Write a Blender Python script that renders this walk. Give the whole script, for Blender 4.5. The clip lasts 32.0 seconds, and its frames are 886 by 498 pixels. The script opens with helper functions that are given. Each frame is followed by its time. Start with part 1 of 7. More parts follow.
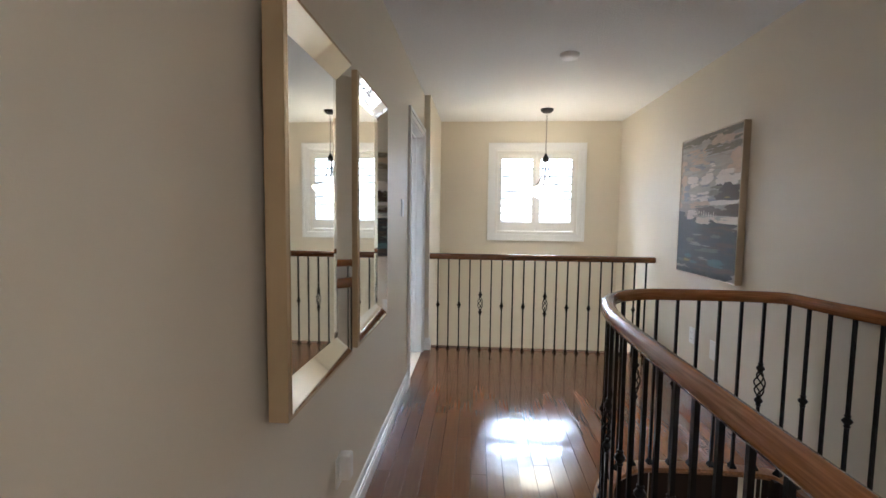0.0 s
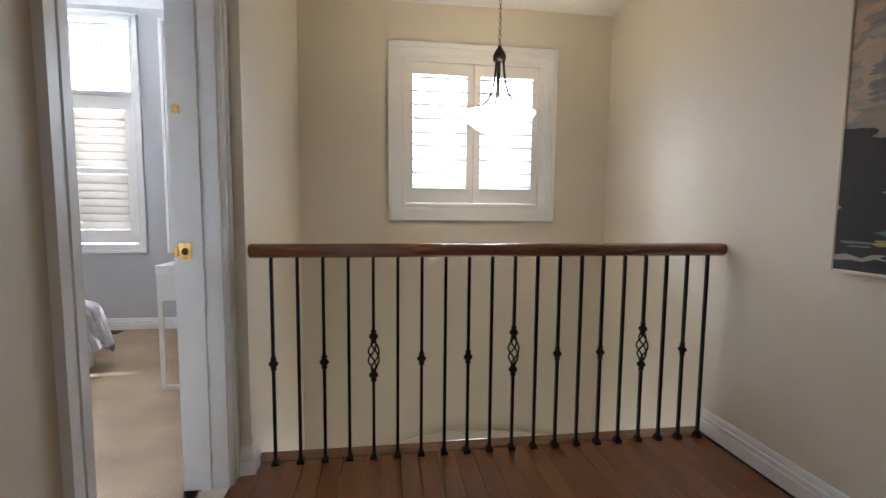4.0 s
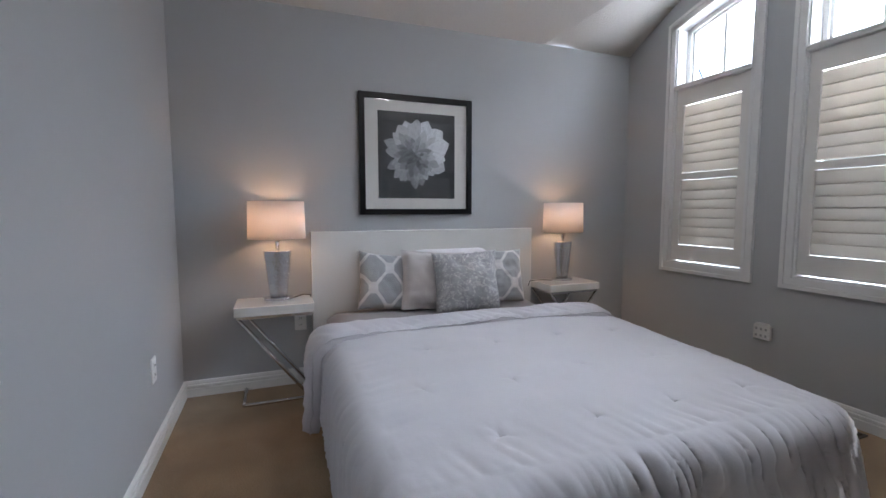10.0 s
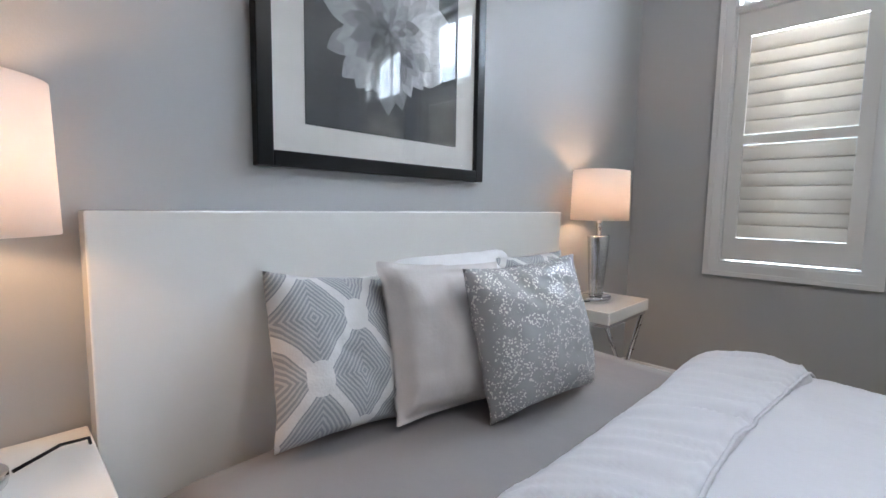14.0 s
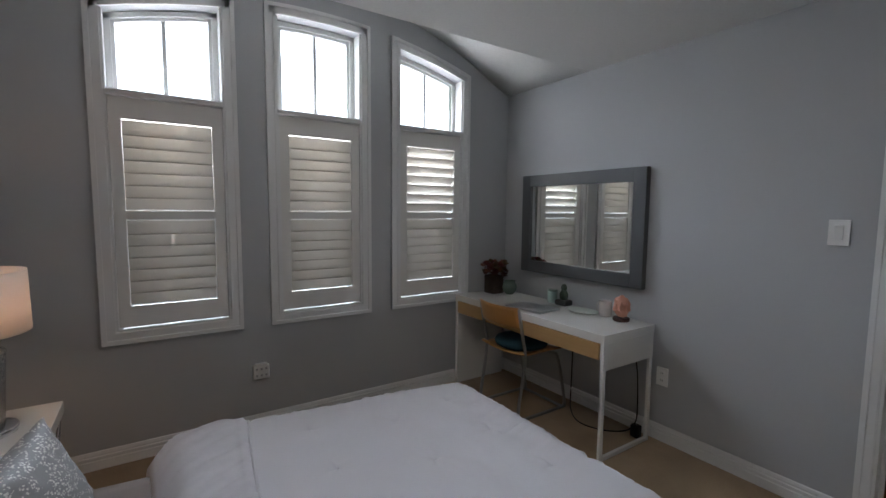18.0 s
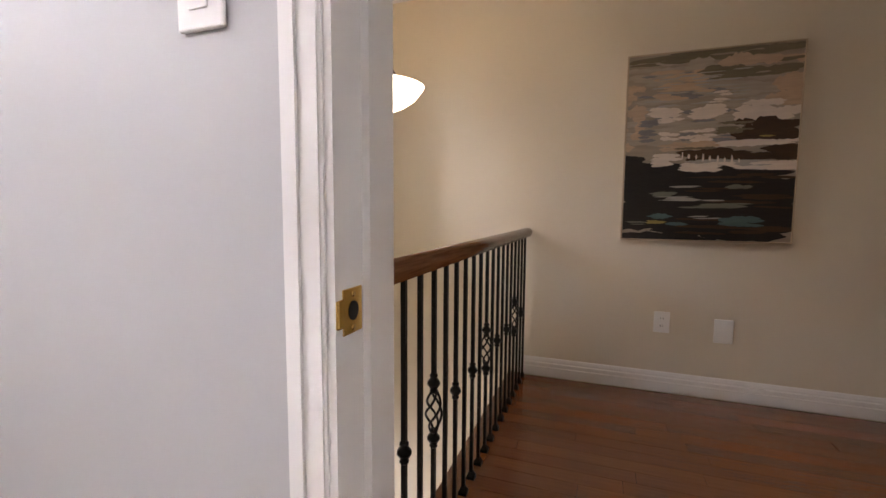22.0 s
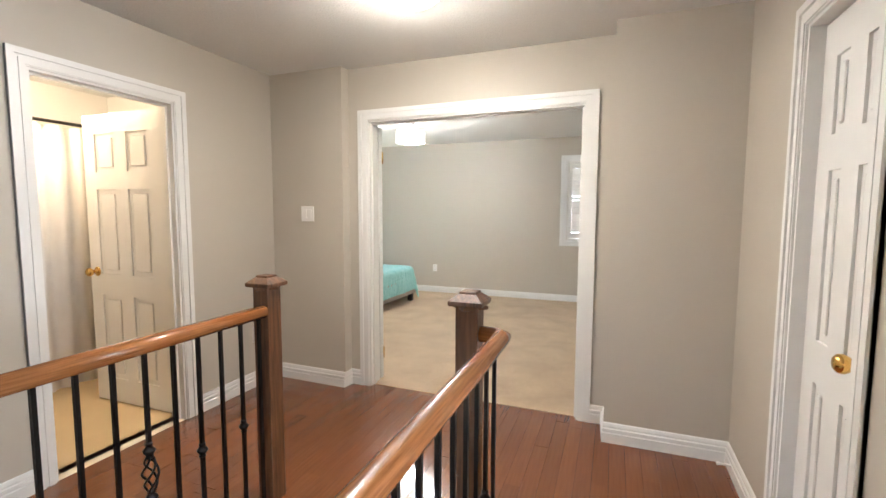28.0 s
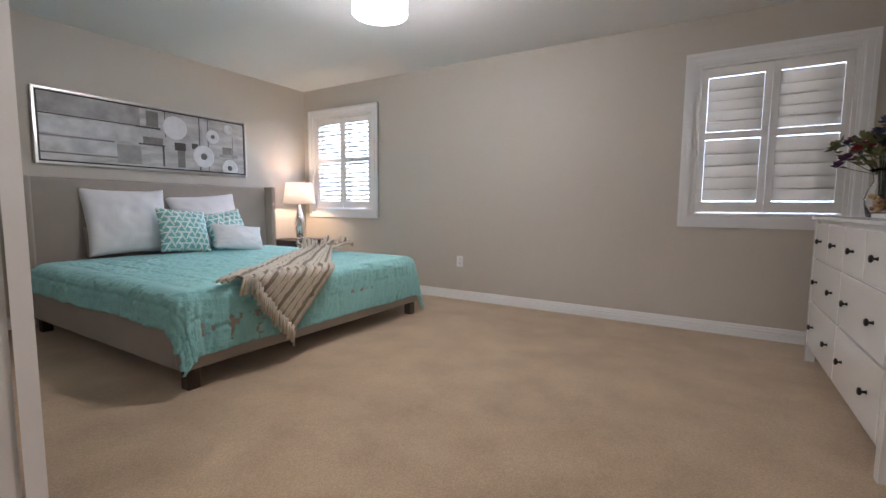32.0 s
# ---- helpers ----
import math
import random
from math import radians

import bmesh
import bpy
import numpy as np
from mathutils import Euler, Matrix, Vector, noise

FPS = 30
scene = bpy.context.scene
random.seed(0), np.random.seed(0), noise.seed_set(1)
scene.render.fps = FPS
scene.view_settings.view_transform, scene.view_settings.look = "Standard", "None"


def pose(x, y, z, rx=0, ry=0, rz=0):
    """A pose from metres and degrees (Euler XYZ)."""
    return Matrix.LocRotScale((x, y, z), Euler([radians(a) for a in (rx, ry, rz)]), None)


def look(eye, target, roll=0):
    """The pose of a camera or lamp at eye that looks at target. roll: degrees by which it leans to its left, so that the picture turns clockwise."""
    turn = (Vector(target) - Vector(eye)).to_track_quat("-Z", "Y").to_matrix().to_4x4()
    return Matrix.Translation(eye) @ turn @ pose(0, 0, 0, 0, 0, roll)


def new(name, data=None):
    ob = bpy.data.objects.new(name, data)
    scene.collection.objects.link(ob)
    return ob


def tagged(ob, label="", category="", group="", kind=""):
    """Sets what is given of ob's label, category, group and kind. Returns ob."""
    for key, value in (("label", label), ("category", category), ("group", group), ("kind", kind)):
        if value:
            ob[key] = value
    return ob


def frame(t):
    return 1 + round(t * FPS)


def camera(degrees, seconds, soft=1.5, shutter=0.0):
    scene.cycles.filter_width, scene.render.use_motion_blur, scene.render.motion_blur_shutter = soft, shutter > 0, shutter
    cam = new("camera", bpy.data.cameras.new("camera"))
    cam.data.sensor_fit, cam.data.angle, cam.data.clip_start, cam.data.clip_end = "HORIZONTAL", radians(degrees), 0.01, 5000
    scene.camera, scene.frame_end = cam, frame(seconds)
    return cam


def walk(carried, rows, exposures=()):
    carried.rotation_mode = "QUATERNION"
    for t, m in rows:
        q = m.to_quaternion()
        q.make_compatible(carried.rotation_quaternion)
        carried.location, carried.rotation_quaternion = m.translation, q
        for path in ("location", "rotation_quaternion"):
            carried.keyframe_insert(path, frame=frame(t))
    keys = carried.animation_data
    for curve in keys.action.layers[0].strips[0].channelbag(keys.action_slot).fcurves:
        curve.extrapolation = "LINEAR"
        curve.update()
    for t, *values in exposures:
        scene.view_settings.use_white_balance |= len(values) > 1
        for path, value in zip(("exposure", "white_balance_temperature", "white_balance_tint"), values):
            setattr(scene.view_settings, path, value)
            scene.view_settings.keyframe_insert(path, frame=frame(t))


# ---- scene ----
cam = camera(90.1, 32.0)
PATH = [
    (0, (0.071, 0.193, 1.315), (-0.083, 2.182, 1.165), 0.7),
    (0.5, (0.093, 0.452, 1.321), (0.162, 2.444, 1.156), 0.5),
    (1, (0.118, 0.731, 1.305), (0.294, 2.716, 1.137), 0.5),
    (1.5, (0.099, 1.047, 1.263), (0.375, 3.021, 1.099), 0.7),
    (2, (0.129, 1.389, 1.221), (0.462, 3.353, 1.047), 0.4),
    (2.5, (0.163, 1.703, 1.196), (0.504, 3.666, 1.024), 0.4),
    (4.5, (0.132, 2.857, 1.054), (0.303, 4.842, 0.878), 0.7),
    (5, (0.072, 3.093, 1.023), (0.007, 5.084, 0.843), 0.5),
    (5.5, (0.045, 3.351, 0.998), (-0.427, 5.286, 0.818), 0.4),
    (6, (-0.039, 3.525, 0.982), (-0.966, 5.289, 0.811), 0.3),
    (6.5, (-0.161, 3.619, 0.997), (-1.46, 5.13, 0.821), 0.1),
    (7, (-0.259, 3.69, 1.038), (-1.803, 4.949, 0.862), -0.1),
    (7.5, (-0.320, 3.731, 1.112), (-2.0, 4.795, 0.936), -0.2),
    (8, (-0.350, 3.773, 1.192), (-2.093, 4.728, 1.019), -0.2),
    (8.5, (-0.386, 3.826, 1.223), (-2.167, 4.707, 1.048), -0.2),
    (9, (-0.47, 3.891, 1.197), (-2.296, 4.687, 1.023), -0.2),
    (9.5, (-0.662, 3.94, 1.178), (-2.513, 4.678, 1.0), -0.1),
    (10, (-0.878, 3.984, 1.159), (-2.739, 4.695, 0.985), -0.1),
    (10.5, (-1.163, 4.051, 1.136), (-3.028, 4.751, 0.959), 0.0),
    (11, (-1.41, 4.092, 1.118), (-3.278, 4.785, 0.948), 0.1),
    (11.5, (-1.695, 4.1, 1.09), (-3.563, 4.796, 0.933), 0.1),
    (12, (-1.953, 4.093, 1.062), (-3.816, 4.801, 0.903), 0.2),
    (12.5, (-2.216, 4.114, 1.088), (-4.059, 4.864, 0.89), 0.5),
    (13, (-2.443, 4.099, 1.07), (-4.237, 4.959, 0.863), 0.9),
    (13.5, (-2.675, 4.082, 1.077), (-4.319, 5.199, 0.853), 1.1),
    (14, (-2.858, 4.089, 1.039), (-4.249, 5.513, 0.847), 0.9),
    (14.5, (-2.953, 4.059, 1.018), (-3.844, 5.845, 0.89), -0.1),
    (15, (-3.078, 4.005, 1.105), (-3.293, 5.989, 0.971), 0.3),
    (15.5, (-3.249, 3.96, 1.173), (-2.741, 5.891, 1.058), -0.4),
    (17.5, (-3.304, 3.849, 1.461), (-2.225, 5.524, 1.291), 0.5),
    (18, (-3.279, 3.847, 1.455), (-2.18, 5.509, 1.278), 0.5),
    (18.5, (-3.199, 3.87, 1.424), (-2.074, 5.514, 1.243), 0.4),
    (19, (-2.997, 3.9, 1.349), (-1.843, 5.523, 1.163), 0.2),
    (19.5, (-2.738, 3.9, 1.276), (-1.518, 5.474, 1.095), 0.1),
    (20, (-2.445, 3.936, 1.199), (-1.101, 5.405, 1.016), 0.2),
    (20.5, (-2.141, 3.969, 1.143), (-0.638, 5.277, 0.963), 0.2),
    (21, (-1.78, 3.979, 1.092), (-0.138, 5.106, 0.909), 0.2),
    (21.5, (-1.45, 3.996, 1.067), (0.296, 4.954, 0.881), 0.3),
    (22, (-1.086, 4.026, 1.069), (0.785, 4.711, 0.886), 0.4),
    (22.5, (-0.715, 3.990, 1.052), (1.230, 4.256, 0.874), 0.2),
    (23, (-0.465, 3.947, 1.052), (1.521, 3.783, 0.886), 0.4),
    (23.5, (-0.174, 3.824, 1.080), (1.714, 3.202, 0.904), 0.5),
    (24, (0.025, 3.64, 1.099), (1.701, 2.562, 0.935), 0.1),
    (24.5, (0.125, 3.28, 1.138), (1.571, 1.908, 0.976), -0.1),
    (25, (0.186, 2.922, 1.185), (1.399, 1.341, 1.013), 0.0),
    (25.5, (0.212, 2.546, 1.233), (1.233, 0.834, 1.062), -0.0),
    (26, (0.204, 2.155, 1.291), (1.092, 0.371, 1.118), 0.0),
    (26.5, (0.239, 1.766, 1.335), (1.038, -0.059, 1.158), 0.1),
    (28.5, (0.238, 0.199, 1.377), (0.955, -1.661, 1.208), 0.2),
    (29, (0.206, -0.172, 1.373), (0.926, -2.03, 1.199), 0.2),
    (29.5, (0.226, -0.547, 1.315), (0.977, -2.394, 1.145), 0.3),
    (30, (0.280, -0.908, 1.240), (1.067, -2.739, 1.067), 0.3),
    (30.5, (0.351, -1.269, 1.187), (1.200, -3.072, 1.014), 0.4),
    (31, (0.472, -1.625, 1.135), (1.397, -3.384, 0.947), 0.3),
    (31.5, (0.580, -1.955, 1.075), (1.582, -3.674, 0.875), 0.4),
    (32, (0.753, -2.237, 1.005), (1.791, -3.935, 0.815), 0.5),
]
walk(cam, [(t, look(eye, aim, roll)) for t, eye, aim, roll in PATH], ((0, 1.4, 5450, 11), (1, 1.2, 5450, 12), (2.5, 1.2, 5600, 13), (4.5, 0.6, 5800, 13), (6, 0.1, 5750, 14), (7.5, -0.08, 5550, 10), (8, -0.22, 5600, 10), (9, -0.58, 5800, 11), (10, -0.56, 5850, 13), (11, 0.0, 6050, 12), (13.5, 0.0, 5850, 10), (15, 0.08, 5700, 8), (15.5, -0.3, 5850, 10), (17.5, -1.25, 6050, 12), (19.5, -1.0, 6050, 15), (21, 0.1, 6250, 20), (22, 0.72, 6900, 24), (22.5, 1.15, 7900, 36), (23, 1.45, 7700, 33), (24, 1.9, 6700, 24), (24.7, 2.45, 6450, 22), (26, 2.35, 6100, 16), (29, 1.9, 5500, 9), (30, 1.45, 5450, 11), (31, 1.2, 5450, 14), (32, 1.3, 5500, 18)))

# ---- light ----
def world_sky():
    w = bpy.data.worlds.new("sky")
    scene.world = w
    w.use_nodes = True
    n = w.node_tree.nodes
    n.clear()
    sky = n.new("ShaderNodeTexSky")
    sky.sky_type = "NISHITA"
    sky.sun_disc = False
    sky.sun_elevation = radians(SUN_EL)
    sky.sun_rotation = radians(SUN_AZ)
    bg = n.new("ShaderNodeBackground")
    bg.inputs["Strength"].default_value = 0.15
    out = n.new("ShaderNodeOutputWorld")
    w.node_tree.links.new(sky.outputs[0], bg.inputs[0])
    w.node_tree.links.new(bg.outputs[0], out.inputs[0])


SUN_EL, SUN_AZ = 61, 12


def lamp(name, kind, m, power, colour, size=None, size_y=None, shape="RECTANGLE"):
    d = bpy.data.lights.new(name, kind)
    d.energy, d.color = power, colour
    if kind == "AREA":
        d.shape, d.size, d.size_y = shape, size, size_y or size
    elif kind == "POINT":
        d.shadow_soft_size = size
    ob = new(name, d)
    ob.matrix_world = m
    return ob


world_sky()
sun = bpy.data.lights.new("sun", "SUN")
sun.energy, sun.angle, sun.color = 5.0, radians(0.5), (1, 0.95, 0.87)
a, e = radians(SUN_AZ), radians(SUN_EL)
way = Vector((math.sin(a) * math.cos(e), math.cos(a) * math.cos(e), math.sin(e)))
new("sun", sun).matrix_world = look(way * 30, (0, 0, 0))
DAY, WARM, LAMPW = (0.83, 0.92, 1.0), (1, 0.70, 0.40), (1, 0.90, 0.77)
# area lamps standing in for daylight, in and outside the window openings
for x in (-3.17, -2.285, -1.40):
    lamp("shutter_daylight", "AREA", look((x, 7.055, 1.4), (x, 3.0, 1.4)), 8.8, DAY, 0.58, 1.26)
lamp("transom_daylight", "AREA", look((-2.285, 7.95, 3.45), (-2.285, 6.86, 2.35)), 950, DAY, 3.4, 1.5)
# lamps added outside to keep the transoms white and reach the side walls
for x, wide, power in ((-2.285, 3.4, 175), (-5.26, 2.5, 290), (0.72, 2.6, 190)):
    lamp("transom_daylight", "AREA", look((x, 7.50, 2.78), (x, 6.50, 2.05)), power, DAY, wide, 1.55)
# unseen uplight added outside to brighten the vault
lamp("vault_uplight", "AREA", look((-2.285, 7.42, 1.85), (-2.285, 6.55, 2.75)), 325, (1.0, 0.97, 0.92), 3.2, 0.7)
lamp("hall_window_daylight", "AREA", look((0.77, 5.86, 1.6), (0.77, 2.0, 1.5)), 5.2, (0.86, 0.92, 0.97), 1.0, 1.05)
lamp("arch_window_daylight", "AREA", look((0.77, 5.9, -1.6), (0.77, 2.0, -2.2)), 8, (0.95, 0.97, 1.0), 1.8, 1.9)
for x in (0.44, 4.80):
    lamp("main_bedroom_daylight", "AREA", look((x, -6.61, 1.54), (x, -3.0, 1.4)), 24, DAY, 0.98, 1.16)
# lamp added in the unseen side room to light the hall through its doorway
lamp("side_room_fill", "AREA", look((-2.49, 0.05, 1.5), (0.5, 0.4, 1.0)), 28, (1, 0.95, 0.88), 1.2, 1.1)
# lamps of the place
lamp("pendant_bulb", "POINT", pose(0.78, 5.02, 1.55), 2.2, WARM, 0.06)
lamp("hall_bulb", "POINT", pose(1.19, -1.40, 2.335), 7, (1, 0.84, 0.64), 0.03)
lamp("hall_diffuser_light", "AREA", pose(1.19, -1.40, 2.355), 6, (1, 0.84, 0.64), 0.30, shape="DISK")
lamp("drum_bulb", "POINT", pose(2.68, -4.58, 2.17), 22, LAMPW, 0.10)
# unseen light added to the bathroom, with no fixture of its own
lamp("bath_fill", "POINT", pose(3.9, -1.2, 2.2), 11, WARM, 0.08)
lamp("bedroom_bulb", "POINT", pose(-2.28, 5.15, 2.335), 3.8, (1, 0.92, 0.82), 0.03)
lamp("bedroom_diffuser_light", "AREA", pose(-2.28, 5.15, 2.355), 7.5, (1, 0.92, 0.82), 0.30, shape="DISK")
for y in (4.0, 6.115):
    lamp("table_lamp_bulb", "POINT", pose(-3.80, y, 1.10), 4.6, (1, 0.58, 0.30), 0.03)
lamp("main_bedside_bulb", "POINT", pose(5.19, -6.04, 1.15), 7, (1, 0.68, 0.40), 0.03)


# ---- materials ----
MATS = {}


def mat(name, col, rough=0.5, metal=0.0, col2=None, scale=8.0, bump=0.0, bscale=120.0, vary=0.0, coords="Object", emit=None, spec=0.5, sheen=0.0, stretch=(1, 1, 1), trans=0.0, alpha_mix=0.35, coat=0.0, contrast=0.0, speck=0.0):
    """Principled material: two noise scales for colour, fine bump, optional shift per object."""
    if name in MATS:
        return MATS[name]
    m = bpy.data.materials.new(name)
    m.use_nodes = True
    t = m.node_tree
    n, L = t.nodes, t.links
    b = n["Principled BSDF"]
    b.inputs["Roughness"].default_value = rough
    b.inputs["Metallic"].default_value = metal
    b.inputs["Specular IOR Level"].default_value = spec
    b.inputs["Sheen Weight"].default_value = sheen
    b.inputs["Transmission Weight"].default_value = trans
    b.inputs["Coat Weight"].default_value = coat
    c1 = (*col, 1)
    c2 = (*(col2 or tuple(v * 0.9 for v in col)), 1)
    tc = n.new("ShaderNodeTexCoord")
    mp = n.new("ShaderNodeMapping")
    mp.inputs["Scale"].default_value = stretch
    L.new(tc.outputs[coords], mp.inputs[0])
    big = n.new("ShaderNodeTexNoise")
    big.inputs["Scale"].default_value = scale
    big.inputs["Detail"].default_value = 6
    L.new(mp.outputs[0], big.inputs["Vector"])
    mix = n.new("ShaderNodeMix")
    mix.data_type = "RGBA"
    mix.inputs["A"].default_value, mix.inputs["B"].default_value = c1, c2
    if contrast:
        cr = n.new("ShaderNodeMapRange")
        cr.inputs["From Min"].default_value, cr.inputs["From Max"].default_value = 0.5 - 0.5 / contrast, 0.5 + 0.5 / contrast
        L.new(big.outputs["Fac"], cr.inputs["Value"])
        L.new(cr.outputs[0], mix.inputs["Factor"])
    else:
        L.new(big.outputs["Fac"], mix.inputs["Factor"])
    col_out = mix.outputs["Result"]
    if speck:
        sn = n.new("ShaderNodeTexNoise")
        sn.inputs["Scale"].default_value, sn.inputs["Detail"].default_value = 150, 4
        L.new(mp.outputs[0], sn.inputs["Vector"])
        sr = n.new("ShaderNodeMapRange")
        sr.inputs["From Min"].default_value, sr.inputs["From Max"].default_value = 0.3, 0.7
        sr.inputs["To Min"].default_value, sr.inputs["To Max"].default_value = 1 - speck, 1 + speck
        sh = n.new("ShaderNodeHueSaturation")
        L.new(sn.outputs["Fac"], sr.inputs["Value"])
        L.new(sr.outputs[0], sh.inputs["Value"])
        L.new(col_out, sh.inputs["Color"])
        col_out = sh.outputs[0]
    if vary:
        oi = n.new("ShaderNodeObjectInfo")
        hs = n.new("ShaderNodeHueSaturation")
        mr = n.new("ShaderNodeMapRange")
        mr.inputs["To Min"].default_value, mr.inputs["To Max"].default_value = 1 - vary, 1 + vary
        L.new(oi.outputs["Random"], mr.inputs["Value"])
        L.new(mr.outputs[0], hs.inputs["Value"])
        L.new(col_out, hs.inputs["Color"])
        col_out = hs.outputs[0]
    L.new(col_out, b.inputs["Base Color"])
    if bump:
        fine = n.new("ShaderNodeTexNoise")
        fine.inputs["Scale"].default_value = bscale
        fine.inputs["Detail"].default_value = 3
        L.new(mp.outputs[0], fine.inputs["Vector"])
        bp = n.new("ShaderNodeBump")
        bp.inputs["Strength"].default_value = bump
        bp.inputs["Distance"].default_value = 0.004
        L.new(fine.outputs["Fac"], bp.inputs["Height"])
        L.new(bp.outputs[0], b.inputs["Normal"])
    if emit:
        b.inputs["Emission Color"].default_value = (*emit[0], 1)
        b.inputs["Emission Strength"].default_value = emit[1]
    MATS[name] = m
    return m


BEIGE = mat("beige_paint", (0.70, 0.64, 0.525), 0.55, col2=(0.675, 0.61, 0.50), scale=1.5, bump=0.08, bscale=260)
GREIGE = mat("greige_paint", (0.535, 0.495, 0.43), 0.55, col2=(0.51, 0.47, 0.405), scale=1.5, bump=0.08, bscale=260)
GREY = mat("grey_paint", (0.465, 0.475, 0.485), 0.5, col2=(0.445, 0.455, 0.465), scale=1.5, bump=0.08, bscale=260)
WHITE = mat("white_trim_paint", (0.80, 0.80, 0.79), 0.35, col2=(0.76, 0.76, 0.745), scale=4)
CEIL = mat("textured_ceiling_paint", (0.78, 0.78, 0.76), 0.9, col2=(0.70, 0.70, 0.69), scale=60, bump=1.0, bscale=95)
SHUT = mat("shutter_paint", (0.78, 0.765, 0.73), 0.4, col2=(0.75, 0.735, 0.70), scale=3)
PLANK = mat("hardwood_stain", (0.225, 0.078, 0.026), 0.11, col2=(0.12, 0.038, 0.012), scale=5, bump=0.10, bscale=40, vary=0.12, stretch=(16, 0.7, 1), coat=0.5)
SUBFLOOR = mat("dark_joint", (0.02, 0.01, 0.006), 0.8)
# browner, darker carpet colour for the first bedroom
CARPET_BROWN = mat("brown_beige_carpet", (0.42, 0.30, 0.175), 0.95, col2=(0.235, 0.16, 0.09), scale=3.0, bump=0.9, bscale=140, sheen=0.25, contrast=1.8, speck=0.2)
CARPET = mat("beige_carpet", (0.57, 0.43, 0.275), 0.95, col2=(0.37, 0.265, 0.16), scale=3.2, bump=0.8, bscale=140, sheen=0.3, contrast=1.7, speck=0.18)
OAK = mat("stained_oak", (0.41, 0.172, 0.050), 0.33, col2=(0.115, 0.038, 0.010), scale=6, bump=0.15, bscale=60, stretch=(14, 1, 14), coat=0.1, contrast=2.0)
OAKR = mat("polished_oak_rail", (0.40, 0.165, 0.050), 0.27, col2=(0.15, 0.050, 0.014), scale=5, bump=0.12, bscale=24, stretch=(1.3, 26, 1), coat=0.25, contrast=1.7, coords="UV")
OAKD = mat("dark_oak_rail", (0.24, 0.095, 0.034), 0.27, col2=(0.10, 0.034, 0.012), scale=5, bump=0.12, bscale=24, stretch=(1.3, 26, 1), coat=0.25, contrast=1.7, coords="UV")
OAKX = mat("stained_oak_cross", (0.20, 0.080, 0.030), 0.28, col2=(0.10, 0.036, 0.014), scale=4, bump=0.15, bscale=60, stretch=(1, 14, 14), coat=0.3, contrast=2.5)
OAKZ = mat("stained_oak_post", (0.19, 0.082, 0.034), 0.36, col2=(0.055, 0.022, 0.010), scale=5, bump=0.2, bscale=60, stretch=(14, 14, 1), coat=0.1, contrast=2.5)
IRON = mat("black_wrought_iron", (0.012, 0.011, 0.011), 0.38, 0.6, bump=0.1, bscale=200)
BRASS = mat("polished_brass", (0.80, 0.52, 0.16), 0.16, 1.0, col2=(0.72, 0.45, 0.12), scale=20)
CHROME = mat("chrome", (0.78, 0.78, 0.80), 0.10, 1.0)
BLACK = mat("black_frame", (0.008, 0.008, 0.009), 0.32, spec=0.25)
LAQ = mat("white_lacquer", (0.80, 0.79, 0.76), 0.2, col2=(0.77, 0.76, 0.73), scale=2, coat=0.3)
PLATE = mat("white_plastic", (0.88, 0.875, 0.855), 0.35)
# near-black paint for the shade inside slots, latch hole and duct
HOLE_SHADE = mat("hole_shade", (0.02, 0.02, 0.02), 0.6)


def glass_mat(name, tint=(1, 1, 1), rough=0.0):
    if name in MATS:
        return MATS[name]
    m = bpy.data.materials.new(name)
    m.use_nodes = True
    b = m.node_tree.nodes["Principled BSDF"]
    b.inputs["Base Color"].default_value = (*tint, 1)
    b.inputs["Roughness"].default_value = rough
    b.inputs["Transmission Weight"].default_value = 1.0
    b.inputs["IOR"].default_value = 1.45
    MATS[name] = m
    return m


GLASS = glass_mat("clear_glass")
MIRROR = mat("silvered_mirror", (0.86, 0.88, 0.87), 0.02, 1.0, col2=(0.86, 0.88, 0.87))


# ---- building helpers ----
def box(bm, x0, x1, y0, y1, z0, z1, bevel=0.0, seg=2, mi=0):
    r = bmesh.ops.create_cube(bm, size=1.0, matrix=Matrix.Translation(((x0 + x1) / 2, (y0 + y1) / 2, (z0 + z1) / 2)) @ Matrix.Diagonal((abs(x1 - x0), abs(y1 - y0), abs(z1 - z0), 1)))
    vs = r["verts"]
    fs = {f for v in vs for f in v.link_faces}
    for f in fs:
        f.material_index = mi
    if bevel:
        es = list({e for v in vs for e in v.link_edges})
        bmesh.ops.bevel(bm, geom=es, offset=bevel, segments=seg, affect="EDGES", profile=0.5)
    return vs


def bx(*a, **k):
    bm = bmesh.new()
    box(bm, *a, **k)
    return bm


def turned(bm, rows, centre=(0, 0, 0), seg=24, sx=1.0, sy=1.0):
    """A turned solid: rows of radius, height from the foot up."""
    rings = []
    for r, z in rows:
        rings.append([bm.verts.new((centre[0] + sx * r * math.cos(2 * math.pi * i / seg), centre[1] + sy * r * math.sin(2 * math.pi * i / seg), centre[2] + z)) for i in range(seg)])
    for a, b in zip(rings, rings[1:]):
        for i in range(seg):
            bm.faces.new((a[i], a[(i + 1) % seg], b[(i + 1) % seg], b[i])).smooth = seg > 4
    bm.faces.new(rings[0][::-1])
    bm.faces.new(rings[-1])
    return bm


def lathe(rows, centre=(0, 0, 0), seg=24, sx=1.0, sy=1.0):
    return turned(bmesh.new(), rows, centre, seg, sx, sy)


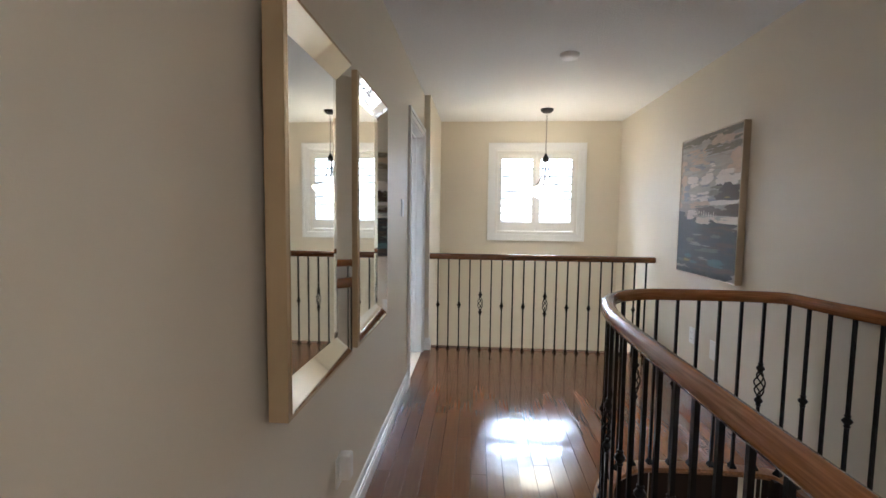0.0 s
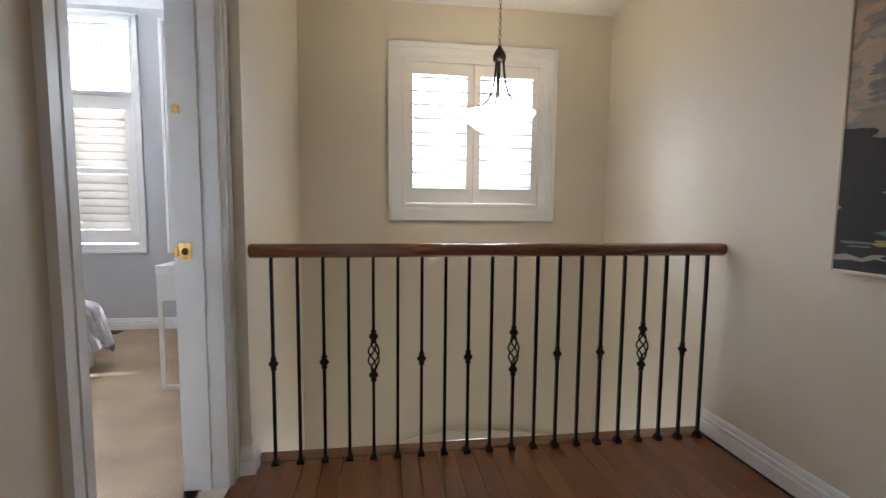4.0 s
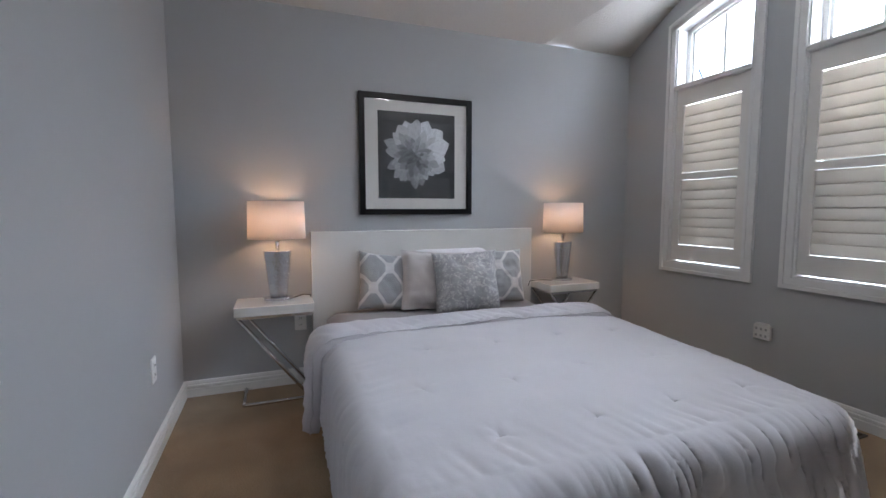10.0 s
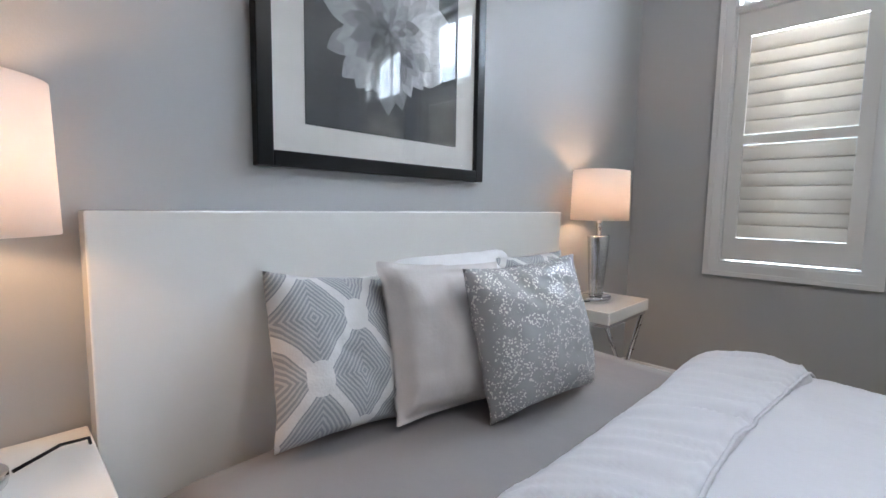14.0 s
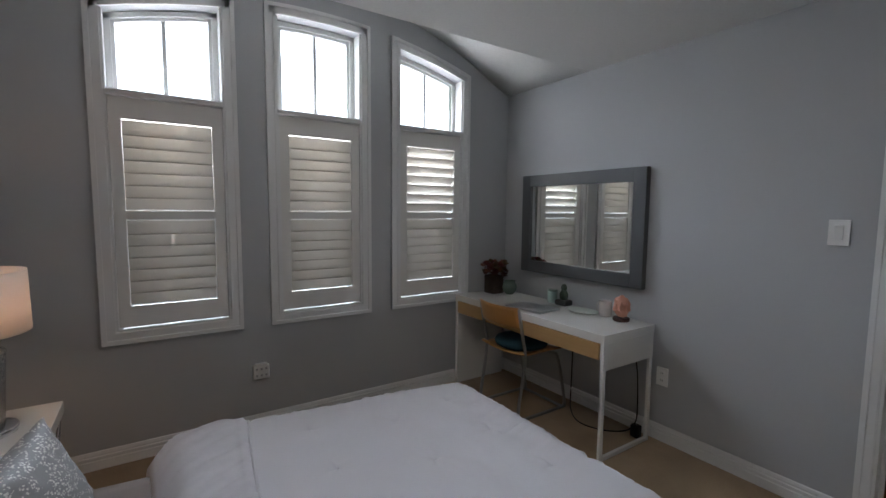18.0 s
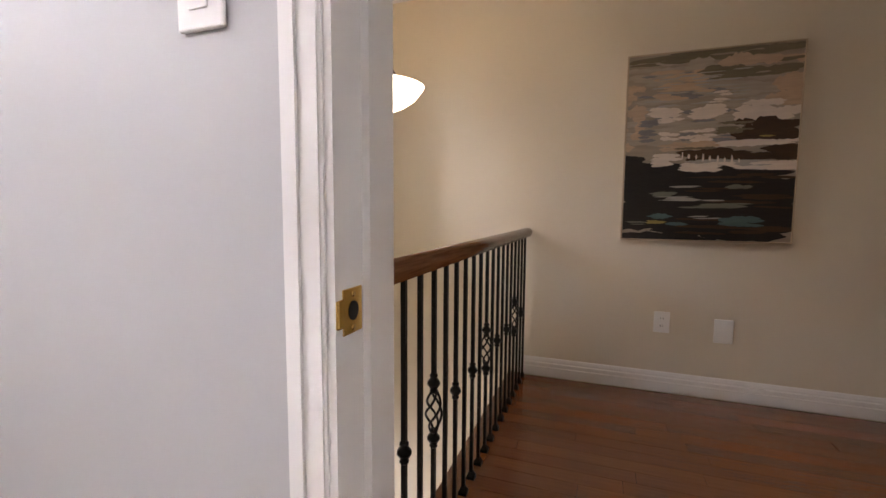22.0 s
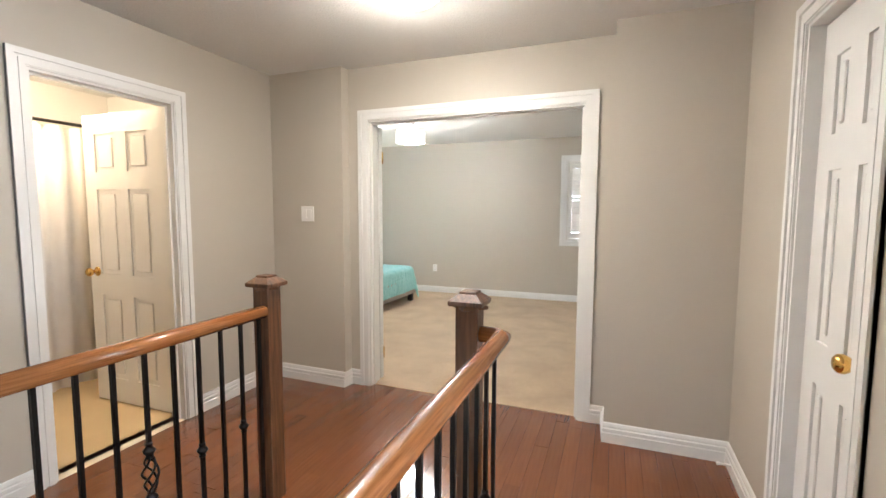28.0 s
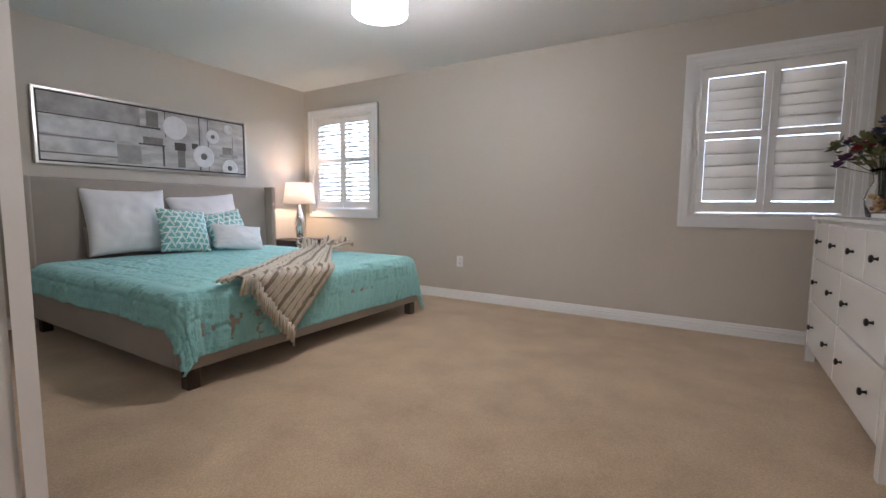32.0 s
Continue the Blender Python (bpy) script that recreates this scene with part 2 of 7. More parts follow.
def tube(bm, pts, r, seg=8, closed=False):
    """A round bar along a line of points."""
    pts = [Vector(p) for p in pts]
    rings, up = [], Vector((0, 0, 1))
    n = len(pts)
    for i, p in enumerate(pts):
        a = pts[i - 1] if i or closed else p
        b = pts[(i + 1) % n] if i < n - 1 or closed else p
        d = (b - a).normalized()
        side = d.cross(up) if abs(d.dot(up)) < 0.95 else d.cross(Vector((1, 0, 0)))
        side.normalize()
        other = side.cross(d)
        rings.append([bm.verts.new(p + r * (math.cos(2 * math.pi * k / seg) * side + math.sin(2 * math.pi * k / seg) * other)) for k in range(seg)])
    for i in range(n if closed else n - 1):
        a, b = rings[i], rings[(i + 1) % n]
        for k in range(seg):
            bm.faces.new((a[k], a[(k + 1) % seg], b[(k + 1) % seg], b[k])).smooth = True
    if not closed:
        bm.faces.new(rings[0][::-1])
        bm.faces.new(rings[-1])
    return bm


def bar(pts, r, seg=8, closed=False):
    return tube(bmesh.new(), pts, r, seg, closed)


def sweep(bm, pts, prof, close=False):
    """A profile (side, height) carried along a level line of points."""
    pts = [Vector(p) for p in pts]
    rings, run = [], [0.0]
    n = len(pts)
    for p, q in zip(pts, pts[1:]):
        run.append(run[-1] + (q - p).length)
    for i, p in enumerate(pts):
        a = pts[i - 1] if i else p
        b = pts[i + 1] if i < n - 1 else p
        d = (b - a)
        d.normalize()
        side = Vector((d.y, -d.x, 0)).normalized()
        k = 1.0
        if 0 < i < n - 1:
            d1, d2 = (p - a).normalized(), (b - p).normalized()
            k = 1 / max(0.5, math.cos(d1.angle(d2) / 2))
        rings.append([bm.verts.new(p + side * (s * k) + Vector((0, 0, h))) for s, h in prof])
    m = len(prof)
    uv = bm.loops.layers.uv.new("run")
    for i, (a, b) in enumerate(zip(rings, rings[1:])):
        for k in range(m):
            f = bm.faces.new((a[k], b[k], b[(k + 1) % m], a[(k + 1) % m]))
            for l, at in zip(f.loops, ((run[i], k), (run[i + 1], k), (run[i + 1], k + 1), (run[i], k + 1))):
                l[uv].uv = (at[0], at[1] * 0.015)
    bm.faces.new(rings[0])
    bm.faces.new(rings[-1][::-1])
    bmesh.ops.recalc_face_normals(bm, faces=bm.faces[:])
    return bm


def mesh_of(bm, name, mats):
    bmesh.ops.recalc_face_normals(bm, faces=bm.faces[:])
    me = bpy.data.meshes.new(name)
    bm.to_mesh(me)
    bm.free()
    for m in mats if isinstance(mats, (list, tuple)) else [mats]:
        me.materials.append(m)
    return me


def part(name, bm, material, parent, label="", at=None):
    """One mesh object under a thing or under a part."""
    ob = new(name, mesh_of(bm, name, material))
    ob.parent = parent
    if at is not None:
        ob.matrix_basis = at
    if label:
        ob["label"] = label
    return ob


def thing(name, label, category, at=None, group="", kind=""):
    ob = new(name)
    if at is not None:
        ob.matrix_basis = at
    return tagged(ob, label, category, group, kind)


def solid(name, bm, material, label, category, group="", kind="", at=None):
    ob = new(name, mesh_of(bm, name, material))
    if at is not None:
        ob.matrix_basis = at
    return tagged(ob, label, category, group, kind)


def setting(name, bm, material, label, category="wall"):
    return solid(name, bm, material, label, category, kind="structure")


def smooth(ob, on=True):
    for p in ob.data.polygons:
        p.use_smooth = on
    return ob


def wall(name, axis, p0, p1, a0, a1, z0, z1, holes, mats, label):
    """A wall across axis between p0 and p1, running a0 to a1, with holes (a0, a1, z0, z1). mats: low side, high side."""
    bm = bmesh.new()
    cuts = sorted({a0, a1, *(v for h in holes for v in h[:2] if a0 < v < a1)})
    for s, t in zip(cuts, cuts[1:]):
        mid = (s + t) / 2
        spans, z = [], z0
        for h in sorted((h for h in holes if h[0] < mid < h[1]), key=lambda h: h[2]):
            if h[2] > z:
                spans.append((z, h[2]))
            z = h[3]
        if z < z1:
            spans.append((z, z1))
        for u, v in spans:
            if axis == "x":
                box(bm, p0, p1, s, t, u, v)
            else:
                box(bm, s, t, p0, p1, u, v)
    k = 0 if axis == "x" else 1
    for f in bm.faces:
        f.material_index = 0 if f.calc_center_median()[k] < (p0 + p1) / 2 - 1e-4 else 1
    bmesh.ops.recalc_face_normals(bm, faces=bm.faces[:])
    return setting(name, bm, list(mats), label)


# ---- walls ----
def arched(name, y0, y1, x0, x1, z0, top, holes, mats, label):
    """A wall across y with a shaped top and holes (x0, x1, sill, head function)."""
    bm = bmesh.new()
    cuts = {x0, x1}
    for h in holes:
        cuts |= {h[0] + (h[1] - h[0]) * i / 16 for i in range(17)}
    cuts |= {x0 + (x1 - x0) * i / 24 for i in range(25)}
    cuts = sorted(cuts)
    for s, t in zip(cuts, cuts[1:]):
        if t - s < 1e-5:
            continue
        mid = (s + t) / 2
        spans, lo = [], (z0, z0)
        for h in [h for h in holes if h[0] < mid < h[1]]:
            spans.append((lo, (h[2], h[2])))
            lo = (h[3](s), h[3](t))
        spans.append((lo, (top(s), top(t))))
        for (a, b), (c, d) in spans:
            v = [bm.verts.new(p) for p in ((s, y0, a), (t, y0, b), (t, y1, b), (s, y1, a), (s, y0, c), (t, y0, d), (t, y1, d), (s, y1, c))]
            for q in ((0, 3, 2, 1), (4, 5, 6, 7), (0, 1, 5, 4), (2, 3, 7, 6), (1, 2, 6, 5), (3, 0, 4, 7)):
                bm.faces.new([v[i] for i in q])
    for f in bm.faces:
        f.material_index = 0 if f.calc_center_median().y < (y0 + y1) / 2 - 1e-4 else 1
    return setting(name, bm, list(mats), label)


H = 2.45
XW, XE, YN, YS = -3.945, -0.612, 6.86, 3.43
HM = 2.50
vault = lambda x: H + 0.5 * max(0.0, 1 - ((x + 2.30) / 1.65) ** 2)
headline = lambda x: 2.75 - 0.132 * (x + 2.285) ** 2
W3 = ((-3.53, -2.81), (-2.64, -1.93), (-1.76, -1.04))
wall("wall_bedroom_west", "x", -4.10, XW, 3.31, 7.06, -0.2, 3.0, [], (GREY, GREY), "smooth grey painted bedroom wall behind the bed")
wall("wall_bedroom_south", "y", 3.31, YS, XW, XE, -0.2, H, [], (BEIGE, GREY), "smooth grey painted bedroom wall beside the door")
arched("wall_bedroom_north", YN, 7.06, XW, XE, -0.2, lambda x: vault(x) + 0.02, [(a + 0.068, b - 0.068, 0.757, lambda x: headline(x) - 0.068) for a, b in W3], (GREY, GREY), "grey painted gable wall with three tall windows")
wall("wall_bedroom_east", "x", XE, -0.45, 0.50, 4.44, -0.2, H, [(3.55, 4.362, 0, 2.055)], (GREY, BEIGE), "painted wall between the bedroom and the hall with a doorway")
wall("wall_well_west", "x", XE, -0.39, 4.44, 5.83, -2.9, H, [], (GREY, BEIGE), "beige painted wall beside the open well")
wall("wall_bedroom_corner", "x", XE, -0.45, 5.83, 7.06, -0.2, 3.0, [], (GREY, BEIGE), "grey painted wall above the desk")
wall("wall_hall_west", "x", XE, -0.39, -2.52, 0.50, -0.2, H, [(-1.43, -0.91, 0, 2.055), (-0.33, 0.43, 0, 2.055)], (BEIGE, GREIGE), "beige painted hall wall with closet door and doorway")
arch_head = lambda x: -0.55 - 0.22 * (x - 0.77) ** 2
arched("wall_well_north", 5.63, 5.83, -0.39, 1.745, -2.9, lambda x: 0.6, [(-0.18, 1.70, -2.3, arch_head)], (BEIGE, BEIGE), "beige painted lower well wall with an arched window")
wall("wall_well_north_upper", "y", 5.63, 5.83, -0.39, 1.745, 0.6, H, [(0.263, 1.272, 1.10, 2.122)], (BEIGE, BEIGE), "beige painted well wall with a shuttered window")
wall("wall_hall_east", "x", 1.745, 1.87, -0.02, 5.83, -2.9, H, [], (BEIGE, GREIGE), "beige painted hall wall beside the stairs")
wall("wall_landing_east", "x", 2.84, 2.96, -2.52, 1.1, -0.2, H, [(-1.455, -0.70, 0, 2.055)], (GREIGE, BEIGE), "greige painted landing wall with the bathroom doorway")
wall("wall_landing_north", "y", 0.98, 1.1, 1.87, 2.84, -0.2, H, [], (GREIGE, BEIGE), "greige painted wall closing the landing")
wall("wall_main_north", "y", -2.52, -2.39, XE, 5.63, -0.2, HM, [(0.420, 2.006, -0.01, 2.062)], (GREIGE, GREIGE), "greige painted wall with the wide double doorway")
wall("wall_landing_return", "y", -2.39, -2.30, 2.17, 2.84, -0.2, H, [], (GREIGE, GREIGE), "greige painted wall return beside the double doorway")
wall("wall_hall_return", "y", -2.39, -2.17, -0.39, 0.26, -0.2, H, [], (GREIGE, GREIGE), "greige painted wall return at the end of the hall")
wall("wall_main_south", "y", -6.60, -6.40, -0.6, 5.63, -0.2, HM, [(-0.06, 0.94, 0.935, 2.152), (4.29, 5.31, 0.935, 2.152)], (GREIGE, GREIGE), "greige painted wall with two shuttered windows")
wall("wall_main_east", "x", 5.48, 5.63, -6.40, -2.52, -0.2, HM, [], (GREIGE, GREIGE), "greige painted wall behind the upholstered bed")
wall("wall_main_west", "x", -0.47, -0.33, -6.40, -2.52, -0.2, HM, [], (GREIGE, GREIGE), "greige painted wall behind the dresser")
# hidden rooms and the floor below, closed with plain walls
wall("wall_side_room", "x", -2.5, -2.4, -2.52, 3.31, -0.2, H, [(-0.55, 0.65, 0.95, 2.05)], (GREY, WHITE), "plain white wall of the side room")
wall("wall_bath_east", "x", 4.8, 4.9, -2.39, 1.1, -0.2, H, [], (WHITE, WHITE), "plain pale bathroom wall")
wall("wall_bath_south", "y", -2.39, -2.30, 2.96, 4.8, -0.2, H, [], (WHITE, WHITE), "plain pale bathroom wall")
wall("wall_bath_north", "y", 0.4, 0.5, 2.96, 4.8, -0.2, H, [], (WHITE, WHITE), "plain pale bathroom wall")
wall("wall_lower_west", "x", -0.55, -0.39, -2.52, 4.44, -2.9, -0.2, [], (BEIGE, BEIGE), "plain beige wall of the floor below")
wall("wall_lower_south", "y", -2.6, -2.52, -0.55, 2.96, -2.9, -0.2, [], (BEIGE, BEIGE), "plain beige wall of the floor below")
wall("wall_lower_east", "x", 1.745, 1.87, -2.52, -0.02, -2.9, -0.2, [], (BEIGE, BEIGE), "plain beige stair wall")
wall("wall_stair_side", "x", 0.56, 0.64, -0.95, 1.9, -2.9, -0.2, [], (BEIGE, BEIGE), "plain beige wall under the stair railing")


def slab(name, boxes, material, label, category):
    bm = bmesh.new()
    for b in boxes:
        box(bm, *b)
    return setting(name, bm, material, label, category)


slab("ceiling", [(XW, XE, YS, 6.0, H, H + 0.15), (XE, 5.5, -2.52, 7.06, H, H + 0.15), (XE, 5.63, -6.60, -2.52, HM, HM + 0.15), (-2.5, XE, -2.52, 3.43, H, H + 0.15)], CEIL, "white textured ceiling with a sprayed finish", "ceiling")
bm = bmesh.new()
N = 32
for i in range(N):
    s, t = XW + (XE - XW) * i / N, XW + (XE - XW) * (i + 1) / N
    v = [bm.verts.new(p) for p in ((s, 6.0, vault(s)), (t, 6.0, vault(t)), (t, 7.06, vault(t)), (s, 7.06, vault(s)), (s, 6.0, vault(s) + 0.15), (t, 6.0, vault(t) + 0.15), (t, 7.06, vault(t) + 0.15), (s, 7.06, vault(s) + 0.15))]
    for q in ((0, 3, 2, 1), (4, 5, 6, 7), (0, 1, 5, 4), (2, 3, 7, 6), (1, 2, 6, 5), (3, 0, 4, 7)):
        bm.faces.new([v[k] for k in q]).smooth = q in ((0, 3, 2, 1),)
    # upright face where the level ceiling stops
    w = [bm.verts.new(p) for p in ((s, 6.0, H + 0.002), (t, 6.0, H + 0.002), (t, 6.0, vault(t)), (s, 6.0, vault(s)))]
    bm.faces.new(w)
bmesh.ops.remove_doubles(bm, verts=bm.verts[:], dist=1e-5)
setting("ceiling_vault", bm, CEIL, "arched white ceiling recess over the windows", "ceiling")
slab("floor_bedroom", [(-4.1, -0.555, 3.31, 7.06, -0.2, 0.0)], CARPET_BROWN, "brownish beige cut pile bedroom carpet", "floor")
slab("floor_main_bedroom", [(-0.6, 5.63, -6.60, -2.428, -0.2, 0.004)], CARPET, "beige cut pile carpet of the main bedroom", "floor")
slab("floor_side_room", [(-2.5, -0.52, -2.52, 3.31, -0.2, 0.0)], CARPET, "beige carpet of the side room", "floor")
slab("floor_lower", [(-0.6, 3.0, -2.6, 5.9, -3.0, -2.9)], mat("lower_floor_tile", (0.45, 0.38, 0.28), 0.3), "plain tiled floor of the storey below", "floor")
slab("floor_bathroom", [(2.9, 4.9, -2.39, 0.5, -0.2, 0.0)], mat("warm_tile", (0.62, 0.47, 0.27), 0.25, col2=(0.55, 0.41, 0.22), scale=3), "warm beige tiled bathroom floor", "floor")
EDGE = [(0.62, 1.75), (0.635, 2.0), (0.67, 2.17), (0.72, 2.31), (0.80, 2.42), (0.90, 2.49), (1.0, 2.53), (1.5, 2.535), (1.58, 2.52), (1.63, 2.42), (1.655, 2.2), (1.70, 1.97), (1.745, 1.78)]


def edge_y(x):
    for (a, b), (c, d) in zip(EDGE, EDGE[1:]):
        if a <= x <= c:
            return b + (d - b) * (x - a) / (c - a)
    return 1.75 if x < 0.62 else 1.76


bm = bmesh.new()
box(bm, -0.525, 0.60, -2.455, 4.55, -0.2, -0.012)
box(bm, 0.60, 2.90, -2.455, -0.95, -0.2, -0.012)
box(bm, 1.75, 2.90, -0.95, 1.0, -0.2, -0.012)
for i in range(46):
    s = 0.60 + 1.145 * i / 46
    t = 0.60 + 1.145 * (i + 1) / 46
    box(bm, s, t, edge_y((s + t) / 2), 4.55, -0.2, -0.012)
hall_floor = setting("floor", bm, SUBFLOOR, "dark stained hardwood plank floor with a satin gloss", "floor")


# unseen sheet added round the house to reflect sunlight upward
slab("ground", [(-300, 300, -300, 300, -3.4, -3.3)], mat("bounce_ground", (0.36, 0.35, 0.32), 0.9, col2=(0.26, 0.26, 0.23), scale=0.4), "pale unseen ground added to bounce light upward", "ground")


# ---- trim ----
BASE_PROF = ((0, 0), (0.018, 0), (0.018, 0.050), (0.012, 0.053), (0.012, 0.059), (0.0175, 0.062), (0.0175, 0.073), (0.010, 0.077), (0.010, 0.085), (0.006, 0.097), (0, 0.102))


def baseboard(pts, tall=1.0):
    """tall: the carpet hides the foot of the boards in the bedrooms, the hall shows them whole."""
    bm = sweep(bmesh.new(), [(x, y, 0) for x, y in pts], [(a, b * tall) for a, b in BASE_PROF])
    return setting("baseboard", bm, WHITE, "white painted moulded baseboard", "baseboard")


baseboard([(-0.45, 0.57), (-0.45, 3.475)], 1.16)
baseboard([(-0.45, 4.425), (-0.45, 4.44), (-0.39, 4.44), (-0.39, 4.50)], 1.16)
baseboard([(1.745, 4.55), (1.745, 1.74)], 1.16)
baseboard([(2.84, 0.98), (2.84, -0.62)], 1.16)
baseboard([(2.84, -1.535), (2.84, -2.30), (2.17, -2.30), (2.17, -2.39), (2.075, -2.39)], 1.16)
baseboard([(0.37, -2.39), (0.26, -2.39), (0.26, -2.17), (-0.39, -2.17), (-0.39, -1.51)], 1.16)
baseboard([(-0.39, -0.83), (-0.39, -0.41)])
baseboard([(-0.70, YS), (XW, YS), (XW, YN), (XE, YN), (XE, 4.43)])
baseboard([(2.07, -2.52), (5.48, -2.52), (5.48, -6.40), (-0.33, -6.40), (-0.33, -2.52), (0.37, -2.52)])


def frame_of(bm, a0, a1, z0, z1, w, t, plane, facing, axis, legs=True):
    """A casing of stepped boards round an opening; three sides when z0 is the floor."""
    steps = ((0, w, t * 0.55), (w * 0.08, w * 0.42, t * 0.8), (w * 0.62, w, t))

    def b(u0, u1, v0, v1, d):
        p, q = sorted((plane, plane + facing * d))
        if axis == "x":
            box(bm, p, q, u0, u1, v0, v1)
        else:
            box(bm, u0, u1, p, q, v0, v1)
    full = z0 > 0.01
    for i0, i1, d in steps:
        lo = z0 - i0 if full else z0
        b(a0 - i1, a0 - i0, z0 - i1 if full else z0, z1 + i1, d)
        b(a1 + i0, a1 + i1, z0 - i1 if full else z0, z1 + i1, d)
        b(a0 - i0, a1 + i0, z1 + i0, z1 + i1, d)
        if full:
            b(a0 - i0, a1 + i0, z0 - i1, z0 - i0, d)
    return bm


def doorway(name, axis, p0, p1, a0, a1, top, label, sides=((0.078, 0.02), (0.078, 0.02)), stop=None):
    """Lining and casings of a doorway through a wall from p0 to p1."""
    th = thing(name, label, "door frame", kind="structure")
    bm = bmesh.new()
    for u0, u1, v0, v1 in ((a0, a0 + 0.018, 0, top), (a1 - 0.018, a1, 0, top), (a0 + 0.018, a1 - 0.018, top - 0.018, top)):
        if axis == "x":
            box(bm, p0 - 0.002, p1 + 0.002, u0, u1, v0, v1)
        else:
            box(bm, u0, u1, p0 - 0.002, p1 + 0.002, v0, v1)
    m = (p0 + p1) / 2 if stop is None else stop
    for u0, u1, v0, v1 in ((a0 + 0.018, a0 + 0.030, 0, top - 0.018), (a1 - 0.030, a1 - 0.018, 0, top - 0.018), (a0 + 0.030, a1 - 0.030, top - 0.030, top - 0.018)):
        if axis == "x":
            box(bm, m, m + 0.035, u0, u1, v0, v1)
        else:
            box(bm, u0, u1, m, m + 0.035, v0, v1)
    part("jamb", bm, WHITE, th)
    if sides[0]:
        part("casing", frame_of(bmesh.new(), a0 + 0.006, a1 - 0.006, 0, top - 0.006, *sides[0], p0, -1, axis), WHITE, th)
    if sides[1]:
        part("casing", frame_of(bmesh.new(), a0 + 0.006, a1 - 0.006, 0, top - 0.006, *sides[1], p1, 1, axis), WHITE, th)
    return th


D1 = doorway("door_frame_1", "x", XE, -0.45, 3.55, 4.362, 2.055, "white painted bedroom door frame with brass strike plate", ((0.058, 0.012), (0.074, 0.02)), stop=-0.545)
doorway("door_frame_2", "x", XE, -0.39, -1.43, -0.91, 2.055, "white painted closet door frame", stop=-0.49)
doorway("door_frame_3", "x", XE, -0.39, -0.33, 0.43, 2.055, "white painted side room door frame", stop=-0.56)
doorway("door_frame_4", "x", 2.84, 2.96, -1.455, -0.70, 2.055, "white painted bathroom door frame", stop=2.88)
doorway("door_frame_5", "y", -2.52, -2.39, 0.420, 2.006, 2.062, "white painted double door frame")
bm = bmesh.new()
box(bm, -0.598, -0.552, 4.3415, 4.3445, 0.900, 0.962, 0.001)
part("strike_plate", bm, BRASS, D1, "brass strike plate")
part("lip", bx(-0.6135, -0.598, 4.3395, 4.3445, 0.912, 0.950, bevel=0.002), BRASS, D1, "curved brass lip")
bm = lathe([(0.0115, 0), (0.0115, 0.0012)], seg=20, sy=1.15)
part("latch_hole", bm, HOLE_SHADE, D1, "dark disc painted as the shaded latch hole", at=pose(-0.575, 4.3416, 0.931, 90, 0, 0))
for z in (0.908, 0.954):
    part("screw", lathe([(0.0045, 0), (0.004, 0.001), (0.001, 0.0013)], seg=12), BRASS, D1, at=pose(-0.575, 4.3416, z, 90, 0, 0))
part("keeper", bx(-0.60, -0.575, 4.339, 4.345, 1.43, 1.46, bevel=0.002), BRASS, D1, "small brass keeper")


def door_leaf(name, width, label, m, panels=6, handed=1, knob=True, height=2.03, hinges=True):
    """A panelled leaf, hinge edge at the origin, running along +x, faces to +-y."""
    th = thing(name, label, "door", m)
    t = 0.036
    bm = bmesh.new()
    rows = ((0.18, 0.78), (0.93, 1.52), (1.64, 1.90))
    cw = (width - 0.33) / 2
    cols = ((0.11, 0.11 + cw), (width - 0.11 - cw, width - 0.11)) if panels == 6 else ((0.11, width - 0.11),)
    xs = sorted({0, width, *(v for c in cols for v in c)})
    zs = sorted({0.01, height, *(v for r in rows for v in r)})
    for a, b in zip(xs, xs[1:]):
        for c, d in zip(zs, zs[1:]):
            inside = any(abs(a - p) < 1e-6 for p, q in cols) and any(abs(c - p) < 1e-6 for p, q in rows)
            if not inside:
                box(bm, a, b, -t / 2, t / 2, c, d)
    leaf = part("leaf", bm, WHITE, th)
    for a, b in cols:
        for c, d in rows:
            bm = bmesh.new()
            box(bm, a, b, -0.008, 0.008, c, d)
            for s in (-1, 1):
                p, q = sorted((s * 0.007, s * 0.015))
                box(bm, a + 0.03, b - 0.03, p, q, c + 0.03, d - 0.03, 0.006, 1)
            part("panel", bm, WHITE, leaf)
    if knob:
        for s in (-1, 1):
            bm = bmesh.new()
            turned(bm, [(0.001, 0), (0.033, 0.0), (0.033, 0.004), (0.026, 0.008), (0.012, 0.011), (0.012, 0.028), (0.022, 0.036), (0.029, 0.050), (0.027, 0.064), (0.018, 0.072), (0.001, 0.074)], seg=28)
            bmesh.ops.transform(bm, matrix=pose(width - 0.07, s * t / 2, 0.945, -90 * s, 0, 0), verts=bm.verts[:])
            part("knob", bm, BRASS, leaf, "polished brass door knob")
        part("latch_plate", bx(width - 0.001, width + 0.0015, -0.012, 0.012, 0.915, 0.975), BRASS, leaf, "brass latch plate")
    if hinges:
        for z in (0.22, 1.80):
            part("hinge", bar([(0.0, -t / 2 - 0.004, z - 0.045), (0.0, -t / 2 - 0.004, z + 0.045)], 0.007), BRASS, leaf, "brass hinge")
    return th


